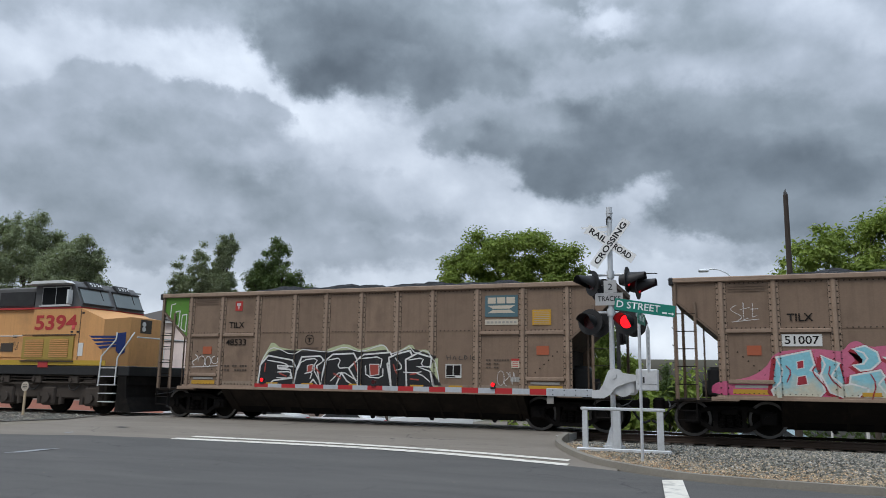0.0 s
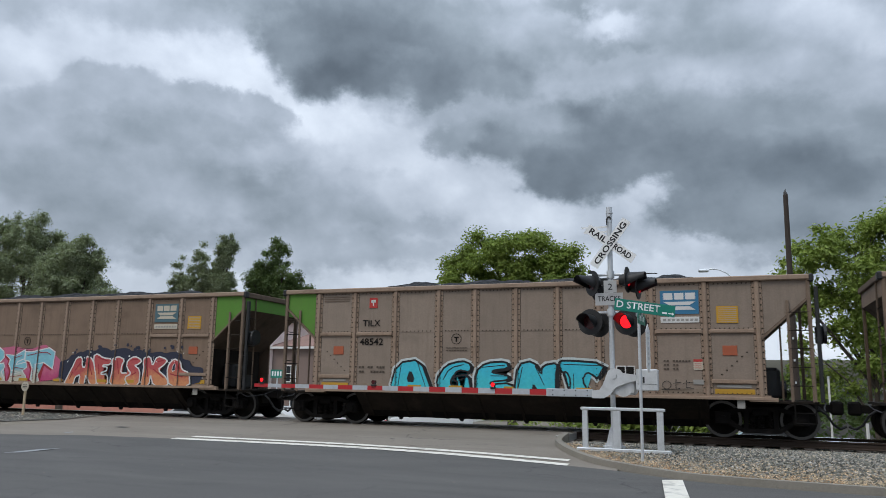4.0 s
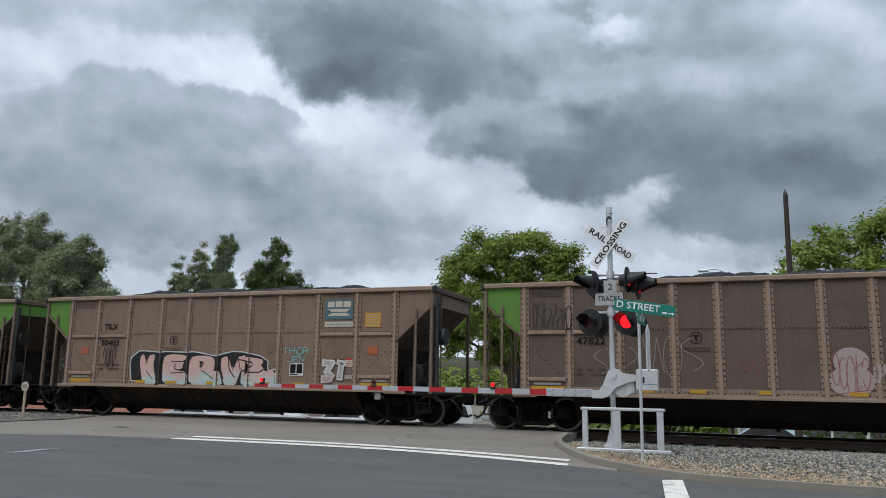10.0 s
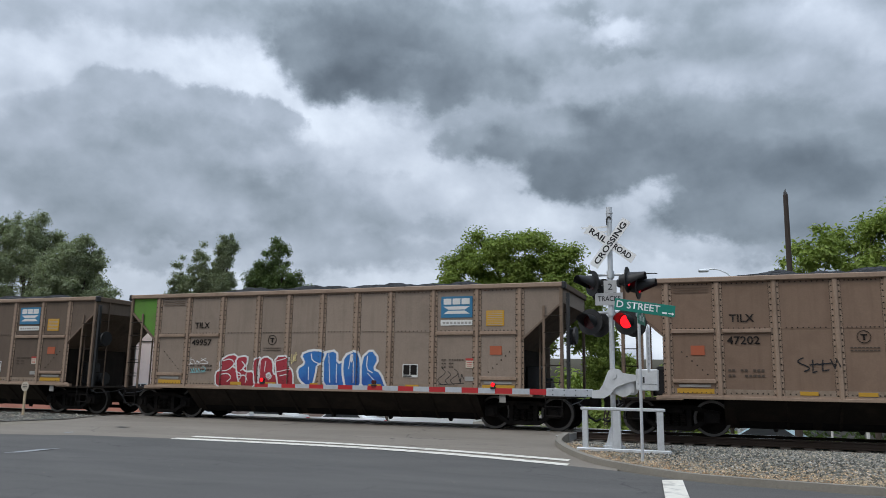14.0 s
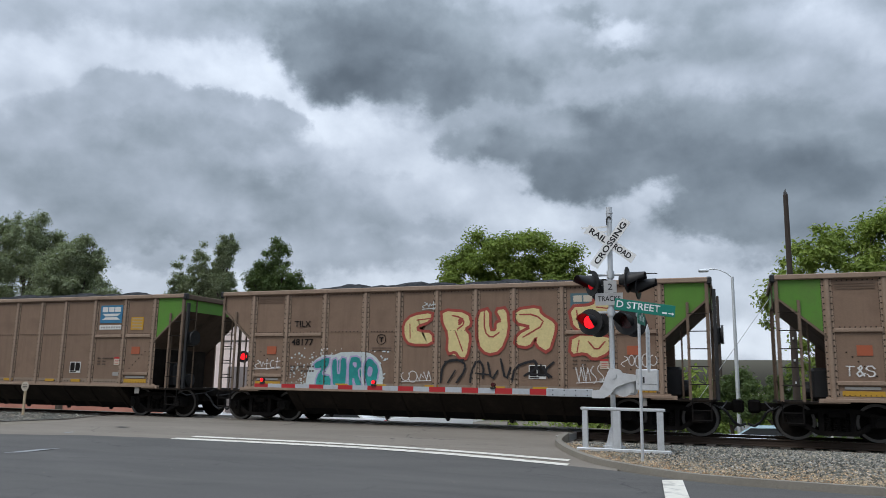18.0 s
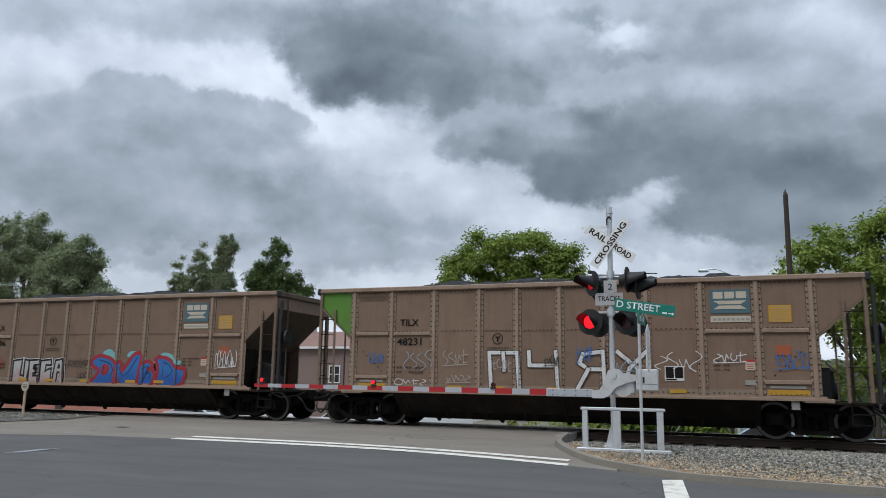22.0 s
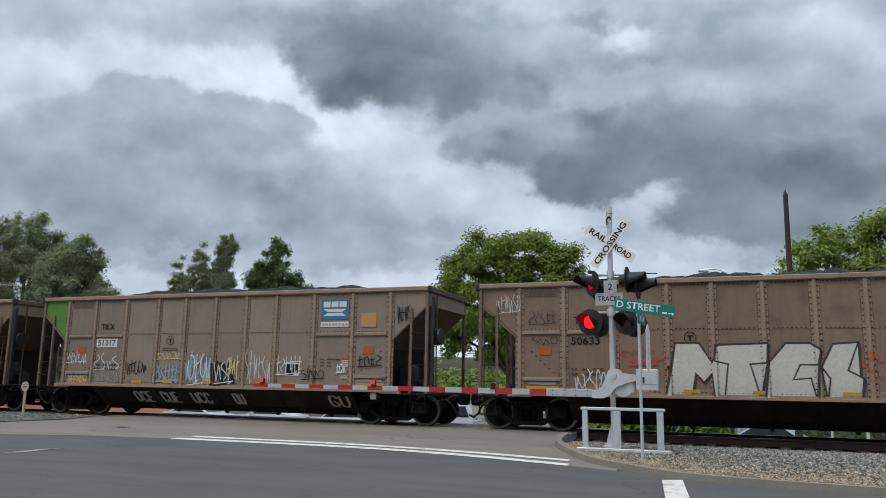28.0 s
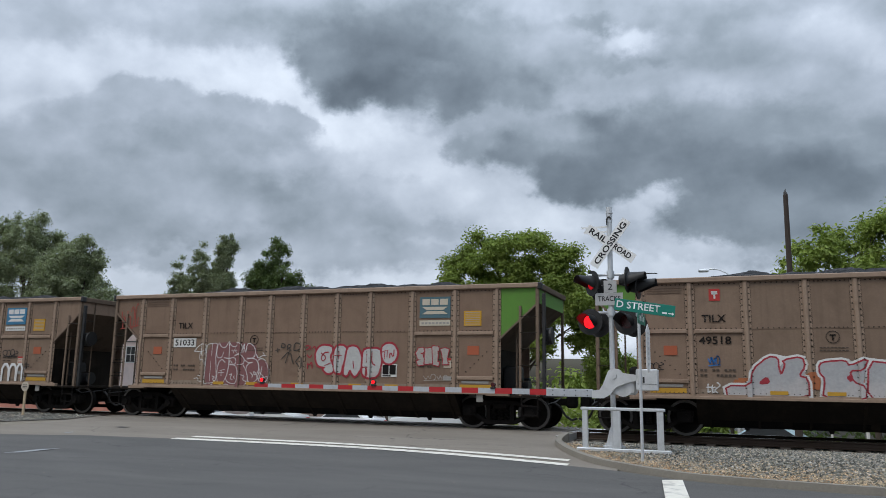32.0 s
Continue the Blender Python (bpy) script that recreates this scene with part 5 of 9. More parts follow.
    bars(car, "vent_slot", [(1.34, 2.2, z, z + 0.012) for z in (3.72, 3.66, 3.60)], "seam")
    if red_tab:
        t = plate(car, "red_label", 2.86, 3.12, 3.38, 3.68, "red", "red square label")
        bars(t, "label_sign", [(2.97, 3.01, 3.43, 3.6), (2.92, 3.06, 3.54, 3.62)], "white")
    CARS.append((k, car))
    return car


hopper(0, "dusty taupe coal hopper car with white and black spray lettering", "taupe", "green", "", "faded_blue", ("TILX", "48533"), red_tab=True)
hopper(1, "dusty taupe coal hopper car with pink, cyan and orange spray lettering", "taupe", "", "green", "faded_blue", ("TILX", "51007"), True)
hopper(2, "dusty grey coal hopper car with cyan spray lettering", "grey", "green", "", "blue", ("TILX", "48542"), red_tab=True)
hopper(3, "dusty taupe coal hopper car with bright blue spray lettering", "taupe", "", "green", "blue", ("TILX", "50999"), True)
hopper(4, "dusty taupe coal hopper car with pale pink spray lettering", "taupe", "green", "", "faded_blue", ("TILX", "50403"))
hopper(5, "sooty dark brown coal hopper car with a faded pink spray figure", "dark", "green", "", "blue", ("TILX", "47822"), orange=(False, True))
hopper(6, "dusty grey coal hopper car with red and blue spray lettering", "grey", "green", "", "blue", ("TILX", "49957"), orange=(False, True))
hopper(7, "plain brown coal hopper car with a small black tag", "brown", "", "green", "blue", ("TILX", "47202"))
hopper(8, "brown coal hopper car with yellow and teal spray lettering", "brown", "", "green", "faded_blue", ("TILX", "48177"))
hopper(9, "brown coal hopper car with white and blue spray lettering", "brown", "green", "", "faded_blue", ("TILX", "48006"))
hopper(10, "brown coal hopper car with white outlined spray letters", "brown", "green", "", "faded_blue", ("TILX", "48231"), orange=(False, True))
hopper(11, "brown coal hopper car with maroon and blue spray lettering", "brown", "green", "", "faded_blue", "")
hopper(12, "grey coal hopper car covered in thin white tags", "grey", "green", "", "blue", ("TILX", "51317"), True)
hopper(13, "dusty taupe coal hopper car with cream block spray letters", "taupe", "", "", "blue", ("TILX", "50633"))
hopper(14, "brown coal hopper car with pink and white spray lettering", "brown", "", "green", "faded_blue", ("TILX", "51033"), True)
hopper(15, "taupe coal hopper car with white and red spray lettering", "taupe", "green", "", "blue", ("TILX", "49518"), red_tab=True)
hopper(16, "dusty taupe coal hopper car at the train's end in view", "taupe", "", "green", "blue", "")

# ---- spray paint on the cars ----
def spray_material(name, c, c2):
    """Two cans of paint blown into each other, thin in places."""
    g = Net("spray_" + name)
    p = g.add("TexCoord").outputs["Object"]
    shift = g.vec("SCALE", (17.0, 0.0, 7.0))
    g.l.new(g.add("ObjectInfo").outputs["Random"], shift.inputs["Scale"])
    v = g.vec("ADD", p, shift.outputs[0]).outputs[0]
    n = g.noise(v, 2.2, 4, 0.6, 0.6).outputs["Fac"]
    h = g.add("SeparateXYZ", {0: p}).outputs[2]
    f = g.math("ADD", g.math("MULTIPLY", g.math("SUBTRACT", 1.72, h), 1.1), g.math("MULTIPLY", g.math("SUBTRACT", n, 0.5), 1.3))
    col = g.mix(g.ramp(f, [(0.2, 0.0), (0.6, 1.0)]), c, c2)
    k = g.math("ADD", 0.72, g.math("MULTIPLY", g.noise(v, 16.0, 5, 0.65).outputs["Fac"], 0.5))
    col = g.mix(1.0, col, g.add("CombineColor", {0: k, 1: k, 2: k}).outputs[0], "MULTIPLY")
    wear = g.ramp(g.noise(v, 5.0, 5, 0.7).outputs["Fac"], [(0.62, 0.0), (0.75, 0.55)])
    col = g.mix(wear, col, (0.15, 0.12, 0.095))
    return g.end(g.add("BsdfPrincipled", {"Base Color": col, "Roughness": 0.7, "Specular IOR Level": 0.35}).outputs[0])


SECOND = {"azure": (0.12, 0.50, 0.40), "chalk": (0.44, 0.42, 0.42), "sky": (0.055, 0.50, 0.57), "coral": (0.58, 0.24, 0.11), "cyan": (0.50, 0.48, 0.38), "rose": (0.42, 0.52, 0.50), "pink": (0.45, 0.06, 0.16), "royal": (0.02, 0.09, 0.32), "crimson": (0.26, 0.02, 0.03), "teal": (0.03, 0.30, 0.28), "cream": (0.50, 0.48, 0.42), "straw": (0.60, 0.46, 0.26), "stone": (0.40, 0.30, 0.29), "maroon": (0.11, 0.03, 0.05), "white": (0.58, 0.58, 0.57)}
SPRAY = {k: spray_material(k, c, SECOND.get(k, c)) for k, c in {
    "ink": (0.014, 0.014, 0.016), "white": (0.66, 0.66, 0.65), "lime": (0.42, 0.46, 0.28), "soot": (0.05, 0.045, 0.04), "pink": (0.52, 0.13, 0.22), "cyan": (0.22, 0.50, 0.58),
    "navy": (0.028, 0.032, 0.055), "coral": (0.46, 0.085, 0.085), "sky": (0.045, 0.47, 0.60), "foam": (0.50, 0.55, 0.55), "rose": (0.58, 0.38, 0.33), "aqua": (0.18, 0.44, 0.46), "stone": (0.44, 0.44, 0.43),
    "ghost": (0.38, 0.31, 0.29), "rosewood": (0.26, 0.085, 0.09), "pale": (0.36, 0.33, 0.30), "crimson": (0.33, 0.03, 0.045), "royal": (0.03, 0.15, 0.42), "straw": (0.62, 0.52, 0.25), "teal": (0.015, 0.22, 0.21),
    "violet": (0.36, 0.32, 0.50), "brick": (0.32, 0.06, 0.045), "steel": (0.26, 0.34, 0.40), "haze": (0.045, 0.055, 0.15), "azure": (0.045, 0.26, 0.50), "chalk": (0.37, 0.37, 0.38), "maroon": (0.085, 0.022, 0.035), "cream": (0.56, 0.54, 0.46), "rust": (0.36, 0.12, 0.05), "plum": (0.20, 0.085, 0.085)}.items()}
LIFT = {}


def on_side(bm, depth):
    """Lays flat paint on the panels and, where it crosses a rib, on the rib's face."""
    y_panel, y_rib = FACE - 0.004 - depth, -HALF - 0.006 - depth
    if not bm.verts:
        return bm
    lo, hi = min(v.co.x for v in bm.verts), max(v.co.x for v in bm.verts)
    for x in RIBS:
        for e in (-0.052, 0.052):
            if lo < x + e < hi:
                bmesh.ops.bisect_plane(bm, geom=list(bm.verts) + list(bm.edges) + list(bm.faces), plane_co=(x + e, 0, 0), plane_no=(1, 0, 0))
    for v in bm.verts:
        v.co.y += y_panel
    over = [f for f in bm.faces if any(abs(f.calc_center_median().x - x) < 0.052 for x in RIBS)]
    if over:
        geo = bmesh.ops.split(bm, geom=over)["geom"]
        for v in geo:
            if isinstance(v, bmesh.types.BMVert):
                v.co.y += y_rib - y_panel
    return bm


def spray(k, name, bm, key, label, step=1):
    LIFT[k] = LIFT.get(k, 0) + 0.0012 * step
    ob = part(name, on_side(bm, LIFT[k]), SPRAY[key], CARS[k][1], label)
    ob["kind"] = "stuff"
    return ob


GLYPHS = {"A": "00 24 40|11 31", "B": "00 04 33 22 02|22 41 30 00", "C": "43 34 14 03 01 10 30 41", "D": "00 04 24 43 41 20 00", "E": "44 04 00 40|02 32", "F": "00 04 44|02 32", "G": "43 34 14 03 01 10 30 41 22", "H": "00 04|40 44|02 42",
          "I": "20 24", "J": "44 41 30 10 01", "K": "00 04|44 02 40", "L": "04 00 40", "M": "00 04 22 44 40", "N": "00 04 40 44", "O": "14 03 01 10 30 41 43 34 14", "R": "00 04 34 43 32 02|22 40", "S": "43 34 14 03 12 32 41 30 10 01",
          "T": "04 44|24 20", "U": "04 01 10 30 41 44", "Y": "04 22 44|22 20", "Z": "04 44 00 40", "3": "04 44 22 41 30 00", "&": "40 13 24 33 01 10 41"}


def word(k, text, x0, x1, z0, z1, fill, edge, shade, fat, seed, jump):
    """Spray letters in broad strokes: a shade, an outline, a dark line and a fill, each letter bent a little differently."""
    rng = random.Random(seed)
    h = z1 - z0
    share = [{"I": 0.6, "L": 0.85, "M": 1.3}.get(c, 1.0) for c in text]
    starts = [x0 + (x1 - x0) * sum(share[:i]) / sum(share) for i in range(len(text) + 1)]
    bubble = fat >= 0.07
    thick = h * (0.29 if bubble else (0.185 + fat * 0.6) if edge or shade else 0.10)
    strokes = []
    for i, c in enumerate(text):
        w = starts[i + 1] - starts[i]
        pad = thick * 0.62 if edge or shade else thick
        lean, top, low = rng.uniform(-0.16, 0.16), rng.uniform(0, jump) * h, rng.uniform(0, jump * 0.4) * h
        lo, hi = z0 + low + thick * 0.45, z1 - top - thick * 0.5
        for s in GLYPHS[c].split("|"):
            pts = []
            for p in s.split():
                u, v = int(p[0]) / 4, int(p[1]) / 4
                u += rng.uniform(-1, 1) * jump * 0.9
                v += rng.uniform(-1, 1) * jump * 0.5
                z = lo + (hi - lo) * v
                pts.append((starts[i] + pad * 0.95 + (w - pad * 1.9) * u + (z - z0) * lean, z))
            strokes.append((i, pts, [rng.uniform(0.8, 1.15) if bubble else rng.uniform(0.72, 1.45) for p in pts]))
    rim = h * (0.03 if bubble else 0.024 if fill == "ink" else 0.042)
    for key, grow, slip in ((shade, rim * (2.4 if shade == "ink" else 4.2), 0.085 * h if shade == "ink" else 0.0), (edge, rim * 2, 0.0), ("ink" if shade and edge and shade != "ink" else "", rim * 0.7, 0.0), (fill, 0.0, 0.0)):
        if not key:
            continue
        bm = B()
        for i, pts, ws in strokes:
            broad(bm, [(x + slip, z - slip * 0.6) for x, z in pts], [thick * q + grow for q in ws], grow, bubble, -0.0025 * i if key != shade else 0.0)
        spray(k, "graffiti_" + ("fill" if key == fill else "outline"), bm, key, key_label(key) + " spray lettering")
    second = INNER.get(fill)
    if second and edge:
        bm = B()
        for i, pts, ws in strokes:
            if rng.random() < 0.75:
                j = rng.randrange(len(pts) - 1)
                (ax, az), (bx2, bz) = pts[j], pts[j + 1]
                a, b = rng.uniform(0.0, 0.3), rng.uniform(0.6, 1.0)
                broad(bm, [(ax + (bx2 - ax) * q, az + (bz - az) * q) for q in (a, b)], [thick * rng.uniform(0.35, 0.8), thick * rng.uniform(0.3, 0.8)], 0, False, -0.0025 * i)
        if bm.verts:
            spray(k, "graffiti_fade", bm, second, key_label(second) + " sprayed fade")
    LIFT[k] += 0.0025 * len(text)
    # overspray on the sill under the letters
    if edge and z0 < 1.2:
        bm = B()
        x = x0
        while x < x1:
            e = min(x1, x + rng.uniform(0.25, 0.8))
            if rng.random() < 0.7:
                bx(bm, x, e - rng.uniform(0, 0.1), -HALF - 0.036, -HALF - 0.031, SILL + 0.01 + rng.uniform(0, 0.02), SILL + 0.07)
            x = e
        if bm.verts:
            ob = part("graffiti_overspray", bm, SPRAY[fill], CARS[k][1], key_label(fill) + " overspray on the sill")
            ob["kind"] = "stuff"


DIGITS = "0123456789abcdefghijklmnopqrstuvwxyz"


def soften(ring, times):
    """Cuts the corners of a closed outline."""
    for _ in range(times):
        ring = [a.lerp(b, q) for a, b in zip(ring, ring[1:] + ring[:1]) for q in (0.22, 0.78)]
    return ring


def area_of(ring):
    return sum(a.x * b.y - b.x * a.y for a, b in zip(ring, ring[1:] + ring[:1]))


def swell(ring, d):
    """The outline moved outwards by d, with mitred corners."""
    turn = 1 if area_of(ring) > 0 else -1
    out = []
    for a, b, c in zip(ring[-1:] + ring[:-1], ring, ring[1:] + ring[:1]):
        p, q = (b - a).normalized(), (c - b).normalized()
        m = Vector((p.y + q.y, -p.x - q.x))
        if m.length < 1e-3:
            out.append(b.copy())
            continue
        m.normalize()
        out.append(b + m * (turn * d / max(0.62, m.dot(Vector((p.y, -p.x))))))
    return out


def lay(bm, ring, depth, slip=(0, 0)):
    f = bm.faces.new([bm.verts.new((p.x + slip[0], depth, max(p.y + slip[1], 0.985))) for p in ring])
    bmesh.ops.triangulate(bm, faces=[f])


def band(bm, inner, outer, depth):
    n = len(inner)
    a, b = [[bm.verts.new((p.x, depth, max(p.y, 0.985))) for p in r] for r in (inner, outer)]
    for i in range(n):
        j = (i + 1) % n
        bm.faces.new((a[i], a[j], b[j], b[i]))


def piece(k, letters, fill, edge, rim, shade, slip, halo, grow, rounds, hole):
    """Sprayed letters, each an outline in its own box on a 36-step grid: halo, thrown shade, rim, fill and counters."""
    if isinstance(rim, str):
        rim, shade, slip, halo, grow, rounds, hole = 0.0, rim, slip, halo, grow, rounds, hole
    shapes = []
    for x0, x1, z0, z1, text in letters:
        rings = [[Vector((x0 + (x1 - x0) * DIGITS.index(p[0]) / 35, z0 + (z1 - z0) * DIGITS.index(p[1]) / 35)) for p in r.split()] for r in text.split("|")]
        shapes.append([soften(rings[0], rounds)] + [soften(r, min(rounds, 1)) for r in rings[1:]])
    step = 0.0005
    if halo:
        bm = B()
        for i, (r, *holes) in enumerate(shapes):
            lay(bm, swell(r, rim + grow + 0.02), -step * i)
        spray(k, "graffiti_halo", bm, halo, key_label(halo) + " sprayed halo")
        LIFT[k] += step * len(shapes)
    if shade:
        bm = B()
        for i, (r, *holes) in enumerate(shapes):
            lay(bm, swell(r, rim + (0.035 if slip == (0, 0) else 0.01)), -step * i)
            if slip != (0, 0):
                lay(bm, swell(r, rim), -step * (i + 0.5), slip)
        spray(k, "graffiti_shade", bm, shade, key_label(shade) + " sprayed shade")
        LIFT[k] += step * len(shapes)
    body, ring = B(), B()
    for i, (r, *holes) in enumerate(shapes):
        if fill:
            lay(body, r, -step * i)
        if edge:
            band(ring, swell(r, -rim * 0.35), swell(r, rim), -step * (i + 0.35))
            for h in holes:
                band(ring, swell(h, -rim * 0.3), swell(h, rim * 0.6), -step * (i + 0.7))
    if fill:
        spray(k, "graffiti_fill", body, fill, key_label(fill) + " spray lettering", 0.5)
    if edge:
        spray(k, "graffiti_outline", ring, edge, key_label(edge) + " sprayed outline", 0.2)
    if hole and any(len(q) > 1 for q in shapes) and fill:
        bm = B()
        for i, (r, *holes) in enumerate(shapes):
            for h in holes:
                lay(bm, h, -step * (i + 0.55))
        spray(k, "graffiti_counter", bm, hole, key_label(hole) + " sprayed counters", 0.2)
    LIFT[k] += step * len(shapes)


def strokes(k, groups, key, width):
    """Thin sprayed lines, each group in its own box on a 36-step grid, drawn with rounded bends."""
    for x0, x1, z0, z1, text in groups:
        bm = B()
        for n, line_text in enumerate(text.split("|")):
            pts = [Vector((x0 + (x1 - x0) * DIGITS.index(p[0]) / 35, z0 + (z1 - z0) * DIGITS.index(p[1]) / 35)) for p in line_text.split()]
            if len(pts) > 2:
                pts = pts[:1] + [a.lerp(b, q) for a, b in zip(pts, pts[1:]) for q in (0.25, 0.75)] + pts[-1:]
            rows = []
            for i, p in enumerate(pts):
                d = (pts[min(i + 1, len(pts) - 1)] - pts[max(i - 1, 0)]).normalized()
                o = Vector((-d.y, d.x)) * width * (0.5 if 0 < i < len(pts) - 1 else 0.36)
                rows.append([bm.verts.new((q.x, -0.0002 * n, max(q.y, 0.985))) for q in (p + o, p - o)])
            for a, b in zip(rows, rows[1:]):
                bm.faces.new((a[0], a[1], b[1], b[0]))
        spray(k, "graffiti_stroke", bm, key, key_label(key) + " sprayed lines", 0.15)
    LIFT[k] += 0.0012


INNER = {"coral": "crimson", "cyan": "foam", "rose": "cream", "teal": "aqua", "stone": "pale"}


def broad(bm, pts, ws, grow, rounded=False, depth=0.0):
    """A broad stroke of changing width with cut ends and full corners."""
    for i, (a, b) in enumerate(zip(pts, pts[1:])):
        a, b = Vector((a[0], 0, a[1])), Vector((b[0], 0, b[1]))
        d = b - a
        if d.length < 1e-4:
            continue
        d.normalize()
        n = Vector((-d.z, 0, d.x))
        ea, eb = (grow / 2 if i == 0 else ws[i] * 0.4), (grow / 2 if i == len(pts) - 2 else ws[i + 1] * 0.4)
        quad = [a - n * ws[i] / 2 - d * ea, b - n * ws[i + 1] / 2 + d * eb, b + n * ws[i + 1] / 2 + d * eb, a + n * ws[i] / 2 - d * ea]
        f = [bm.verts.new((q.x, depth - 0.00003 * i, max(q.z, 0.99))) for q in quad]
        bm.faces.new(f)
    if rounded:
        for j, ((x, z), w) in enumerate(zip(pts, ws)):
            bm.faces.new([bm.verts.new((x + w * 0.53 * math.cos(a * 0.5236), depth - 0.0002 - 0.00003 * j, max(0.99, z + w * 0.53 * math.sin(a * 0.5236)))) for a in range(12)])


def belly_word(k, text, x0, x1, key, low=0.75, width=0.19):
    """Ghostly letters on the sloping underside."""
    bm = B()
    w = (x1 - x0) / len(text)
    for i, c in enumerate(text):
        for s in GLYPHS[c].split("|"):
            broad(bm, [(x0 + w * (i + 0.12 + 0.72 * int(p[0]) / 4), 2.0 + int(p[1]) / 4) for p in s.split()], [width] * 9, 0.0)
    for v in bm.verts:
        s = low - (v.co.z - 2.0) * (low - 0.15)
        v.co.y, v.co.z = -HALF + 0.08 + s * (HALF - 0.83) - 0.034, SILL - s * (SILL - 0.24) - 0.036
    ob = part("graffiti_stroke", bm, SPRAY[key], CARS[k][1], "faint sprayed letters on the underside")
    ob["kind"] = "stuff"


def dots(k, x0, x1, z0, z1, key, n, size, seed):
    rng = random.Random(seed)
    bm = B()
    for i in range(n):
        x, z, r = rng.uniform(x0, x1), rng.uniform(z0, z1), size * rng.uniform(0.5, 1.2)
        bm.faces.new([bm.verts.new((x + r * math.cos(a * 0.785), 0, max(0.99, z + r * math.sin(a * 0.785)))) for a in range(8)])
    spray(k, "graffiti_dots", bm, key, key_label(key) + " sprayed dots")


def key_label(key):
    return {"ink": "black", "azure": "bright blue", "sky": "turquoise", "chalk": "pale grey", "royal": "blue", "foam": "pale", "straw": "yellow", "stone": "pale grey", "rose": "pale pink", "soot": "dark grey", "haze": "dull blue", "pale": "faded white", "steel": "grey blue", "ghost": "faded pink"}.get(key, key)


def cloud(k, x0, x1, z0, z1, key, n, seed):
    rng = random.Random(seed)
    bm = B()
    for i in range(n):
        r = (z1 - z0) * rng.uniform(0.16, 0.34)
        x, z = x0 + (x1 - x0) * (i + rng.random()) / n, max(1.0 + r * 0.6, rng.uniform(z0 + r * 0.5, z1 - r * 0.6))
        ring = [bm.verts.new((x + r * rng.uniform(0.8, 1.1) * math.cos(a * 0.524), -0.00002 * i, max(0.99, z + r * rng.uniform(0.8, 1.1) * math.sin(a * 0.524)))) for a in range(12)]
        bm.faces.new(ring)
    bx_mid = [bm.verts.new(p) for p in ((x0 + 0.1, 0, max(z0, 0.99)), (x1 - 0.1, 0, max(z0, 0.99)), (x1 - 0.1, 0, (z0 + z1) / 2), (x0 + 0.1, 0, (z0 + z1) / 2))]
    bm.faces.new(bx_mid)
    spray(k, "graffiti_cloud", bm, key, key_label(key) + " sprayed background", 1)


def ribbon(bm, pts, w):
    for i, (a, b) in enumerate(zip(pts, pts[1:])):
        a, b = Vector((a[0], 0, a[1])), Vector((b[0], 0, b[1]))
        d = b - a
        if d.length < 1e-4:
            continue
        d.normalize()
        n = Vector((-d.z, 0, d.x)) * w / 2
        e = d * w * 0.35
        bm.faces.new([bm.verts.new(p) for p in (a - n - e, b - n + e, b + n + e, a + n - e)])
    return bm


def line(k, pts, key, w):
    spray(k, "graffiti_stroke", ribbon(B(), pts, w), key, key_label(key) + " sprayed stroke")


def tag(k, x0, x1, z0, z1, key, n, w, seed):
    """A quick scrawl that cannot be read: loops, hooks and crossed strokes."""
    rng = random.Random(seed * 7 + 1)
    bm = B()
    m = max(3, int(n * 0.6))
    W, H = (x1 - x0) / m, z1 - z0
    for i in range(m):
        cx, cz = x0 + (i + 0.5) * W, z0 + H * rng.uniform(0.4, 0.6)
        kind = rng.randrange(4)
        rx, rz = W * rng.uniform(0.35, 0.6), H * rng.uniform(0.3, 0.5)
        if kind == 0:
            a0, span = rng.uniform(0, 6.28), rng.uniform(4.2, 6.6)
            pts = [(cx + rx * math.cos(a0 + span * j / 12), cz + rz * math.sin(a0 + span * j / 12)) for j in range(13)]
        elif kind == 1:
            s = rng.choice((-1, 1))
            pts = [(cx + rx * math.sin(j * 0.62) * s, cz + rz * (1 - j / 5)) for j in range(11)]
        elif kind == 2:
            pts = [(cx - rx, cz + rz * rng.uniform(0.3, 1)), (cx - rx * 0.2, cz - rz), (cx + rx * 0.3, cz + rz * rng.uniform(0.2, 0.9)), (cx + rx, cz - rz * rng.uniform(0.2, 1))]
        else:
            pts = [(cx - rx * 0.3, cz + rz), (cx - rx * 0.4, cz - rz), (cx + rx * 0.6, cz - rz * 0.8)]
            ribbon(bm, [(cx - rx, cz + rz * 0.2), (cx + rx, cz + rz * rng.uniform(0.2, 0.6))], w)
        ribbon(bm, [(x, max(z, 1.0)) for x, z in pts], w)
    if rng.random() < 0.6:
        ribbon(bm, [(x0, max(1.0, z0)), (x1, max(1.0, z0 + H * 0.12))], w)
    spray(k, "graffiti_tag", bm, key, key_label(key) + " sprayed tag")


def oval(k, x0, x1, z0, z1, key, ring):
    for q, s in ((ring, 1.0), (key, 0.86)):
        if q:
            bm = B()
            bm.faces.new([bm.verts.new(((x0 + x1) / 2 + s * (x1 - x0) / 2 * math.cos(a * 0.314), 0, max(0.99, (z0 + z1) / 2 + s * (z1 - z0) / 2 * math.sin(a * 0.314)))) for a in range(20)])
            spray(k, "graffiti_blob", bm, q, key_label(q) + " sprayed round shape")


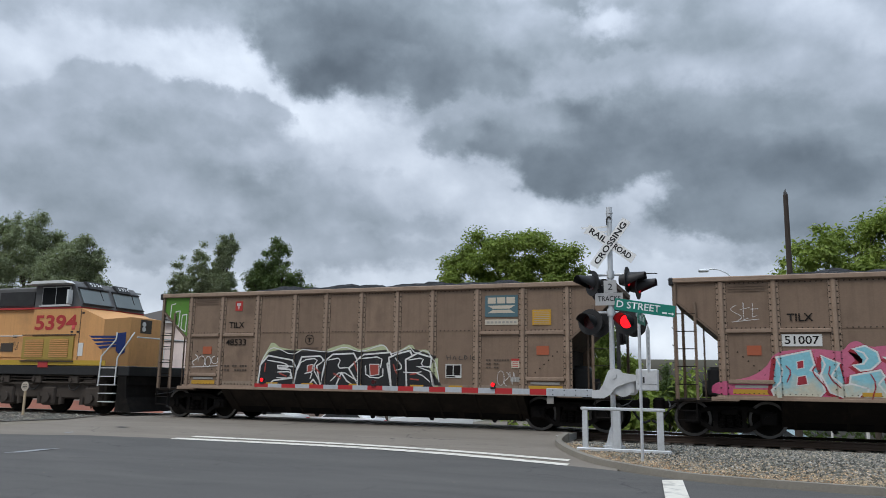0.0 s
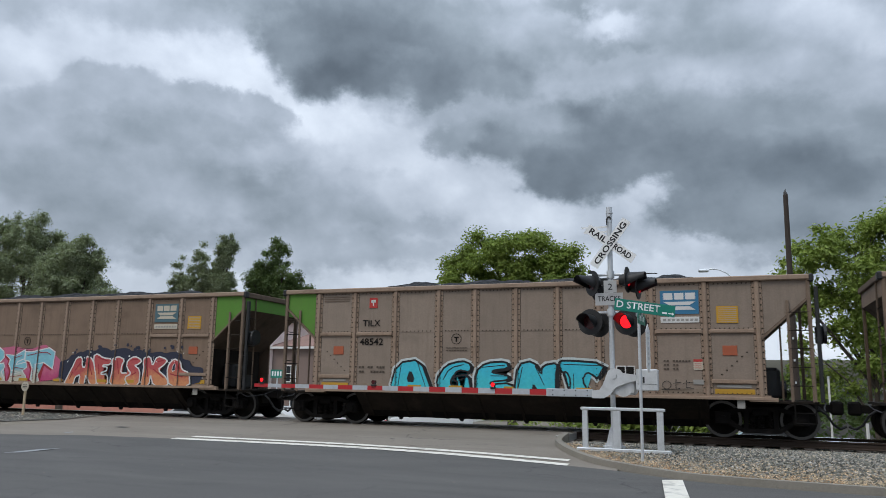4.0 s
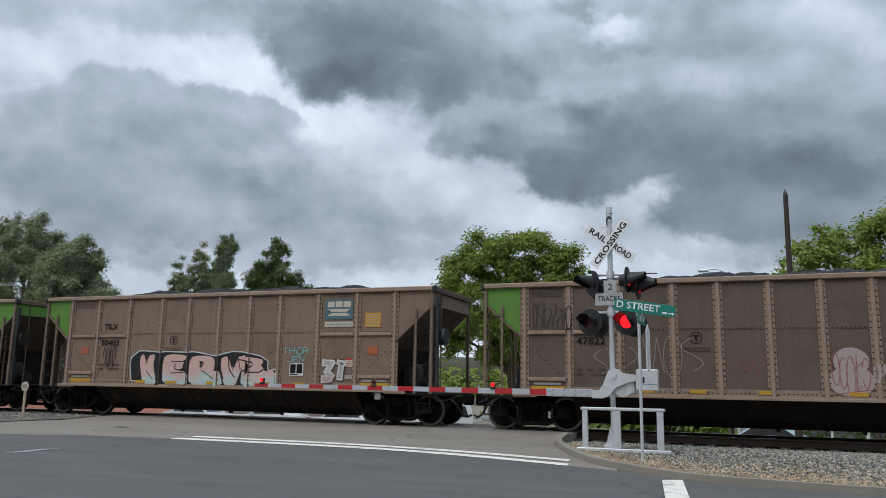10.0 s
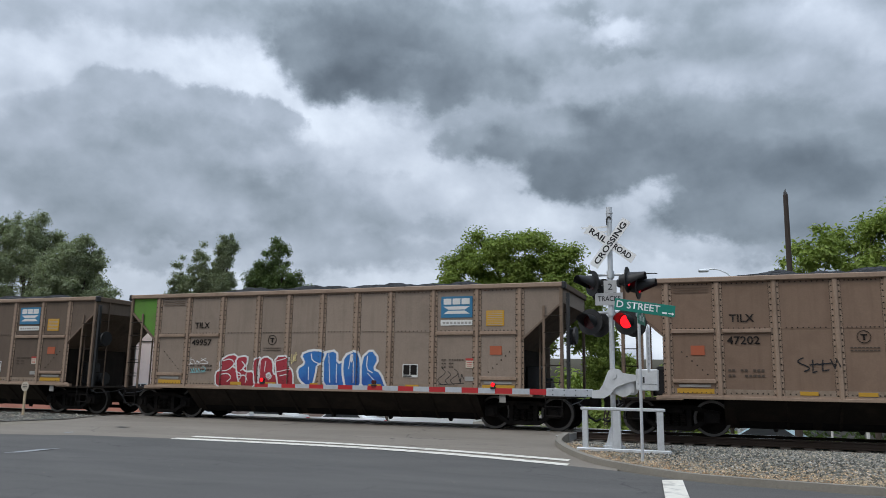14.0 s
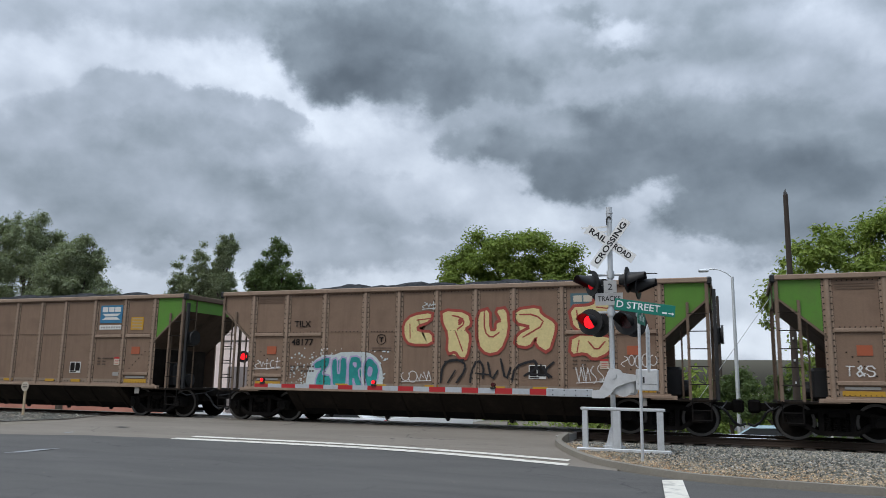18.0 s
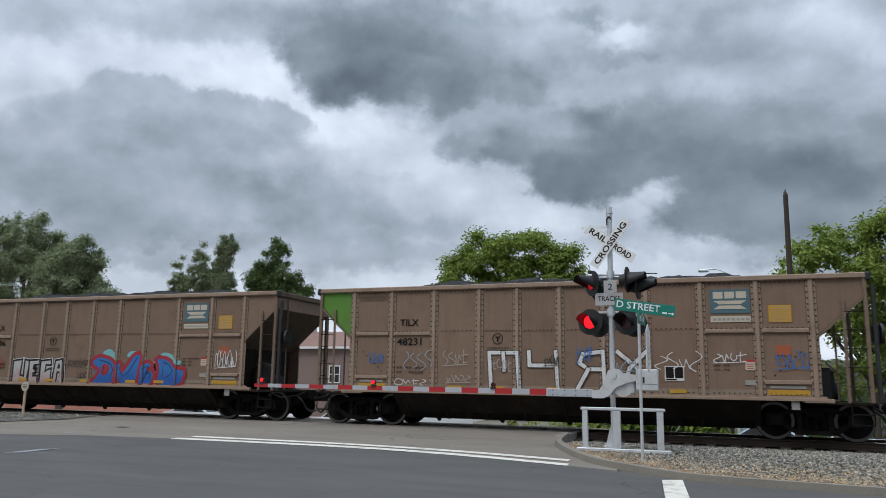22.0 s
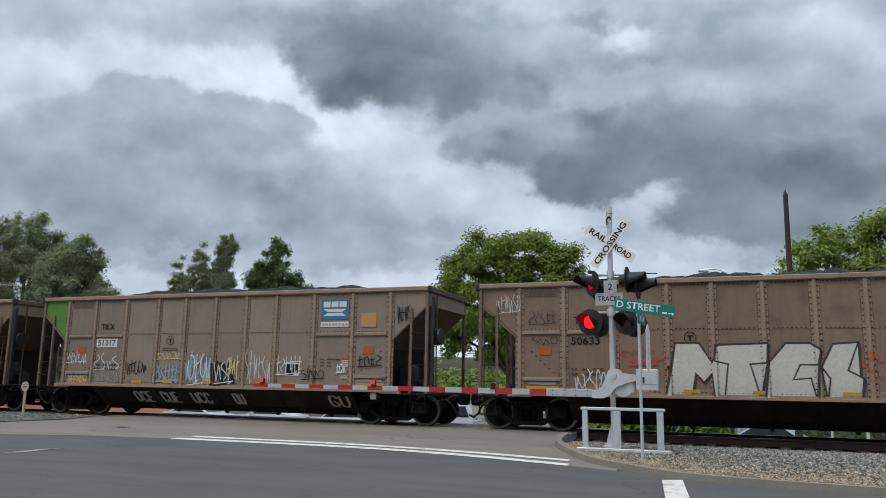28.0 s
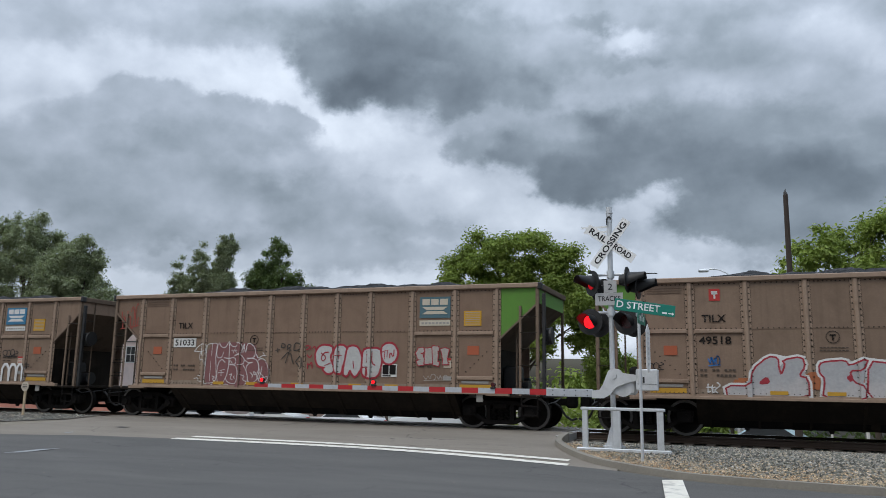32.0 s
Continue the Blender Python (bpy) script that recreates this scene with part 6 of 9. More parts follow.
piece(0, [(3.77, 9.82, 0.99, 2.43, "00 1l 2s 3z 5t 7s 9t dq fu ix ks mu px qp ss ux vr xt ym zn ye z0")], 'lime', '', '', 0.0, (0, 0), '', 0, 1, '')
piece(0, [(3.87, 9.85, 0.99, 2.16, "00 1n 2w 4y 7s 9x dt fx jy lw py qt sx uz yt xj z6")], 'ink', '', 'soot', 0.02, (0, 0), '', 0, 0, '')
piece(0, [(3.85, 5.14, 0.99, 1.97, "00 2p 9z xu zo ip jl vk xc f9 70"), (5.11, 6.14, 0.99, 1.96, "00 4m 9y uz zv qp w0 nb f0|gp mq lj gi"), (6.04, 7.38, 0.99, 2.04, "00 5t ay sz vt ol z0 n9 ih c0"), (7.27, 8.39, 0.99, 2.07, "10 0s 6x wz zs tp y0 f0|co lo lf de"), (8.27, 9, 0.99, 2.12, "50 0t hx vz zt rp u0"), (8.8, 9.69, 0.99, 2.05, "20 0t ez vv un dn ui z0")], 'ink', 'white', 0.035, '', (0, 0), '', 0, 0, 'brick')
strokes(0, [(4.15, 5.04, 1.3, 1.84, "0z rt vk fk|fc zd y0 e1"), (5.22, 6, 1.24, 1.91, "0f 7w xz ok z0|cb oe l3"), (6.27, 7.25, 1.24, 1.93, "0v gz bj ok|40 gg z1"), (7.35, 8.08, 1.34, 1.97, "0v yz vg|8k 92 z0 zg"), (8.47, 9.57, 1.25, 1.93, "0z 8k 0g|8e od z0"), (8.88, 9.56, 1.5, 1.94, "0t pz jh zc|70 l3")], 'white', 0.035)
strokes(0, [(3.88, 5.37, 1.6, 2.24, "00 2d 7v dz rl zv"), (5.37, 7.55, 2.09, 2.26, "0h c1 g1 nz u1 zb"), (7.55, 8.89, 2.02, 2.31, "0f 7r fz j0 sb zt"), (8.89, 9.83, 1.25, 2.26, "0z 8r jw tm xa z0")], 'white', 0.028)
strokes(0, [(4.08, 4.87, 1.36, 1.76, "0b 1z|n8 z0"), (5.84, 6.73, 1.32, 1.62, "0z 7h|ph z0"), (7.14, 7.92, 1.52, 1.82, "0z 50|pf zh"), (8.41, 9.21, 1.31, 1.75, "0z 6d|n2 z0|nc we")], 'brick', 0.055)
strokes(0, [(10.03, 10.9, 1.87, 2.01, "0z 20|0e 5l|5z 50|80 az c0|hw f3 k3|mz m0 qi mz|tz t0|yw ue z0")], 'soot', 0.02)
ob = part("graffiti_stroke", ribbon(ribbon(ribbon(B(), [(0.32, 3.05), (0.34, 3.62), (0.5, 3.66)], 0.03), [(0.52, 2.98), (0.54, 3.4), (0.7, 3.42), (0.68, 2.92), (0.52, 2.98)], 0.03), [(0.78, 2.84), (0.8, 3.28), (0.98, 3.3), (0.96, 2.74), (0.78, 2.84)], 0.03), SPRAY["white"], CARS[0][1], "thin pale sprayed outline on the green sheet")
ob.location.y, ob["kind"] = -HALF + 0.05, "stuff"
tag(0, 1.32, 2.34, 1.61, 2.00, 'white', 7, 0.02, 3)
tag(0, 11.54, 12.05, 1.20, 1.61, 'white', 5, 0.012, 5)
piece(1, [(0.87, 7.27, 0.99, 2.37, "00 09 3b 5d 7j 8s bu eu gs hy iz jv lw nx qu sv uy vy wu yn zk z0")], 'pink', '', '', 0.0, (0, 0), '', 0, 2, '')
piece(1, [(2.24, 3.38, 0.99, 2.13, "4u rz tp ql wh z6 u0 j0 20 06 6c 8l|ir ms mn im|ig nh ob ha"), (3.33, 4.22, 0.99, 2.01, "1z ft 8j hb we z8 r0 m0 76 0k 4s"), (3.93, 4.76, 0.99, 1.68, "1s rz us oj z0 y0 e0 ge 0k"), (4.02, 4.57, 1.68, 2.24, "1v hz wq zd n2 90 07 e9 kh fq"), (4.66, 5.7, 0.99, 2.15, "0u ft uz uq kn hj xm zh sd z7 y0 i0 82 e9 qb be 6k 8p"), (5.59, 6.95, 0.99, 2.22, "0v 8v sz zv yf nl ej fa j3 e0 94 af 6m 0n")], 'cyan', 'white', 0.03, 'crimson', (-0.07, -0.05), '', 0, 0, 'crimson')
piece(1, [(7.22, 13.26, 0.99, 2.25, "00 0l 2n 3s 4s 5v 6u 7x 9v az cy dv fy hy iv kx mt pv qt sv ut uo wn wi zh zb y0")], 'navy', '', '', 0.0, (0, 0), '', 0, 2, '')
dots(1, 7.5, 12.4, 1.95, 2.32, 'navy', 30, 0.06, 311)
piece(1, [(7.52, 8.93, 0.99, 1.94, "00 39 9p bw hy il ml nz tv ya z0 s0 oe n0 g0 hd b9 a0"), (8.71, 9.53, 0.99, 2.02, "0w 7z iu zt wn jn ik rk qg ge hb sc v0 b0 7c"), (9.5, 10.25, 0.99, 1.93, "3v dz qv lp ke yf z0 00 7j"), (10.12, 10.79, 0.99, 1.94, "4u jz zu sq io wj w0 90 09 fe 3m"), (10.8, 11.9, 0.99, 1.95, "2v az em jz wv uq kj y9 z0 h0 cf b0 00 5k"), (11.85, 12.77, 0.99, 1.87, "0i 2s az jv ll xh z0 50|9s ds cl 7j")], 'coral', 'white', 0.035, 'ink', (0.06, -0.04), '', 0, 1, 'navy')
strokes(1, [(2.57, 3.41, 1.28, 1.78, "0z 5p 07|rz np z0"), (3.47, 4.47, 1.02, 1.78, "2z 0o 9b|vr zg v0"), (5, 5.58, 1.2, 1.96, "2u rz|9g zd|00 v3"), (5.7, 6.79, 1.11, 2.1, "0u rz zv|aj b0")], 'crimson', 0.028)
strokes(1, [(7.74, 8.72, 1.17, 1.74, "8i gz|sz z9|00 4e"), (8.91, 9.86, 1.35, 1.91, "0z gr|2k 40|vv z1"), (10.32, 11.07, 1.28, 1.85, "0x fz|43 d9|wx z0"), (11.28, 12.48, 1.26, 1.82, "3v cz|0h d0|k8 z2|qx vi")], 'crimson', 0.05)
dots(1, 7.38, 12.47, 1.75, 2.12, 'white', 22, 0.03, 304)
tag(1, 1.41, 2.03, 2.84, 3.37, 'white', 6, 0.012, 6)
piece(2, [(3.61, 4.87, 0.99, 1.87, "00 6v pz y5 z0 m0 k4 e4 c0|eb ho lb"), (5.05, 6.04, 0.99, 1.84, "30 0e 9u qz zv yn mq ef e7 m7 mc he ih wk z0 y0"), (6.2, 7.23, 0.99, 1.83, "00 0n 9x tz vs gq fm uk vf ed d9 yb z0"), (7.3, 8.48, 0.99, 1.85, "00 3v fz mj nu zx xm x0 k0 fc e0"), (8.52, 9.73, 0.99, 1.87, "0w 3z zw th rk lo hf n0 80 9f 6o 2n")], 'sky', 'ink', 0.035, 'ink', (0.08, -0.03), 'foam', 0.05, 1, 'ink')
strokes(2, [(3.83, 4.73, 1.02, 1.78, "4w 00|oz z1"), (5.22, 5.96, 1.29, 1.75, "02 9r tz|l0 zb"), (6.37, 8.11, 1.01, 1.74, "0w dz|5l el|k0 nx|uy za"), (8.64, 9.65, 1.03, 1.77, "0z zy|9o 90")], 'ink', 0.03)
tag(2, 9.75, 10.55, 1.07, 1.78, 'ink', 9, 0.02, 7)
tag(2, 11.13, 11.90, 1.16, 1.44, 'ink', 6, 0.015, 8)
piece(3, [(3.74, 4.91, 0.99, 2.08, "2y tz tm zl za q9 q7 00 18 89 5r 2s|cr lr mg cf"), (5.17, 6.01, 0.99, 2.13, "0y lz lu ht gg ne pg zg z0 20 7e 7t 1u"), (6.32, 7.19, 0.99, 2.13, "1y zz zt wr tf xd y0 00 1c 5f 6r 1t|ep kp lc dc"), (7.44, 8.33, 0.99, 2.11, "0z uz vq zp yi rh wd v0 20 2d 8f gh 6j 5r 0t|fr mr mo el"), (8.54, 9.46, 0.99, 2.17, "0y wz wo zm yg qf wd w0 30 4d 9f hg 6h 5r 0s|eq lq kk dl")], 'azure', 'white', 0.035, 'ink', (-0.11, 0.04), '', 0, 0, 'ink')
tag(3, 11.26, 11.95, 1.88, 2.28, 'ink', 6, 0.025, 9)
piece(4, [(3.87, 9.54, 0.99, 2.12, "0q 2y 3z 7x 9y ex gy lt mv qz xs xf zi z0 10")], 'ink', '', 'foam', 0.05, (0, 0), '', 0, 1, '')
piece(4, [(4.26, 5.1, 0.99, 2.06, "0s 7z bn gw ry ok z0 90"), (5.23, 6.24, 0.99, 2.02, "0u 7z yy ws kr so rj ih zg z0 10"), (6.27, 7.61, 0.99, 1.97, "0s 4z mz ss nl ph vj z0 10|bs er bl"), (7.46, 8.46, 0.99, 2.01, "0u ay hi nw zz si l0 70"), (8.13, 9.52, 0.99, 1.97, "0z mw or di ni zk y0 10 do 1u")], 'rose', '', 0.0, '', (0, 0), '', 0, 1, 'ink')
strokes(4, [(4.52, 5.19, 1.21, 1.94, "0n 7z|3d h0|sy z0"), (5.55, 6.28, 1.22, 1.96, "0q vr|9n 8e oe|19 xb|xz z0"), (6.65, 7.63, 1.25, 1.85, "0w 8t 2j|5f l0|qz z0"), (7.77, 8.24, 1.29, 1.93, "0z 4d m0|dd sy|rz zd"), (8.15, 9.17, 1.46, 1.86, "0z no 41|b0 w1 zz")], 'ink', 0.04)
word(4, 'THOR', 9.74, 10.68, 2.02, 2.24, 'aqua', '', '', 0, 8, 0.1)
word(4, 'JEN', 9.91, 10.54, 1.77, 1.99, 'aqua', '', '', 0, 9, 0.1)
word(4, '3T', 11.10, 11.96, 1.20, 1.85, 'stone', 'white', '', 0.03, 10, 0.1)
tag(4, 2.74, 3.28, 1.55, 2.38, 'ink', 7, 0.03, 10)
tag(5, 1.39, 2.46, 2.62, 3.42, 'soot', 14, 0.03, 11)
oval(5, 8.59, 9.48, 1.49, 2.27, 'ghost', '')
oval(5, 8.46, 9.59, 1.00, 1.85, 'ghost', '')
tag(5, 8.62, 9.41, 1.11, 2.12, 'rosewood', 9, 0.02, 312)
tag(5, 9.49, 10.01, 1.44, 1.85, 'ghost', 7, 0.05, 12)
tag(5, 4.32, 5.72, 1.38, 2.63, 'pale', 6, 0.012, 13)
tag(5, 3.04, 4.14, 1.41, 2.31, 'pale', 5, 0.012, 14)
tag(5, 6.48, 7.22, 1.53, 2.07, 'rosewood', 6, 0.015, 14)
piece(6, [(3.57, 4.55, 0.99, 2.01, "20 0g 8i 7t gy qz us ln tj z0"), (4.31, 5.1, 0.99, 1.97, "0x jz jq bl ih ui z0 a0 3g"), (4.95, 5.69, 0.99, 1.95, "0u dz hl wj z0 70"), (5.15, 5.91, 0.99, 1.97, "0t cz pt og zd z0 20|ef jh ld fb"), (5.74, 6.42, 0.99, 1.97, "0y pz oo xj z0 90 3i")], 'crimson', 'white', 0.04, '', (0, 0), '', 0, 1, 'stone')
piece(6, [(6.54, 7.54, 0.99, 2.14, "0i an 4v gz wy zp nm me i0 38"), (7.43, 8.23, 0.99, 2.13, "0x jz kn yq ve z0 10"), (8.08, 8.68, 0.99, 2.14, "2u qz yq z0 80 0g|fu jv kq gp"), (8.69, 9.53, 0.99, 2.17, "0r dz nr gi qf z0 l0 10")], 'royal', 'white', 0.05, '', (0, 0), '', 0, 1, 'white')
strokes(6, [(3.8, 4.57, 1.17, 1.89, "1v ez nr bh 0g|0b bd i6 a0|og zb v3"), (4.42, 4.77, 1.15, 1.89, "cv ro 9h|0a sb z3|vz u0"), (5.21, 5.71, 1.25, 1.83, "1z 03|ey ce|g9 pc w5 m0|uy ze"), (5.77, 6.28, 1.37, 1.9, "0t qz|48 zd|b0 u3")], 'white', 0.032)
strokes(6, [(6.93, 7.33, 1.26, 2.05, "6z ap zl|0h 10"), (7.6, 7.89, 1.19, 2.05, "0z 90|xn z0"), (8.28, 8.47, 1.2, 2.02, "bz 1h|wr z0"), (8.86, 9.2, 1.2, 1.98, "3z 0i md|4d z0")], 'white', 0.032)
tag(6, 2.53, 3.27, 1.70, 1.90, 'white', 7, 0.015, 15)
tag(6, 2.61, 3.19, 1.44, 1.63, 'aqua', 6, 0.02, 16)
tag(6, 11.12, 11.88, 1.18, 1.66, 'ink', 8, 0.018, 17)
tag(6, 6.30, 6.52, 1.72, 2.12, 'straw', 4, 0.02, 18)
tag(7, 4.16, 5.08, 1.61, 2.00, 'ink', 8, 0.03, 19)
dots(8, 2.55, 5.85, 1.05, 2.12, 'foam', 170, 0.03, 81)
dots(8, 2.75, 5.7, 1.0, 2.2, 'white', 90, 0.022, 82)
piece(8, [(3.12, 5.69, 0.99, 2.11, "00 1i 4r 8w cv hz nw sz xs zg z0")], 'foam', '', '', 0.0, (0, 0), '', 0, 1, '')
piece(8, [(3.38, 4, 0.99, 1.97, "0s vz vq gg ze z0 50 7e jn 3l"), (3.98, 4.52, 0.99, 1.95, "0v dy eh kh kz zx x0 60"), (4.56, 5.1, 0.99, 1.97, "20 0y mz uq jj z0 k0 af b0|9s hs fn"), (5.08, 5.56, 0.99, 1.97, "0r cz zo va c0 0f|ao jn hf 9f")], 'teal', 'violet', 0.035, '', (0, 0), '', 0, 1, 'violet')
piece(8, [(6.3, 7.22, 2.31, 3.23, "yz wp gk he yd z0 80 18 0n aw"), (7.48, 8.37, 1.93, 3.28, "0z vx zo rl yg u0 m0 h5 73 8h 1q|ls ps lo"), (8.54, 9.45, 2.03, 3.3, "0w ez ei li lo rp ky xz zh q2 b0 17"), (9.63, 10.75, 2.07, 3.32, "0x lz nt zn zg t0 i6 jd c4 06 2e fk 0n"), (11.12, 12.25, 2.67, 3.67, "0m kn mv uz sq zp y7 m6 k0 40"), (11.13, 12.24, 1.9, 2.56, "2z xx zm w9 k0 da 06")], 'straw', 'brick', 0.06, '', (0, 0), '', 0, 1, 'brick')
strokes(8, [(6.5, 7.16, 2.48, 3.05, "bw zz|0q 10"), (7.79, 8.18, 2.11, 3.12, "0z ox zr dl|9k u0"), (8.75, 10.49, 2.47, 3.22, "0z 09 40 98|ku tu zi m1"), (11.32, 12.18, 2.73, 3.28, "0v 30 fu|lz zw|op zk"), (11.32, 12.07, 2.08, 2.42, "3z 00|ev o4 zv")], 'brick', 0.045)
strokes(8, [(7.47, 8.21, 1.24, 1.9, "00 3r hz xv zj m0|a0 lj|5v xy"), (8.35, 9.15, 1.25, 1.91, "00 1f az hn g6|7e pc|mv r3 zj"), (9.22, 10.25, 1.27, 1.92, "0z 51 an|b0 en rv zv xj ma"), (10.02, 10.71, 1.4, 1.9, "6z g5|gq s0|zv kd w2|08 o6")], 'ink', 0.065)
tag(8, 6.29, 7.19, 1.26, 1.58, 'white', 7, 0.02, 21)
tag(8, 11.30, 12.20, 1.29, 1.81, 'white', 9, 0.02, 22)
tag(8, 12.46, 13.36, 1.72, 2.06, 'white', 9, 0.02, 23)
tag(8, 1.32, 2.24, 1.57, 1.91, 'white', 9, 0.02, 24)
tag(8, 6.88, 7.31, 3.31, 3.56, 'foam', 5, 0.02, 24)
piece(9, [(3.86, 4.61, 0.99, 1.81, "0x iz gc pa pz zx u0 00"), (4.61, 5.11, 0.99, 1.8, "0y zz zt fs dm tm uh eg eb wb x0 10"), (5.15, 5.63, 0.99, 1.81, "0x xz ys hs fh ok zm z0 00"), (5.72, 6.23, 0.99, 1.83, "00 7x uz z0 p0 oh eh c0|fn it mn")], 'stone', 'ink', 0.05, '', (0, 0), 'white', 0.0, 0, 'ink')
piece(9, [(7.87, 8.47, 1.75, 2.21, "56 0q jz yk z0"), (8.88, 9.53, 1.91, 2.12, "00 8y qy z0"), (10.24, 11.18, 1.63, 2.09, "0l 6z ku qg zd w0")], 'aqua', '', '', 0.0, (0, 0), '', 0, 2, '')
piece(9, [(7.39, 8.54, 0.99, 1.95, "2u cz sv zk v0 00 bc dj 3o|ho om nf gd"), (8.43, 9.54, 0.99, 2.03, "0n 8q ad hl py zz xl t0 70"), (9.46, 10.11, 0.99, 1.78, "2s jz vt hn zl v0 00"), (10.13, 11.35, 0.99, 1.91, "0z fx ol zl v0 10 5l")], 'royal', 'crimson', 0.09, '', (0, 0), '', 0, 1, 'crimson')
strokes(9, [(7.75, 8.41, 1.24, 1.82, "0z pt zf q0|cp c5"), (8.64, 9.99, 1.22, 1.91, "0k 33 a8 jz|ph ym sc z8 w0"), (10.4, 10.85, 1.25, 1.77, "0z ps zc d0|4q 44")], 'navy', 0.03)
tag(9, 6.37, 7.27, 1.63, 1.87, 'ink', 9, 0.02, 171)
word(9, 'T&S', 1.42, 2.11, 1.53, 1.81, 'white', '', '', 0, 19, 0.1)
tag(9, 2.64, 3.41, 1.56, 1.92, 'brick', 9, 0.02, 25)
tag(9, 12.48, 13.28, 1.58, 2.11, 'white', 14, 0.02, 26)
tag(9, 6.33, 7.32, 1.56, 1.78, 'soot', 9, 0.02, 27)
tag(9, 6.83, 7.28, 1.22, 1.42, 'ink', 6, 0.02, 28)
line(10, [(5.42, 1.12), (5.36, 2.08), (6.16, 2.08), (6.22, 1.13)], 'soot', 0.15)
line(10, [(5.42, 1.12), (5.36, 2.08), (6.16, 2.08), (6.22, 1.13)], 'white', 0.1)
line(10, [(5.76, 2.08), (5.79, 1.6)], 'soot', 0.15)
line(10, [(5.76, 2.08), (5.79, 1.6)], 'white', 0.1)
line(10, [(6.48, 2.11), (6.5, 1.74), (7.24, 1.74)], 'soot', 0.15)
line(10, [(6.48, 2.11), (6.5, 1.74), (7.24, 1.74)], 'white', 0.1)
line(10, [(7.22, 2.11), (7.27, 1.14)], 'soot', 0.15)
line(10, [(7.22, 2.11), (7.27, 1.14)], 'white', 0.1)
line(10, [(8.51, 1.16), (8.47, 2.11), (7.95, 2.05), (7.85, 1.81), (8.08, 1.65), (8.49, 1.65)], 'soot', 0.15)
line(10, [(8.51, 1.16), (8.47, 2.11), (7.95, 2.05), (7.85, 1.81), (8.08, 1.65), (8.49, 1.65)], 'white', 0.1)
line(10, [(8.08, 1.65), (7.8, 1.15)], 'soot', 0.15)
line(10, [(8.08, 1.65), (7.8, 1.15)], 'white', 0.1)
line(10, [(8.84, 2.11), (9.37, 1.66), (9.53, 1.18)], 'soot', 0.15)
line(10, [(8.84, 2.11), (9.37, 1.66), (9.53, 1.18)], 'white', 0.1)
line(10, [(9.57, 2.11), (9.15, 1.69), (8.95, 1.17)], 'soot', 0.15)
line(10, [(9.57, 2.11), (9.15, 1.69), (8.95, 1.17)], 'white', 0.1)
tag(10, 1.71, 2.16, 1.78, 2.14, 'royal', 8, 0.02, 29)
tag(10, 2.77, 3.70, 1.58, 2.11, 'steel', 8, 0.02, 30)
tag(10, 2.54, 3.54, 1.15, 1.36, 'white', 8, 0.02, 31)
tag(10, 3.99, 4.75, 1.71, 2.14, 'pale', 8, 0.02, 32)
tag(10, 9.79, 10.92, 1.59, 2.11, 'white', 8, 0.02, 33)
tag(10, 11.18, 11.95, 1.83, 2.11, 'white', 8, 0.02, 34)
tag(10, 12.59, 13.35, 1.69, 2.11, 'royal', 8, 0.02, 35)
tag(10, 5.46, 6.02, 1.55, 1.94, 'pale', 8, 0.02, 36)
tag(10, 6.90, 7.29, 1.72, 2.01, 'soot', 8, 0.02, 37)
tag(10, 7.76, 8.18, 1.81, 2.28, 'royal', 8, 0.02, 38)
tag(10, 8.71, 9.47, 1.58, 1.98, 'steel', 8, 0.02, 39)
tag(10, 4.10, 4.83, 1.24, 1.48, 'pale', 8, 0.02, 40)
cloud(11, 6.47, 8.40, 1.71, 2.18, 'aqua', 9, 311)
piece(11, [(1.33, 2.3, 1.89, 3.03, "0x xz zs kg xf wa o2 30 49 gl 3o"), (2.42, 3.12, 1.92, 2.91, "0w uz ts gq gm ql qg gf i9 z9 x2 40"), (3.13, 3.82, 1.68, 2.97, "0x kz ut ql z6 m3 ef e1 10"), (3.79, 4.68, 2.11, 2.98, "0k fz zm y4 e0 17|af gj ja d8")], '', 'haze', 0.06, '', (0, 0), '', 0, 1, 'haze')
piece(11, [(3.75, 4.96, 0.99, 2.03, "00 0f 4r hz xw zk y9 o0"), (4.77, 5.31, 0.99, 2.13, "0w rz zp w0 b0"), (5.22, 6.11, 0.99, 2.07, "0r dz vt zf n0 30"), (6.07, 7.14, 0.99, 2.01, "0s az pz xq th z0 30"), (7.09, 7.98, 0.99, 1.98, "0t hz sr rg zh y0 10"), (7.84, 8.58, 0.99, 1.94, "0s dz ut z0 50"), (8.59, 9.47, 0.99, 1.87, "0u gz zs v0 60")], 'maroon', 'white', 0.04, '', (0, 0), '', 0, 1, '')
piece(11, [(5.4, 5.81, 1.48, 1.91, "0r iz yo z8 k0 48|gq to lg")], 'stone', 'ink', 0.03, '', (0, 0), '', 0, 2, 'ink')
strokes(11, [(3.89, 4.82, 1.17, 2.22, "19 3k ho ul pe ef 89 l4 z9|fz hs to|07 f9 e0"), (6.25, 7.03, 1.2, 1.9, "0v 7d 10|ez mv pf|jd zb"), (7.18, 8.39, 1.22, 1.83, "0u 36 g7|az ci|op uz zl pe o0"), (5.01, 9.39, 1.26, 1.93, "uj xl|vl v0|xh ze|0z 00|dt dj ej")], 'white', 0.034)
strokes(11, [(11.2, 11.75, 1.77, 2.2, "0c 4n 8c|bs bf|gz ig|np sf|uc z6 u0")], 'white', 0.03)
oval(11, 10.18, 10.79, 1.23, 1.82, 'white', 'ink')
oval(11, 11.14, 11.71, 1.21, 1.79, 'haze', '')
oval(11, 12.56, 13.26, 1.26, 1.83, 'stone', 'ink')
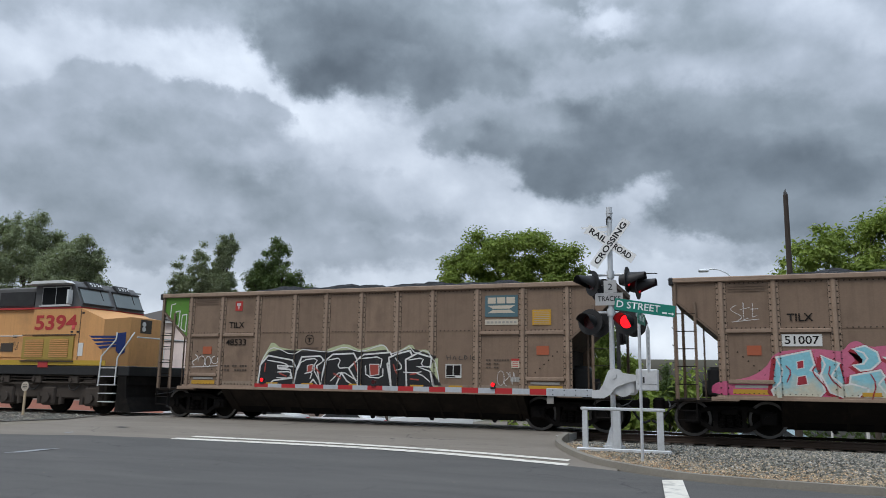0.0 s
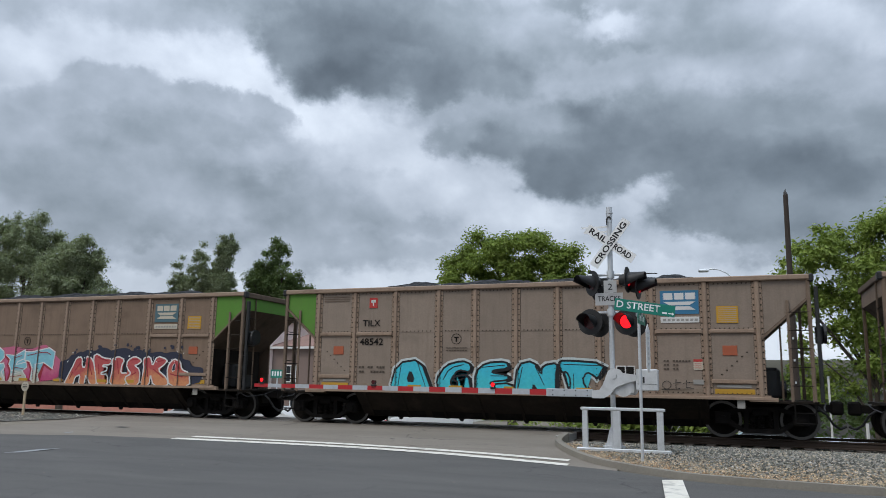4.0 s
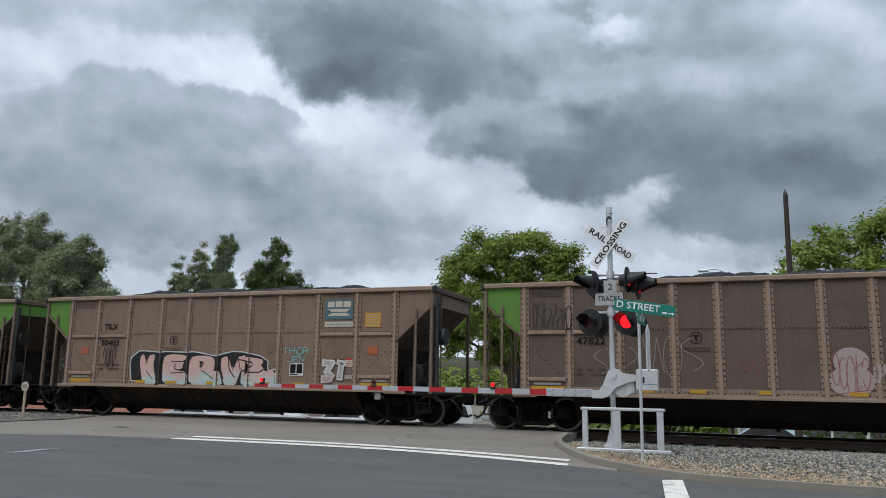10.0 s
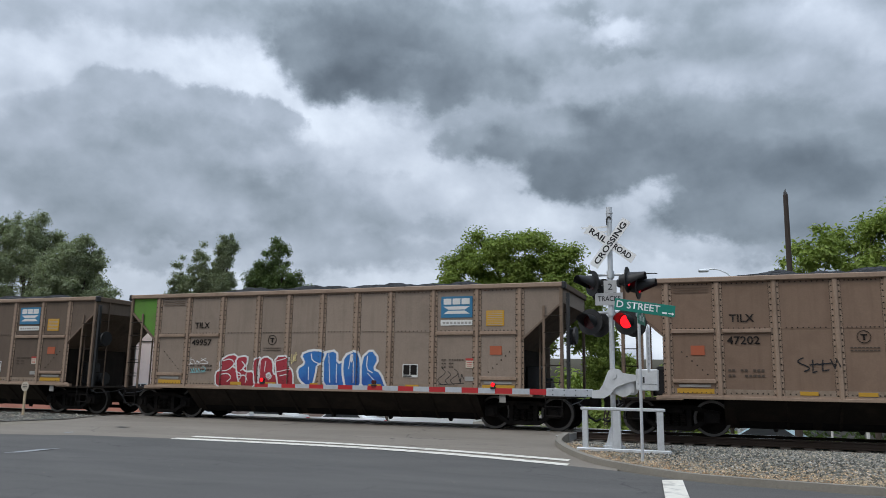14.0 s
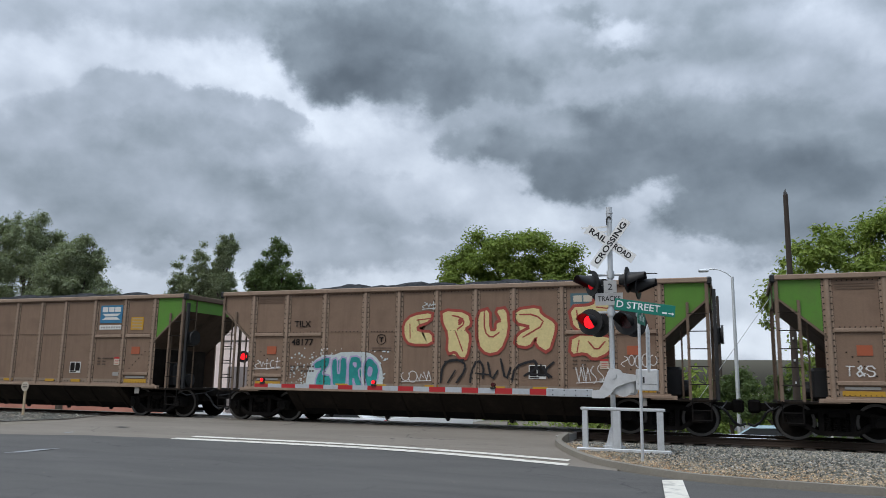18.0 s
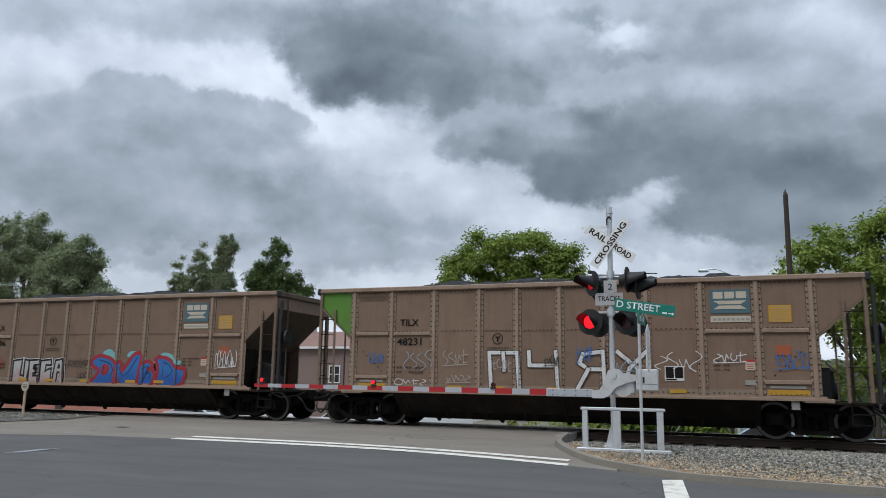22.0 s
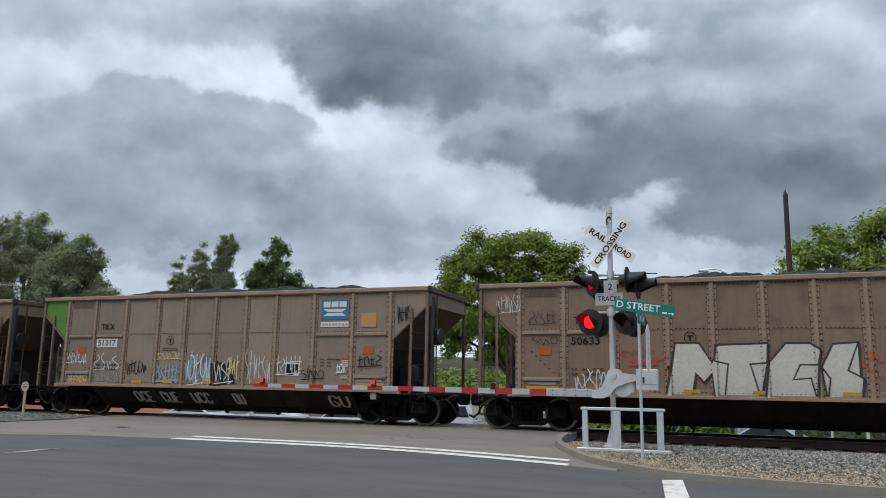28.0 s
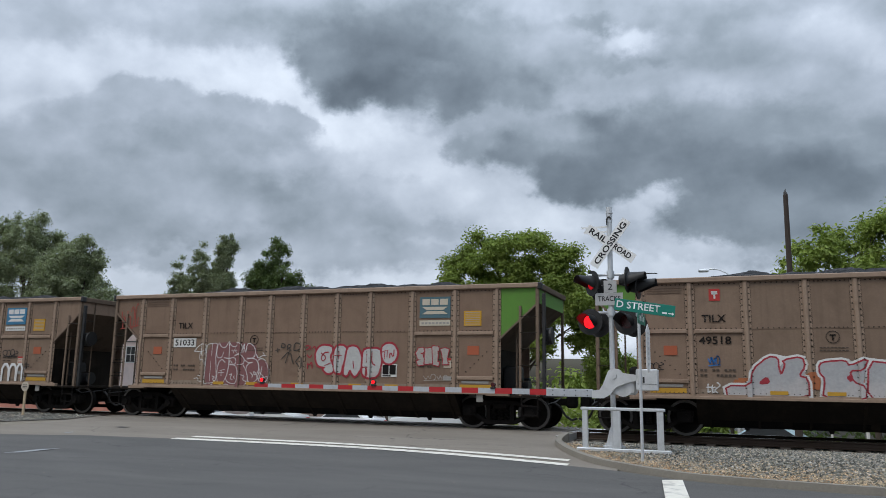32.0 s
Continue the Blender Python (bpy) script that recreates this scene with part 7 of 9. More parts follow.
tag(11, 10.29, 10.70, 1.33, 1.72, 'ink', 7, 0.02, 411)
tag(11, 11.24, 11.62, 1.31, 1.66, 'steel', 7, 0.02, 412)
tag(11, 12.68, 13.18, 1.36, 1.74, 'ink', 7, 0.02, 413)
tag(11, 2.85, 3.55, 1.12, 1.38, 'white', 7, 0.02, 41)
tag(11, 9.87, 10.20, 1.35, 1.57, 'pale', 7, 0.02, 43)
tag(12, 1.24, 2.13, 1.72, 2.14, 'white', 9, 0.02, 50)
tag(12, 1.34, 2.22, 1.04, 1.42, 'white', 9, 0.02, 51)
tag(12, 2.47, 3.54, 1.48, 2.05, 'white', 8, 0.025, 52)
tag(12, 2.59, 3.56, 1.06, 1.43, 'pale', 9, 0.02, 53)
tag(12, 3.88, 4.72, 1.37, 1.81, 'ink', 9, 0.03, 54)
tag(12, 5.12, 6.05, 1.85, 2.11, 'straw', 9, 0.02, 55)
tag(12, 5.06, 6.02, 1.13, 1.69, 'steel', 12, 0.05, 56)
tag(12, 6.31, 7.32, 1.08, 2.05, 'steel', 12, 0.07, 57)
tag(12, 6.40, 7.32, 1.04, 2.11, 'white', 8, 0.03, 58)
tag(12, 7.33, 8.18, 1.06, 1.79, 'ink', 12, 0.09, 59)
tag(12, 7.41, 8.14, 1.09, 1.93, 'white', 6, 0.03, 60)
tag(12, 7.87, 8.37, 1.24, 2.11, 'straw', 6, 0.03, 61)
tag(12, 8.55, 9.49, 1.11, 2.11, 'white', 10, 0.02, 62)
tag(12, 9.69, 10.60, 1.40, 2.01, 'white', 11, 0.025, 63)
tag(12, 10.58, 11.35, 1.27, 1.64, 'ink', 8, 0.025, 64)
tag(12, 11.76, 12.06, 1.48, 1.73, 'white', 5, 0.03, 65)
tag(12, 12.46, 13.23, 1.66, 2.01, 'ink', 8, 0.035, 66)
tag(12, 13.69, 14.15, 2.92, 3.56, 'ink', 7, 0.03, 67)
dots(13, 4.69, 5.4, 1.5, 1.98, 'rust', 40, 0.05, 701)
dots(13, 8.9, 9.8, 1.4, 2.1, 'rust', 50, 0.05, 702)
piece(13, [(4.99, 6.75, 0.99, 2.31, "00 3j 5z gz mm qy zy yf w0 n0 mg ia eg c0"), (6.17, 7.38, 0.99, 2.3, "1y zz yn nm t0 60 9m 0o"), (7.31, 8.54, 0.99, 2.3, "00 3n ez tz zv xm mm hc sd v0"), (8.56, 9.41, 0.99, 2.32, "0k by wz mi zd w0 40 7d")], 'cream', 'soot', 0.03, 'soot', (0.03, -0.03), '', 0, 0, '')
tag(13, 3.85, 4.70, 1.97, 2.18, 'brick', 8, 0.02, 70)
tag(13, 4.07, 4.78, 1.77, 1.94, 'coral', 6, 0.04, 71)
tag(13, 9.87, 10.81, 1.88, 2.22, 'brick', 10, 0.02, 72)
tag(13, 9.93, 10.72, 1.21, 1.71, 'white', 11, 0.025, 73)
tag(13, 11.20, 11.91, 1.90, 2.18, 'ink', 8, 0.03, 74)
tag(13, 2.66, 3.49, 1.07, 1.65, 'white', 10, 0.025, 76)
tag(13, 4.15, 4.67, 1.12, 1.63, 'white', 7, 0.025, 77)
tag(13, 0.50, 1.22, 3.15, 3.70, 'white', 10, 0.012, 78)
tag(13, 1.44, 2.20, 2.83, 3.19, 'soot', 9, 0.02, 79)
tag(13, 1.49, 2.25, 2.29, 2.50, 'soot', 6, 0.02, 80)
tag(13, 12.21, 12.52, 1.54, 1.72, 'soot', 5, 0.02, 81)
line(13, [(11.24, 1.07), (11.25, 1.5), (11.33, 1.64), (11.46, 1.64), (11.56, 1.5), (11.58, 1.08)], 'white', 0.09)
line(13, [(11.59, 1.08), (11.61, 1.5), (11.69, 1.64), (11.82, 1.64), (11.91, 1.51), (11.93, 1.09)], 'white', 0.09)
line(13, [(11.94, 1.09), (11.96, 1.51), (12.04, 1.65), (12.16, 1.65), (12.26, 1.51), (12.27, 1.09)], 'white', 0.09)
piece(14, [(3.81, 6.23, 0.99, 2.4, "1y dz ry rq tm zj z4 t0 70 00")], 'plum', '', '', 0.0, (0, 0), '', 0, 1, '')
piece(14, [(7.8, 8.45, 1.44, 2.3, "5w dz sy wt rm tf z8 x2 n0 e6 j8 69 1g 0p"), (8.43, 8.93, 1.45, 2.3, "1s 9z py zp wg lc j3 g0 51 09"), (8.75, 9.36, 1.35, 2.28, "7x hz rx yo zb n0 h4 d9 81 03 3i"), (9.37, 10, 1.33, 2.2, "1x bz uz zr ye s2 c0 04 0i|7b 9c a3 73"), (9.99, 10.51, 1.74, 2.35, "0t bz py zm w8 k0 62 0e")], 'stone', 'crimson', 0.045, '', (0, 0), '', 0, 1, 'crimson')
strokes(14, [(3.8, 4.27, 1.1, 2.38, "00 3t 4y zz vu um ya y1 00|iy io|hj g2"), (4.09, 4.57, 1.17, 2.36, "dz ar bn il rn tr|ma zb|h8 y8|ra q5|05 a4 22 90"), (4.28, 4.71, 1.04, 2.43, "1y bu ou uy yz yt zm zh xa q5 e0 42 08 1f 6j el oi"), (4.51, 5.03, 1.68, 2.22, "0f ed qg vb v4 n0 f3 gb n3|hu zu|sz no|qw wo"), (4.69, 5.3, 1.69, 2.4, "0z 6s fs jw ez px tq rj jg ae og vc z7 v1 l0"), (4.62, 5.08, 1.1, 1.69, "7z nz xu zg w1 i0 54 0a|ah jj ca k8|th md q9"), (5.21, 5.68, 1.87, 2.38, "1d 0o 4z 3o 9b aw ky wp ze w3 b0"), (5.12, 5.84, 1.15, 1.9, "9w gs nt|cz oz wv zl vb x5 q0 j0 e4|0b aa 64 e1"), (5.25, 5.76, 1.15, 1.76, "0v 7n cd d4 h0|8n av iz|ii qd n8|rk zg td si"), (5.78, 6.22, 1.12, 1.89, "0w 7z jy vq zg x6 l0 83 18 6i 3q|4g ed l8 r0|17 va|do ae 56|ha e1"), (5.71, 6.08, 1.88, 2.08, "0r 70 mj zf|mz ve"), (3.37, 3.84, 1.68, 2.36, "0m bv pz zv tm fm 0m|hm g7 sa v0|lx pb yo"), (3.41, 4.41, 1, 1.35, "0p 6s 6g dh|5z bx|ma t1 z0"), (4.56, 5.57, 1, 1.13, "00 0o 6p 50|q0 ry vt v0 z0")], 'white', 0.02)
strokes(14, [(7.99, 8.33, 1.69, 2.09, "sz ax 1l 79 kl 0x|e0 z7"), (8.47, 9.58, 1.59, 2.12, "4z 4j|0q 7r|jg k0|xu xc|s4 z4"), (9.68, 10.39, 1.7, 2.17, "0t 06 60|gt nx|ku ke|py oi|sg tv yg zz"), (7.45, 7.8, 1.58, 2.3, "0x bz fu 3s|hy js|ou xy zs|6l gg ol|b0 8a g5 oc q0")], 'crimson', 0.035)
strokes(14, [(6.6, 6.96, 2.13, 2.35, "0v 0e be ev 0z|l3 mu ys ve ne z0"), (6.61, 7.3, 1.73, 2.37, "mm nz xy zq un mm|07 fn m0|81 fn"), (6.39, 7.36, 1.53, 2.22, "qd yq z0 rd|0v 6w|3z 3s")], 'soot', 0.035)
tag(14, 0.28, 1.02, 2.86, 3.65, 'brick', 8, 0.03, 86)
tag(14, 11.33, 12.09, 1.30, 1.48, 'pale', 8, 0.015, 87)
word(14, 'SHEY', 11.10, 12.10, 1.70, 2.27, 'pale', 'crimson', '', 0.04, 25, 0.1)
cloud(15, 3.36, 6.52, 1.22, 1.72, 'rust', 14, 9)
piece(15, [(3.16, 5.01, 0.99, 1.99, "0a ba co jz ny nq oj qs pw xz yr vj zh z0 10|fe ii jd fc"), (5.27, 6.31, 0.99, 1.96, "0u 6w jx ls zz vp lp nf wb v0 10 4i 0m|jj nl mf"), (6.24, 6.89, 0.99, 1.89, "4z rx zp pf z0 00"), (6.94, 7.56, 0.99, 1.93, "3x zz zs fq xj w0 00"), (7.58, 8.15, 0.99, 1.93, "1x uz zo lf z0 00")], 'chalk', 'crimson', 0.03, '', (0, 0), 'white', 0.03, 1, 'crimson')
tag(15, 2.72, 3.02, 1.07, 1.34, 'white', 6, 0.03, 88)
tag(15, 1.35, 1.70, 1.63, 1.86, 'ink', 6, 0.02, 89)
tag(15, 2.79, 3.05, 1.76, 2.01, 'royal', 6, 0.03, 90)
belly_word(11, 'ZERO', 3.10, 8.61, 'soot')
for word_x0, word_x1, mark in ((4.1, 4.85, 'OCE'), (5.2, 5.9, 'CUE'), (6.4, 7.15, 'UCC'), (8.0, 8.4, 'OU'), (11.4, 12.1, 'GU')):
    belly_word(12, mark, word_x0, word_x1, 'pale', 0.6, 0.09)

# ---- locomotive ----
def locomotive():
    yellow = surface("loco_yellow", (0.64, 0.325, 0.120), 0.55, grain=20, stain=0.9, vary=0.22, dirt=(0.16, 0.095, 0.045), dirt_amt=0.35, bump=0.05, streak=0.5)
    grey = surface("loco_grey", (0.095, 0.094, 0.094), 0.6, grain=20, stain=0.9, vary=0.3, dirt=(0.05, 0.05, 0.05), dirt_amt=0.4, bump=0.05, streak=0.5)
    red = plain("loco_red", (0.42, 0.03, 0.03), 0.5)
    iron = surface("loco_truck", (0.052, 0.040, 0.032), 0.85, grain=14, stain=2, vary=0.45, dirt=(0.05, 0.04, 0.03), dirt_amt=0.5, bump=0.25)
    silver = plain("loco_rail", (0.62, 0.63, 0.62), 0.4)
    glass = plain("cab_glass", (0.008, 0.009, 0.010), 0.5, 0.0, 0.08)
    # the sky's reflection is partly put into this grey-blue base colour
    sky_tint_glass = plain("windscreen_glass", (0.13, 0.155, 0.155), 0.12, 0.0, 1.0)
    blue = plain("loco_blue", (0.022, 0.045, 0.19), 0.5)
    lo = root("locomotive", "weathered yellow diesel locomotive with grey roof and red stripe", "locomotive")
    W = 1.52
    part("frame", bx(B(), -22.3, -0.25, -W, W, 1.3, 1.62, 0.02), BLACK, lo)
    part("sill_stripe", bx(B(), -22.3, -1.3, -W - 0.01, -W + 0.02, 1.63, 1.8), surface("loco_sill", (0.46, 0.30, 0.03), 0.6), lo, "yellow safety stripe")
    # nose: tapered in plan, sloping top
    bm = B()
    pl = [(-2.55, -W), (-1.5, -W + 0.02), (-1.05, -0.75), (-1.05, 0.75), (-1.5, W - 0.02), (-2.55, W)]
    lo_v = [bm.verts.new((x, y, 1.63)) for x, y in pl]
    hi_v = [bm.verts.new((x, y, z)) for (x, y), z in zip(pl, (3.6, 3.2, 3.33, 3.33, 3.2, 3.6))]
    crest = bm.verts.new((-2.54, 0, 3.62))
    bm.faces.new(lo_v)
    for i in range(5):
        bm.faces.new((hi_v[i], hi_v[i + 1], crest))
    bm.faces.new((hi_v[5], hi_v[0], crest))
    for i in range(6):
        bm.faces.new((lo_v[i], hi_v[i], hi_v[(i + 1) % 6], lo_v[(i + 1) % 6]))
    bmesh.ops.recalc_face_normals(bm, faces=bm.faces)
    part("nose", bm, yellow, lo)
    part("cab_lower", bx(B(), -4.75, -2.551, -W, W, 1.63, 3.6), yellow, lo)
    bm = prism(B(), [(-4.75, 3.66), (-2.56, 3.66), (-2.95, 4.42), (-3.2, 4.6), (-4.75, 4.6)], -W, W)
    part("cab_upper", bm, grey, lo)
    part("red_stripe", bx(B(), -22.2, -2.6, -W - 0.012, W + 0.012, 3.60, 3.66), red, lo)
    bm = bx(B(), -4.95, -3.05, -W - 0.28, W + 0.28, 4.44, 4.5)
    part("sunshade", bm, surface("loco_roof", (0.42, 0.43, 0.43), 0.6), lo)
    # side windows and mirror
    wn = part("side_window", bx(B(), -4.42, -3.12, -W - 0.03, -W + 0.01, 3.72, 4.38, 0.01), silver, lo)
    for x0, x1 in ((-4.39, -3.79), (-3.76, -3.15)):
        part("pane", bx(B(), x0, x1, -W - 0.038, -W, 3.75, 4.35), glass, wn)
    part("window_rail", bx(B(), -4.5, -3.05, -W - 0.06, -W + 0.01, 3.68, 3.72), silver, lo)
    part("drip_hood", prism(B(), [(-4.7, 4.46), (-2.95, 4.46), (-3.15, 4.56), (-4.6, 4.56)], -W - 0.36, -W), silver, lo, "pale sheet hood over the side window")
    part("mirror", bx(B(), -3.08, -3.0, -W - 0.22, -W - 0.02, 3.75, 4.25, 0.01), silver, lo)
    # windscreens on the raked front
    for y0, y1 in ((-1.42, -0.12), (0.12, 1.42)):
        bm = prism(B(), [(-2.60, 3.78), (-2.575, 3.78), (-2.86, 4.32), (-2.885, 4.32)], y0, y1)
        ws = part("windscreen", bm, sky_tint_glass, lo)
        bm = B()
        for za, zb in ((3.74, 3.785), (4.315, 4.36)):
            xa = -2.565 - (za - 3.78) * 0.53
            bx(bm, xa - 0.03, xa + 0.02, y0 - 0.05, y1 + 0.05, za, zb)
        part("frame", bm, BLACK, ws)
        bm = B()
        bent(bm, [(-2.57, (y0 + y1) / 2, 4.3), (-2.56, (y0 + y1) / 2 + 0.2, 3.95)], 0.012)
        part("wiper", bm, BLACK, ws)
    for y0 in (-1.0, 0.35):
        nb = part("number_board", prism(B(), [(-2.95, 4.36), (-2.80, 4.36), (-3.02, 4.62), (-3.15, 4.62)], y0, y0 + 0.65), BLACK, lo)
        t = lettering("5394", -0.27, 0.27, -0.08, 0.08, 0)
        tob = part("road_number", t, LETTER_WHITE, nb)
        tob.matrix_basis = Matrix.Translation((-2.885, y0 + 0.325, 4.49)) @ Matrix.Rotation(radians(90), 4, "Z") @ Matrix.Rotation(radians(-40), 4, "X") @ Matrix.Translation((0, -0.02, 0))
    part("road_number", lettering("5394", -4.65, -2.7, 2.84, 3.38, -W - 0.012, 0.028), red, lo, "large red road number")
    # louvred doors under the cab
    d = part("battery_box", bx(B(), -5.1, -2.75, -W - 0.05, -W + 0.02, 1.82, 2.62), surface("loco_mustard", (0.36, 0.25, 0.05), 0.6), lo)
    for x0 in (-4.95, -3.8):
        for i in range(10):
            part("louvre", bx(B(), x0, x0 + 0.85, -W - 0.075, -W - 0.05, 1.92 + i * 0.062, 1.955 + i * 0.062), yellow, d)
    for z in (1.75, 2.66):
        part("door_rail", bx(B(), -5.15, -2.7, -W - 0.06, -W, z, z + 0.035), iron, lo)
    # wing badge as plain shapes on the nose
    bm = B()
    for i in range(4):
        prism(bm, [(-1.0 + 0.1 * i, 2.62 - 0.12 * i), (-0.1, 2.66 - 0.1 * i), (-0.1, 2.58 - 0.1 * i), (-0.9 + 0.1 * i, 2.55 - 0.12 * i)], 0, 0.01)
    prism(bm, [(-0.1, 2.75), (0.2, 2.8), (0.2, 2.1), (0.05, 2.0), (-0.1, 2.15)], 0, 0.01)
    bd = part("nose_badge", bm, blue, lo, "blue winged badge")
    bd.matrix_basis = Matrix.Translation((-1.28, -1.12, 0)) @ Matrix.Rotation(radians(58), 4, "Z") @ Matrix.Translation((0.1, -0.02, 0))
    bm = B()
    for z in (2.95, 3.12):
        rod(bm, (-1.06, -0.12, z), (-1.02, -0.12, z), 0.085, seg=14)
    part("headlight", bm, TRIM, lo)
    part("headlight_box", bx(B(), -1.058, -1.045, -0.28, 0.28, 2.8, 3.28), iron, lo)
    # grab irons, steps and plow
    for pts in ([(-1.05, -1.35, 2.75), (-1.05, -1.38, 2.5), (-1.45, -1.55, 1.95), (-1.5, -1.55, 0.95)], [(-0.35, -1.3, 2.75), (-0.35, -1.42, 2.6), (-0.75, -1.56, 1.9), (-0.78, -1.56, 1.0)], [(-0.3, -1.2, 2.6), (-0.3, 1.2, 2.6)]):
        bm = B()
        bent(bm, pts, 0.025, 7)
        part("handrail", bm, silver, lo)
    part("step_well", bx(B(), -1.6, -1.48, -1.5, -0.9, 0.4, 1.62), iron, lo)
    for i in range(5):
        part("step", bx(B(), -1.46, -0.8, -1.55, -1.2, 0.42 + i * 0.28, 0.45 + i * 0.28), silver, lo)
    bm = prism(B(), [(-0.75, 0.12), (-0.05, 0.12), (-0.3, 0.6), (-0.35, 1.3), (-0.7, 1.3)], -1.5, 1.5)
    part("plow", bm, TRUCK, lo)
    part("underframe", bx(B(), -22.0, -1.7, -1.0, 1.0, 0.5, 1.3), TRUCK, lo)
    part("pilot_sheet", bx(B(), -0.78, -0.3, -1.45, 1.45, 1.0, 1.62), TRUCK, lo)
    part("brake_cylinder", rod(B(), (-2.3, -1.25, 1.08), (-1.75, -1.25, 1.08), 0.14, seg=14), iron, lo)
    part("fuel_plate", bx(B(), -4.3, -3.85, -W - 0.03, -W + 0.01, 1.55, 1.75), red, lo, "small red plate")
    part("side_vent", bx(B(), -5.9, -5.45, -W + 0.09, -W + 0.13, 2.15, 2.45), iron, lo)
    part("notice_plate", bx(B(), -2.55, -2.33, -W - 0.012, -W + 0.01, 1.95, 2.4), TRIM, lo, "small white notice")
    for z, r in ((1.22, 0.035), (1.12, 0.025), (0.98, 0.03)):
        part("air_pipe", bent(B(), [(-8.3, -1.38, z), (-4.6, -1.38, z), (-4.4, -1.38, z + 0.06), (-1.9, -1.38, z + 0.06)], r, 7), iron, lo)
    for x in (-2.9, -4.6, -6.1):
        bm = bx(B(), x, x + 0.42, -1.46, -1.2, 1.0, 1.28, 0.03)
        rod(bm, (x + 0.1, -1.5, 1.14), (x + 0.1, -1.44, 1.14), 0.07, seg=10)
        part("valve_box", bm, iron, lo)
    for x in (-3.0, -4.85):
        bm = B()
        bent(bm, [(x, -1.34, 1.0), (x + 0.12, -1.4, 0.82), (x + 0.35, -1.4, 0.78), (x + 0.5, -1.36, 0.95)], 0.02, 6)
        part("brake_hose", bm, BLACK, lo)
    for x in (-2.15, -5.8):
        part("sand_pipe", bent(B(), [(x, -1.3, 1.25), (x, -1.32, 0.7), (x + 0.12, -1.2, 0.18)], 0.022, 6), iron, lo)
    for x, z in ((-2.68, 2.75), (-2.95, 2.75), (-2.5, 3.4)):
        part("marker_plate", bx(B(), x, x + 0.1, -W - 0.014, -W + 0.005, z, z + 0.06), BLACK, lo)
    part("nose_seam", bx(B(), -2.56, -2.54, -W - 0.012, -W + 0.004, 1.82, 3.58), iron, lo)
    part("coupler", bx(B(), -0.35, 0.35, -0.15, 0.15, 0.66, 0.94, 0.05), TRUCK, lo)
    # long hood
    part("hood_lower", bx(B(), -22.0, -4.76, -W + 0.12, W - 0.12, 1.63, 3.6), yellow, lo)
    part("hood_upper", bx(B(), -22.0, -4.76, -W + 0.12, W - 0.12, 3.66, 4.42, 0.05), grey, lo)
    for i in range(7):
        x = -6.6 - i * 2.1
        dr = part("hood_door", bx(B(), x, x + 1.9, -W + 0.09, -W + 0.125, 1.9, 3.5, 0.01), yellow, lo)
        part("latch", bx(B(), x + 0.85, x + 1.05, -W + 0.07, -W + 0.09, 2.6, 2.7), iron, dr)
        part("vent", bx(B(), x + 0.3, x + 0.9, -W + 0.07, -W + 0.09, 2.1, 2.4), iron, dr)
        part("grille", bx(B(), x, x + 1.7, -W + 0.09, -W + 0.125, 3.74, 4.25), BLACK, lo)
    part("fuel_tank", bx(B(), -13.5, -8.4, -1.35, 1.35, 0.35, 1.3, 0.15), iron, lo)
    for tx in (-3.9, -18.2):
        t = part("truck_frame", bx(B(), tx - 2.5, tx + 2.5, -1.28, -1.02, 0.5, 1.12, 0.05), iron, lo)
        for wx in (-1.95, 0, 1.95):
            part("wheel", rod(rod(B(), (tx + wx, -0.82, 0.53), (tx + wx, -0.69, 0.53), 0.53, seg=30), (tx + wx, -1.3, 0.53), (tx + wx, 1.3, 0.53), 0.1, seg=10), WHEEL, t, smooth=True)
            bm = bx(B(), tx + wx - 0.32, tx + wx + 0.32, -1.36, -1.02, 0.26, 0.9, 0.06)
            rod(bm, (tx + wx, -1.36, 0.53), (tx + wx, -1.44, 0.53), 0.16, seg=12)
            part("axle_box", bm, iron, t)
            for s in (-0.5, 0.5):
                part("spring", rod(B(), (tx + wx + s, -1.2, 0.3), (tx + wx + s, -1.2, 0.65), 0.1, seg=10), iron, t)
    part("walkway_rail", bent(B(), [(-22, -W, 2.65), (-5.2, -W, 2.65)], 0.02), silver, lo)
    return lo


LOCO = locomotive()

# ---- trees ----
def leaf_cloud(clumps, count, size, rng, spread=0.68):
    """Leaf quads gathered in clumps with gaps between them."""
    c = np.array(clumps, float)
    w = c[:, 3] ** 2
    idx = rng.choice(len(c), count, p=w / w.sum())
    d = rng.normal(size=(count, 3))
    d /= np.linalg.norm(d, axis=1, keepdims=True)
    r = np.minimum(np.abs(rng.normal(0, spread, (count, 1))), rng.uniform(0.7, 1.25, (count, 1)))
    p = c[idx, :3] + d * r * c[idx, 3:4] * (1, 1, 0.85)
    n = d * 0.6 + rng.normal(size=(count, 3)) * 0.6 + (0, -0.2, 0.75)
    n /= np.linalg.norm(n, axis=1, keepdims=True)
    t = np.cross(n, rng.normal(size=(count, 3)))
    t /= np.linalg.norm(t, axis=1, keepdims=True)
    b = np.cross(n, t)
    s = size * rng.uniform(0.6, 1.35, (count, 1))
    tip = n * s * 0.25
    v = np.stack([p - t * s, p - b * s * 0.5 + tip, p + t * s, p + b * s * 0.5 + tip], 1).reshape(-1, 3)
    f = np.arange(count * 4).reshape(-1, 4)
    return v, f


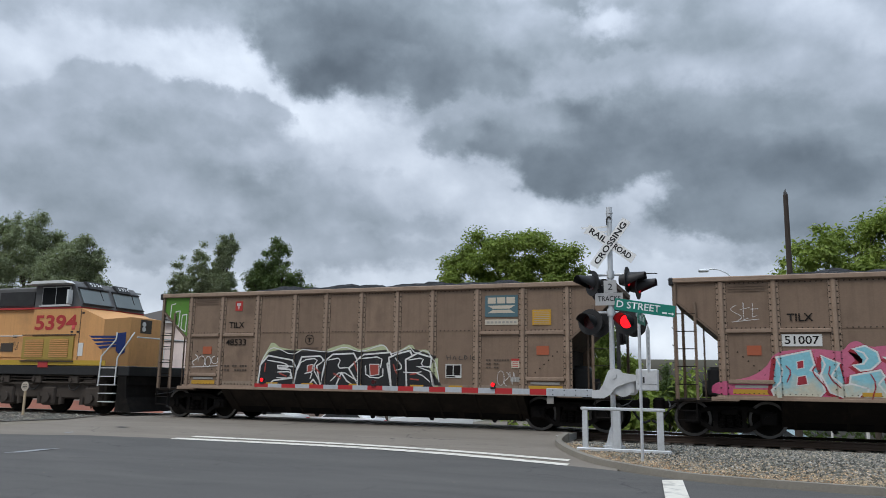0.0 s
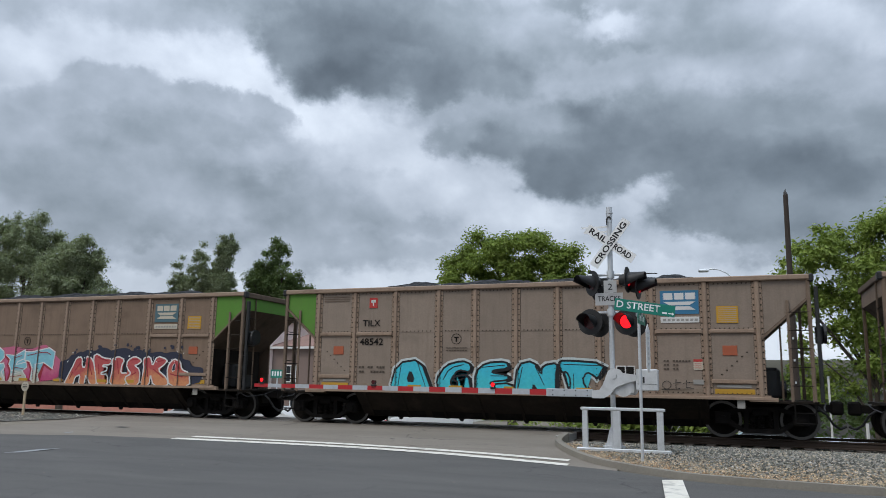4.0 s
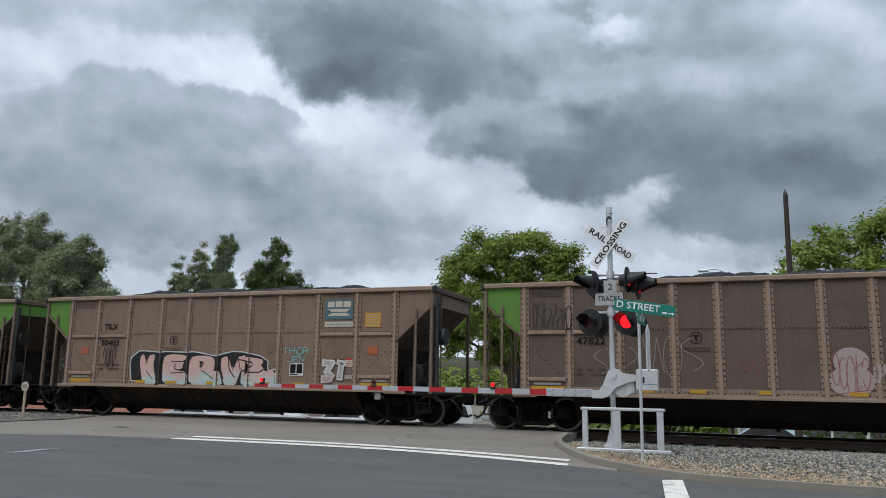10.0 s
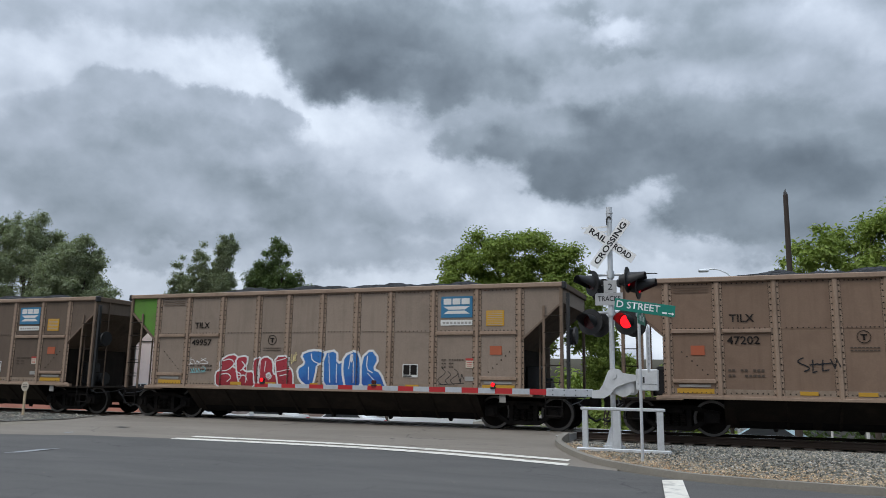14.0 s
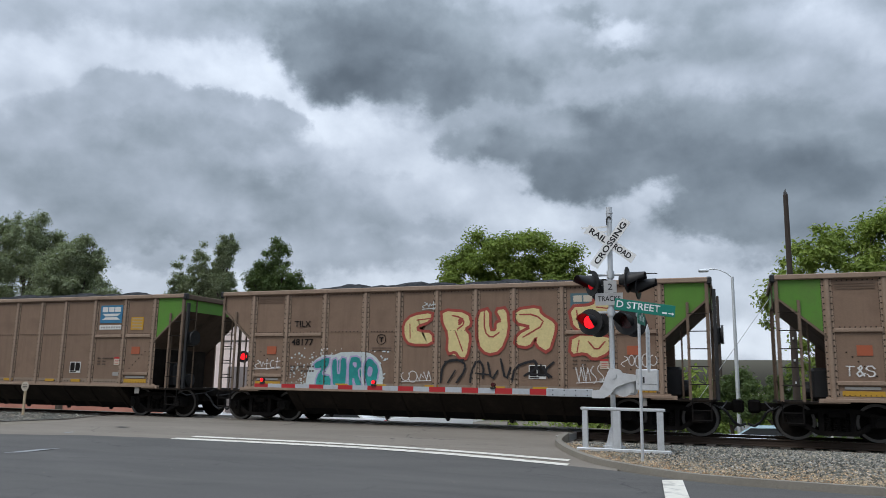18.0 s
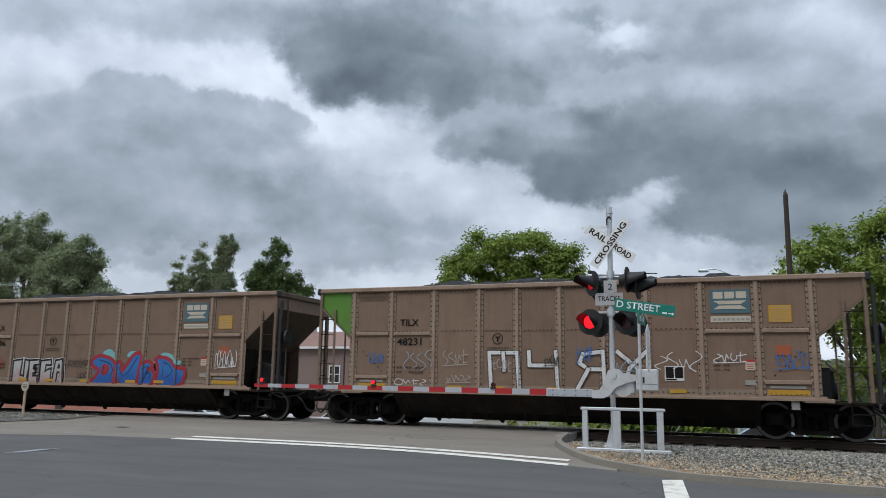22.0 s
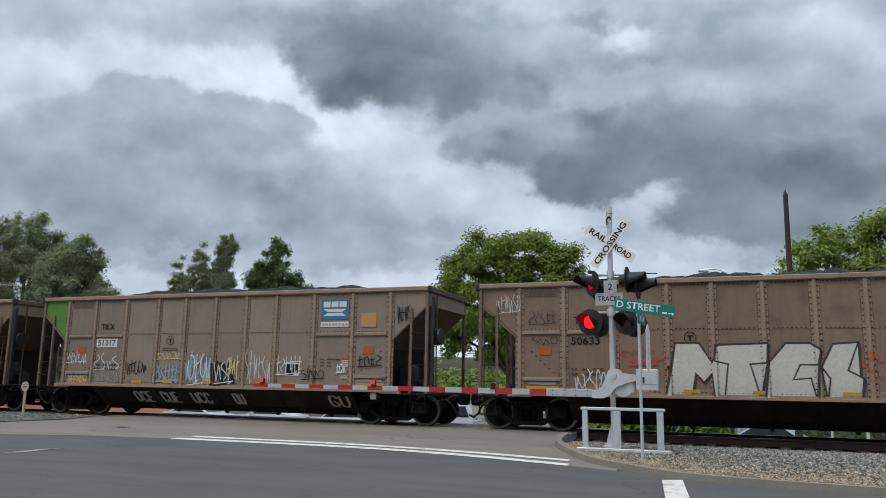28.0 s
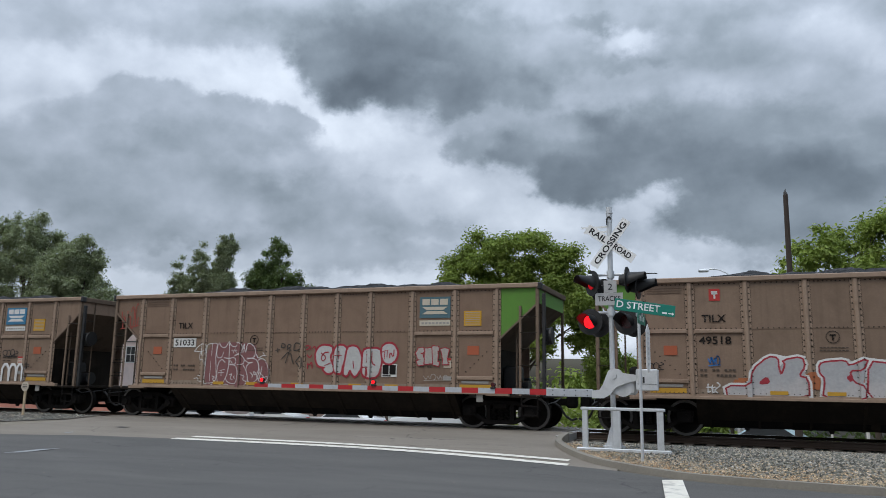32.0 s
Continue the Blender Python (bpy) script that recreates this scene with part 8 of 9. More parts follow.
def tree(name, base, trunk_h, blobs, count, size, leaf, label, seed, girth=0.28, clumps=70, parts=True, clump_r=(0.55, 1.0)):
    rng = np.random.default_rng(seed)
    rnd = random.Random(seed)
    t = root(name, label, "tree", m=pose(*base))
    cl = []
    vol = np.array([b[3] * b[4] * b[5] for b in blobs]) ** 0.7
    for i in rng.choice(len(blobs), clumps, p=vol / vol.sum()):
        x, y, z, rx, ry, rz = blobs[i]
        d = rng.normal(size=3)
        d /= np.linalg.norm(d)
        k = rng.uniform(0.12, 1.0) ** 0.6
        cl.append((x + d[0] * rx * k, y + d[1] * ry * k, z + d[2] * rz * k, rng.uniform(*clump_r)))
    v, f = leaf_cloud(cl, count, size, rng)
    me = bpy.data.meshes.new("crown")
    me.from_pydata(v.tolist(), [], f.tolist())
    me.materials.append(leaf)
    crown = new("crown", me)
    crown.parent = t
    bm = B()
    top = max(b[2] for b in blobs)
    pts = [Vector((0, 0, -0.3))]
    for i in range(1, 7):
        pts.append(Vector((rnd.uniform(-0.2, 0.2) * i * 0.4, rnd.uniform(-0.2, 0.2) * i * 0.4, top * i / 6.5)))
    for i in range(6):
        rod(bm, pts[i], pts[i + 1], girth * (1 - i / 7), girth * (1 - (i + 1) / 7), 9)
    part("trunk", bm, BARK, t)
    for j in range(12):
        c = cl[rnd.randrange(len(cl))]
        a = pts[min(5, max(1, int((c[2] * 0.55) / top * 6.5)))]
        e = Vector(c[:3])
        mid = (a + e) / 2 + Vector((rnd.uniform(-0.3, 0.3), rnd.uniform(-0.3, 0.3), rnd.uniform(0, 0.5)))
        bm = B()
        rod(bm, a, mid, girth * 0.4, girth * 0.25, 7)
        rod(bm, mid, e, girth * 0.25, girth * 0.07, 6)
        for q in range(3):
            rod(bm, mid.lerp(e, 0.3 + 0.2 * q), e + Vector((rnd.uniform(-0.4, 0.4), rnd.uniform(-0.4, 0.4), rnd.uniform(-0.3, 0.2))), girth * 0.12, girth * 0.04, 5)
        part("limb", bm, BARK, t)
    return t


GZ = -1.35
tree("street_tree", (-12.6, 45, GZ), 3, [(0, 0, 7.0, 4.1, 3.4, 3.2), (-1.5, 0, 10.3, 1.9, 1.8, 2.1), (1.1, 0, 10.7, 1.6, 1.8, 1.9), (2.9, 0, 9.5, 1.5, 1.6, 1.8), (-3.4, 0, 9.3, 1.25, 1.4, 1.9), (4.0, 0, 7.2, 1.2, 2, 2.2), (-3.7, 0, 6.65, 1.3, 2, 2.6)], 125000, 0.11, LEAF_MID, "leafy green street tree behind the tracks", 1, 0.3, 300, clump_r=(0.45, 0.85))
tree("broad_tree", (-58.5, 50, GZ), 5, [(0, 0, 10.55, 5.6, 5, 5.5), (-1, 0, 15.05, 3.6, 3, 2.6), (4, 0, 10.55, 3, 3, 4)], 95000, 0.11, LEAF_GREY, "broad grey-green tree behind the railway", 2, 0.45, 380, clump_r=(0.5, 1.0))
tree("broad_tree", (-51.2, 48, GZ), 4, [(0, 0, 8.55, 3.3, 3, 4.8), (0.2, 0, 12.6, 2.3, 2, 2.0), (2.5, 0, 8.4, 1.7, 2, 2.6)], 70000, 0.11, LEAF_GREY, "grey-green tree with loose outer twigs", 3, 0.35, 280, clump_r=(0.4, 0.85))
tree("tall_tree", (-50.2, 62, GZ), 6, [(-1.6, 0, 11.2, 1.2, 1.2, 4.3), (0.9, 0, 11.9, 1.2, 1.2, 4.6), (-0.3, 0, 9.6, 2.5, 1.6, 4.0)], 56000, 0.10, LEAF_GREY, "tall loose grey-green tree far behind the train", 4, 0.3, 330, clump_r=(0.3, 0.62))
tree("tall_tree", (-47.0, 62, GZ), 6, [(0.2, 0, 11.8, 1.2, 1.2, 4.8), (0.6, 0, 15.6, 0.8, 0.8, 1.9), (-1.2, 0, 10.8, 1.0, 1, 4.0), (0.9, 0, 9.8, 1.2, 1.5, 3.8)], 52000, 0.10, LEAF_GREY, "tall narrow tree far behind the train", 5, 0.3, 300, clump_r=(0.3, 0.62))
tree("dark_tree", (-40.9, 62, GZ), 5, [(0.2, 0, 10.65, 2.3, 2, 4.2), (0.1, 0, 14.6, 1.4, 1.2, 1.7), (2.4, 0, 11.0, 1.5, 2, 2.4), (-1.4, 0, 12.4, 1.2, 2, 2.0)], 56000, 0.105, LEAF_DARK, "dark green round tree far behind the train", 6, 0.35, 300, clump_r=(0.35, 0.75))
tree("roadside_tree", (5.4, 37, GZ), 4, [(0, 0, 7.65, 3.0, 2.6, 2.9), (1.2, 0, 9.55, 2.3, 2, 1.4), (-2.4, 0, 7.35, 1.4, 1.6, 1.9), (-1.2, 0, 9.05, 1.2, 1.6, 1.2), (3.6, 0, 8.05, 2.4, 2, 2.9), (0.5, 0, 4.25, 2.2, 2, 1.6), (2.8, 0, 3.6, 2.5, 2, 2.3), (-3.5, 0, 5.9, 0.9, 1, 1.5), (-2.6, 0, 3.6, 1.1, 1, 1.9)], 46000, 0.11, LEAF_MID, "open leafy roadside tree beyond the tracks", 7, 0.14, 220, clump_r=(0.4, 0.8))
tree("roadside_tree", (11.5, 40, GZ), 4, [(0, 0, 7.55, 3.4, 3, 4.0), (-1, 0, 9.25, 2.0, 2, 1.6)], 16000, 0.13, LEAF_MID, "dense leafy roadside tree beyond the tracks", 8, 0.26, 120)
tree("shrub_tree", (-0.4, 50, GZ), 1, [(0, 0, 2.1, 1.5, 1.3, 1.5), (0.5, 0, 3.3, 0.8, 0.8, 0.9)], 11000, 0.10, LEAF_DARK, "low bushy tree behind the lamp post", 9, 0.12, 70, clump_r=(0.3, 0.6))
tree("shrub_tree", (1.9, 47.5, GZ), 1.2, [(0, 0, 2.6, 1.5, 1.2, 1.5), (1.5, 0.2, 2.3, 1.2, 1.1, 1.3), (-1.2, 0.1, 2.0, 1.0, 1.0, 1.2)], 11000, 0.10, LEAF_DARK, "low bushy tree in front of a grey shed", 19, 0.12, 60, clump_r=(0.3, 0.6))
tree("garden_tree", (-7.3, 46, GZ), 2, [(0, 0, 4.7, 1.4, 1.4, 2.4), (1.0, 0, 3.2, 1.2, 1.2, 1.8), (-0.7, 0, 6.1, 0.9, 1, 1.1)], 26000, 0.10, LEAF_MID, "leafy garden tree beside the street", 33, 0.14, 120, clump_r=(0.35, 0.7))
tree("garden_tree", (-25.4, 55, GZ), 2, [(0, 0, 4.6, 1.5, 1.5, 2.2), (0.3, 0, 6.3, 1.0, 1, 1.2), (-0.9, 0, 3.6, 1.0, 1, 1.4), (1.0, 0, 3.4, 1.1, 1, 1.5)], 16000, 0.09, LEAF_DARK, "dark garden tree beside the brown house", 31, 0.12, 70, clump_r=(0.35, 0.75))
tree("conifer", (-4.4, 55, GZ), 1, [(0, 0, 3.9, 0.35, 0.4, 1.0), (0, 0, 2.9, 0.6, 0.6, 1.0), (0, 0, 1.6, 0.9, 0.9, 1.3)], 10000, 0.08, LEAF_DARK, "slim dark conifer in the distance", 10, 0.1, 70, clump_r=(0.25, 0.45))


def woods(name, spans, leaf, label, size, seed):
    rng = np.random.default_rng(seed)
    cl = []
    for x0, x1, y, z0, z1, n in spans:
        for i in range(n):
            x = rng.uniform(x0, x1)
            h = z0 + (z1 - z0) * (0.45 + 0.55 * abs(math.sin(x * 0.21 + y)) * rng.uniform(0.6, 1.0))
            cl.append((x, y + rng.uniform(-4, 4), rng.uniform(z0, h), rng.uniform(1.2, 2.4)))
    v, f = leaf_cloud(cl, len(cl) * 60, size, rng)
    me = bpy.data.meshes.new(name)
    me.from_pydata(v.tolist(), [], f.tolist())
    me.materials.append(leaf)
    return tagged(new(name, me), label, "woods", kind="stuff")


woods("far_woods", [(-190, 60, 150, -1.4, 1.6, 260), (-260, 160, 190, -1.4, 2.6, 220)], LEAF_GREY, "far belt of hazy green trees along the horizon", 0.5, 21)
woods("hedge", [(-33, -14, 66, 0, 3.2, 60), (-12, -0.6, 58, -1.2, 2.6, 120), (-2, 16, 72, -1.3, 1.2, 110)], LEAF_MID, "row of garden hedges behind the street", 0.28, 22)
woods("roadside_thicket", [(5, 24, 47, -1, 7.5, 110), (2.5, 24, 44, -1.3, 1.4, 50)], LEAF_DARK, "dark thicket behind the roadside trees", 0.2, 24)
woods("verge_weeds", [(-9, -4.5, 31.6, -0.6, 0.1, 14)], LEAF_MID, "low green weeds by the far rail", 0.1, 23)

# ---- far side: street, houses, cars ----
sheet("pavement_far", [-90, -60, -40, -19.6], lambda x: 33.6, lambda x: 70.0, 0.03, CONCRETE, "pale concrete yard beyond the railway", "pavement", 14)
sheet("pavement_far", [-4.1, 5, 20, 60], lambda x: 33.6, lambda x: 70.0, 0.03, ASPHALT_FAR, "pale asphalt lot beyond the railway", "pavement", 14)

WALL_PINK = surface("pink_stucco", (0.20, 0.145, 0.125), 0.9, grain=20, stain=0.8, vary=0.2, dirt_amt=0.2, bump=0.2)
WALL_PALE = surface("pale_stucco", (0.80, 0.67, 0.63), 0.9, grain=20, stain=0.8, vary=0.2, dirt_amt=0.2, bump=0.2)
WALL_STONE = surface("lower_stucco", (0.22, 0.19, 0.185), 0.9, grain=16, stain=0.9, vary=0.3, dirt_amt=0.3, bump=0.25)
ROOF_RED = surface("red_shingle", (0.25, 0.155, 0.13), 0.95, grain=14, stain=1, vary=0.4, dirt_amt=0.3, bump=0.4)
WALL_BRICK = surface("red_siding", (0.44, 0.19, 0.14), 0.9, grain=16, stain=0.9, vary=0.3, dirt_amt=0.3, bump=0.25)
WALL_GREY = surface("grey_siding", (0.20, 0.20, 0.20), 0.9, grain=16, stain=0.9, vary=0.3, dirt_amt=0.3, bump=0.25)
ROOF = surface("roof_shingle", (0.10, 0.09, 0.085), 0.95, grain=14, stain=1, vary=0.4, dirt_amt=0.3, bump=0.4)
ROOF_PALE = surface("roof_pale", (0.26, 0.26, 0.255), 0.8, grain=14, stain=1, vary=0.25, dirt_amt=0.3, bump=0.2)
GLASS_DARK = plain("window_glass", (0.03, 0.035, 0.04), 0.12)


def house(name, x0, x1, y0, y1, z1, wall, roof, rise, label, windows, flat=False, door=None):
    h = root(name, label, "house", m=pose((x0 + x1) / 2, y0, GZ))
    w, d, z = (x1 - x0) / 2, y1 - y0, z1 - GZ
    part("wall", bx(B(), -w, w, 0, d, -0.2, z), wall, h)
    if flat:
        part("roof", bx(B(), -w - 0.15, w + 0.15, -0.15, d + 0.15, z, z + 0.28), roof, h)
    else:
        bm = prism(B(), [(-w - 0.4, z), (w + 0.4, z), (w - d * 0.35, z + rise), (-w + d * 0.35, z + rise)], -0.4, d + 0.4)
        for v in bm.verts:
            if v.co.z > z + 0.01:
                v.co.y = d / 2 + (0.15 if v.co.y > d / 2 else -0.15)
        part("roof", bm, roof, h)
        part("eave", bx(B(), -w - 0.42, w + 0.42, -0.43, -0.35, z - 0.16, z + 0.03), TRIM, h)
    for wx, wz, ww, wh in windows:
        f = B()
        ring = [[f.verts.new((wx + sx * (ww / 2 + e), y, wz + sz * (wh / 2 + e))) for sx, sz in ((-1, -1), (1, -1), (1, 1), (-1, 1))] for e, y in ((0.09, 0.0), (0.09, -0.07), (0.0, -0.07), (0.0, 0.0))]
        for p, q in zip(ring, ring[1:]):
            for i in range(4):
                f.faces.new((p[i], p[(i + 1) % 4], q[(i + 1) % 4], q[i]))
        fr = part("window", f, TRIM, h)
        part("glazing_bar", bx(B(), wx - ww / 2, wx + ww / 2, -0.06, -0.031, wz - 0.03, wz + 0.03), TRIM, fr)
        part("glazing_bar", bx(B(), wx - 0.025, wx + 0.025, -0.058, -0.031, wz - wh / 2, wz + wh / 2), TRIM, fr)
        part("pane", bx(B(), wx - ww / 2, wx + ww / 2, -0.03, 0.0, wz - wh / 2, wz + wh / 2), GLASS_DARK, fr)
    if door:
        part("door", bx(B(), door - 0.45, door + 0.45, -0.05, 0.0, 0.05, 2.1), TRIM, h)
    return h


sh = house("stucco_house", -56.0, -38.3, 58, 66, 6.9, WALL_PALE, ROOF, 1.6, "pale pink stucco house over a grey lower storey", [(-6.5, 5.2, 1, 1.4), (-3.2, 5.2, 1, 1.4), (-5.0, 1.8, 1.2, 1.3), (-1.5, 1.8, 1.2, 1.3)], False, 2.5)
part("lower_wall", bx(B(), 4.6, 8.87, -0.04, -0.001, -0.2, 4.15), WALL_STONE, sh, "grey brown lower wall")
part("string_course", bx(B(), -8.9, 8.9, -0.07, -0.001, 6.35, 6.47), ROOF, sh)
house("brown_house", -38.28, -29.6, 58.5, 65.5, 4.55, WALL_PINK, ROOF_RED, 1.55, "dull pink house with a reddish shingle roof", [(-2.4, 3.6, 0.9, 1.3), (1.9, 3.6, 0.9, 1.3), (-1.8, 1.4, 1, 1.2)], False, 0)
house("grey_shed", 2.4, 9.5, 50, 56, 1.5, WALL_GREY, ROOF_PALE, 0.8, "low grey shed with a dull roof", [], True)
lw = root("low_wall", "low red brick wall beyond the railway", "wall", m=pose(-52, 48, GZ))
lw["kind"] = "structure"
part("wall", bx(B(), -12.4, 12.4, 0, 0.25, -0.1, 1.1), WALL_BRICK, lw)
part("coping", bx(B(), -12.45, 12.45, -0.03, 0.28, 1.102, 1.18), surface("coping", (0.36, 0.22, 0.19), 0.9), lw)


def parked_car(x, y, turn, color, label, van=False):
    paint = plain("car_paint_" + label.split()[0], color, 0.22)
    c = root("parked_car", label, "car", "parked cars", pose(x, y, GZ + 0.03, 0, 0, turn))
    if van:
        prof = [(-2.3, 0.35), (2.3, 0.35), (2.35, 0.8), (2.2, 1.0), (1.2, 1.1), (0.5, 1.75), (-2.2, 1.8), (-2.35, 1.0)]
    else:
        prof = [(-2.2, 0.32), (2.2, 0.32), (2.25, 0.62), (2.1, 0.82), (1.15, 0.92), (0.45, 1.38), (-0.85, 1.42), (-1.6, 0.98), (-2.15, 0.92), (-2.25, 0.6)]
    bm = prism(B(), prof, -0.86, 0.86)
    bmesh.ops.bevel(bm, geom=list(bm.edges), offset=0.06, segments=2, affect="EDGES", profile=0.6)
    part("body", bm, paint, c, smooth=True)
    win = [(1.0, 0.95), (0.42, 1.32), (-0.8, 1.36), (-1.4, 0.98)] if not van else [(1.1, 1.12), (0.5, 1.65), (-1.9, 1.7), (-2.1, 1.1)]
    for s in (-1, 1):
        part("side_window", prism(B(), win, s * 0.858, s * 0.872), GLASS_DARK, c)
    bm = prism(B(), [(win[0][0] + 0.1, win[0][1] + 0.02), (win[1][0] + 0.08, win[1][1] + 0.02), (win[1][0] + 0.05, win[1][1] + 0.02), (win[0][0] + 0.05, win[0][1] + 0.02)], -0.7, 0.7)
    part("windscreen", bm, GLASS_DARK, c)
    for wx in (-1.35, 1.35):
        for s in (-1, 1):
            w = part("wheel", rod(B(), (wx, s * 0.72, 0.32), (wx, s * 0.9, 0.32), 0.32, seg=20), BLACK, c)
            part("rim", rod(B(), (wx, s * 0.9, 0.32), (wx, s * 0.91, 0.32), 0.2, seg=14), GALV, w)
    for s in (-1, 1):
        part("headlight", bx(B(), 2.2, 2.29, s * 0.6 - 0.16, s * 0.6 + 0.16, 0.58, 0.72, 0.02), TRIM, c)
        part("tail_light", bx(B(), -2.29, -2.2, s * 0.62 - 0.14, s * 0.62 + 0.14, 0.62, 0.8, 0.02), ARM_RED, c)
    return c


parked_car(-21.1, 40.0, 180, (0.74, 0.75, 0.77), "white parked sedan below the railway")
parked_car(-16.2, 41.0, 200, (0.66, 0.67, 0.68), "pale parked van below the railway", True)
parked_car(-31.6, 40.5, 0, (0.50, 0.51, 0.52), "silver parked sedan below the railway")
parked_car(-26.6, 40.8, 178, (0.56, 0.56, 0.55), "light grey parked sedan below the railway")
parked_car(0.95, 35.2, 172, (0.42, 0.58, 0.66), "light blue parked sedan below the far track")

for x in (4.0, 4.9, 5.8, 6.7, 7.6, 8.5):
    bm = rod(B(), (x, 29.6, -0.2), (x, 29.6, 0.5), 0.05, seg=10)
    thing("bollard", bm, TRIM, "slim white bollard beyond the far track", "bollard", "white bollards")
bl = root("marker_pole", "white slatted marker pole beside the far track", "marker pole", m=pose(2.9, 29.4, 0.2))
part("pole", bx(B(), -0.032, 0.032, -0.025, 0.025, -0.45, 1.75), TRIM, bl)
part("tip", bx(B(), -0.034, 0.034, -0.027, 0.027, 1.752, 1.85), GALV, bl)


def far_signal():
    """The same kind of signal, facing over the tracks from the other side."""
    s = root("far_crossing_signal", "silver crossing signal with two red lamps beyond the far track", "crossing signal", m=pose(-20.93, 30.5, -0.25))
    part("mast", rod(B(), (0, 0, -0.3), (0, 0, 5.3), 0.07, seg=14), GALV, s, smooth=True)
    part("gate_drive", bx(B(), -0.2, 0.2, -0.25, 0.25, 1.45, 2.25, 0.05), CAST, s, "pale metal gate drive box")
    part("mast_base", rod(B(), (0, 0, -0.3), (0, 0, 0.5), 0.22, 0.09, 4), GALV, s)
    for deg in (-45, 45):
        b = part("crossbuck_blade", bx(B(), -0.63, 0.63, -0.004, 0.004, -0.11, 0.11), SIGN_WHITE, s, "white blade")
        b.matrix_basis = pose(0, -0.1 - 0.006 * (deg > 0), 4.55, 0, deg, 0)
    part("crossarm", rod(B(), (-0.6, 0.02, 3.15), (0.6, 0.02, 3.15), 0.03, seg=8), GALV, s)
    out = []
    for x in (-0.56, 0.56):
        h = part("lamp_head", rod(rod(B(), (0, -0.02, 0), (0, 0, 0), 0.27, seg=24), (0, 0, 0), (0, 0.18, 0), 0.16, 0.11, 16), BLACK, s, "black round signal lamp with hood", True)
        h.matrix_basis = pose(x, -0.1, 2.92, 0, 0, 18 if x > 0 else 40)
        bm = B()
        n = 16
        ring = [[bm.verts.new((0.16 * math.sin(a), yy, 0.16 * math.cos(a))) for a in [(-0.5 + i / n) * cut for i in range(n + 1)]] for yy, cut in ((-0.02, 4.6), (-0.28, 2.6))]
        for i in range(n):
            bm.faces.new((ring[0][i], ring[0][i + 1], ring[1][i + 1], ring[1][i]))
        part("hood", bm, BLACK, h)
        me = mesh_of("lens", rod(B(), (0, -0.006, 0), (0, 0.006, 0), 0.15, seg=20), LAMP_LIT)
        me.materials.append(LAMP_DARK)
        for f in me.polygons:
            f.material_index = 0 if f.normal.y < -0.9 else 1
        d = new("flasher_disc", me)
        d.parent, d.location = h, (0, -0.03, 0)
        d["label"] = "red flashing lens"
        out.append(d)
    return out


FAR_LENSES = far_signal()
tg = root("guide_sign", "small green road sign with white marks on a post", "road sign", m=pose(-29.0, 45, GZ))
part("post", rod(B(), (0, 0, -0.1), (0, 0, 3.7), 0.04, seg=8), GALV, tg)
gp = part("sign_plate", bx(B(), -0.5, 0.5, -0.06, -0.045, 3.15, 3.7), SIGN_GREEN, tg)
bm = B()
for i in range(4):
    bx(bm, -0.4 + i * 0.21, -0.28 + i * 0.21, -0.066, -0.061, 3.27, 3.58)
part("printed_text", bm, LETTER_WHITE, gp)["kind"] = "stuff"

LAMP_X = 0.0


def lamp_post():
    p = root("street_lamp", "grey steel street lamp with a curved arm", "street lamp", m=pose(LAMP_X, 48, GZ))
    part("post", rod(B(), (0, 0, -0.1), (0, 0, 9.45), 0.13, 0.08, 12), GALV, p, smooth=True)
    bm = B()
    bent(bm, [(0, 0, 9.4), (-0.3, 0, 9.68), (-0.7, 0, 9.9), (-1.1, 0, 9.96), (-1.35, 0, 9.93)], 0.04, 8)
    part("arm", bm, GALV, p)
    bm = bx(B(), -1.9, -1.3, -0.15, 0.15, 9.78, 9.97, 0.06)
    part("lamp_head", bm, GALV, p)
    part("base", rod(B(), (0, 0, -0.05), (0, 0, 0.25), 0.2, 0.16, 12), GALV, p)


lamp_post()
wp = root("service_pole", "slim wooden pole with a small lamp bracket", "pole", m=pose(-1.08, 58, GZ))
part("pole", rod(B(), (0, 0, -0.2), (0, 0, 9.45), 0.13, 0.1, 10), POLE_WOOD, wp)
bm = B()
bent(bm, [(0, 0, 8.2), (-0.35, 0, 8.72), (-0.5, 0, 8.82)], 0.03)
bx(bm, -0.9, -0.45, -0.08, 0.08, 8.77, 8.88, 0.02)
part("lamp_bracket", bm, GALV, wp)
up = root("utility_pole", "dark weathered wooden utility pole beyond the far track", "utility pole", m=pose(1.98, 31, -0.41))
bm = B()
rod(bm, (0.0, 0, -0.6), (0.05, 0, 9.27), 0.14, 0.085, 14)
part("pole", bm, POLE_WOOD, up, smooth=True)
bm = B()
rod(bm, (0.03, 0, 6.4), (-4.3, 0.4, 0.3), 0.011, seg=5)
part("guy_wire", bm, GALV, up)
bm = B()
for i in range(9):
    a = 0.7 * i
    rod(bm, (0.05 + 0.07 * math.cos(a), 0.07 * math.sin(a), 9.05 - 0.08 * (i % 3)), (0.05 + 0.06 * math.cos(a), 0.06 * math.sin(a), 9.33 + 0.05 * (i % 4)), 0.028, 0.008, 5)
part("split_top", bm, POLE_WOOD, up, "ragged splintered pole top")["kind"] = "stuff"
for z in (1.4, 2.2, 3.0, 3.8):
    part("pole_step", bx(B(), -0.03, 0.03, -0.2, -0.12, z, z + 0.08), GALV, up)

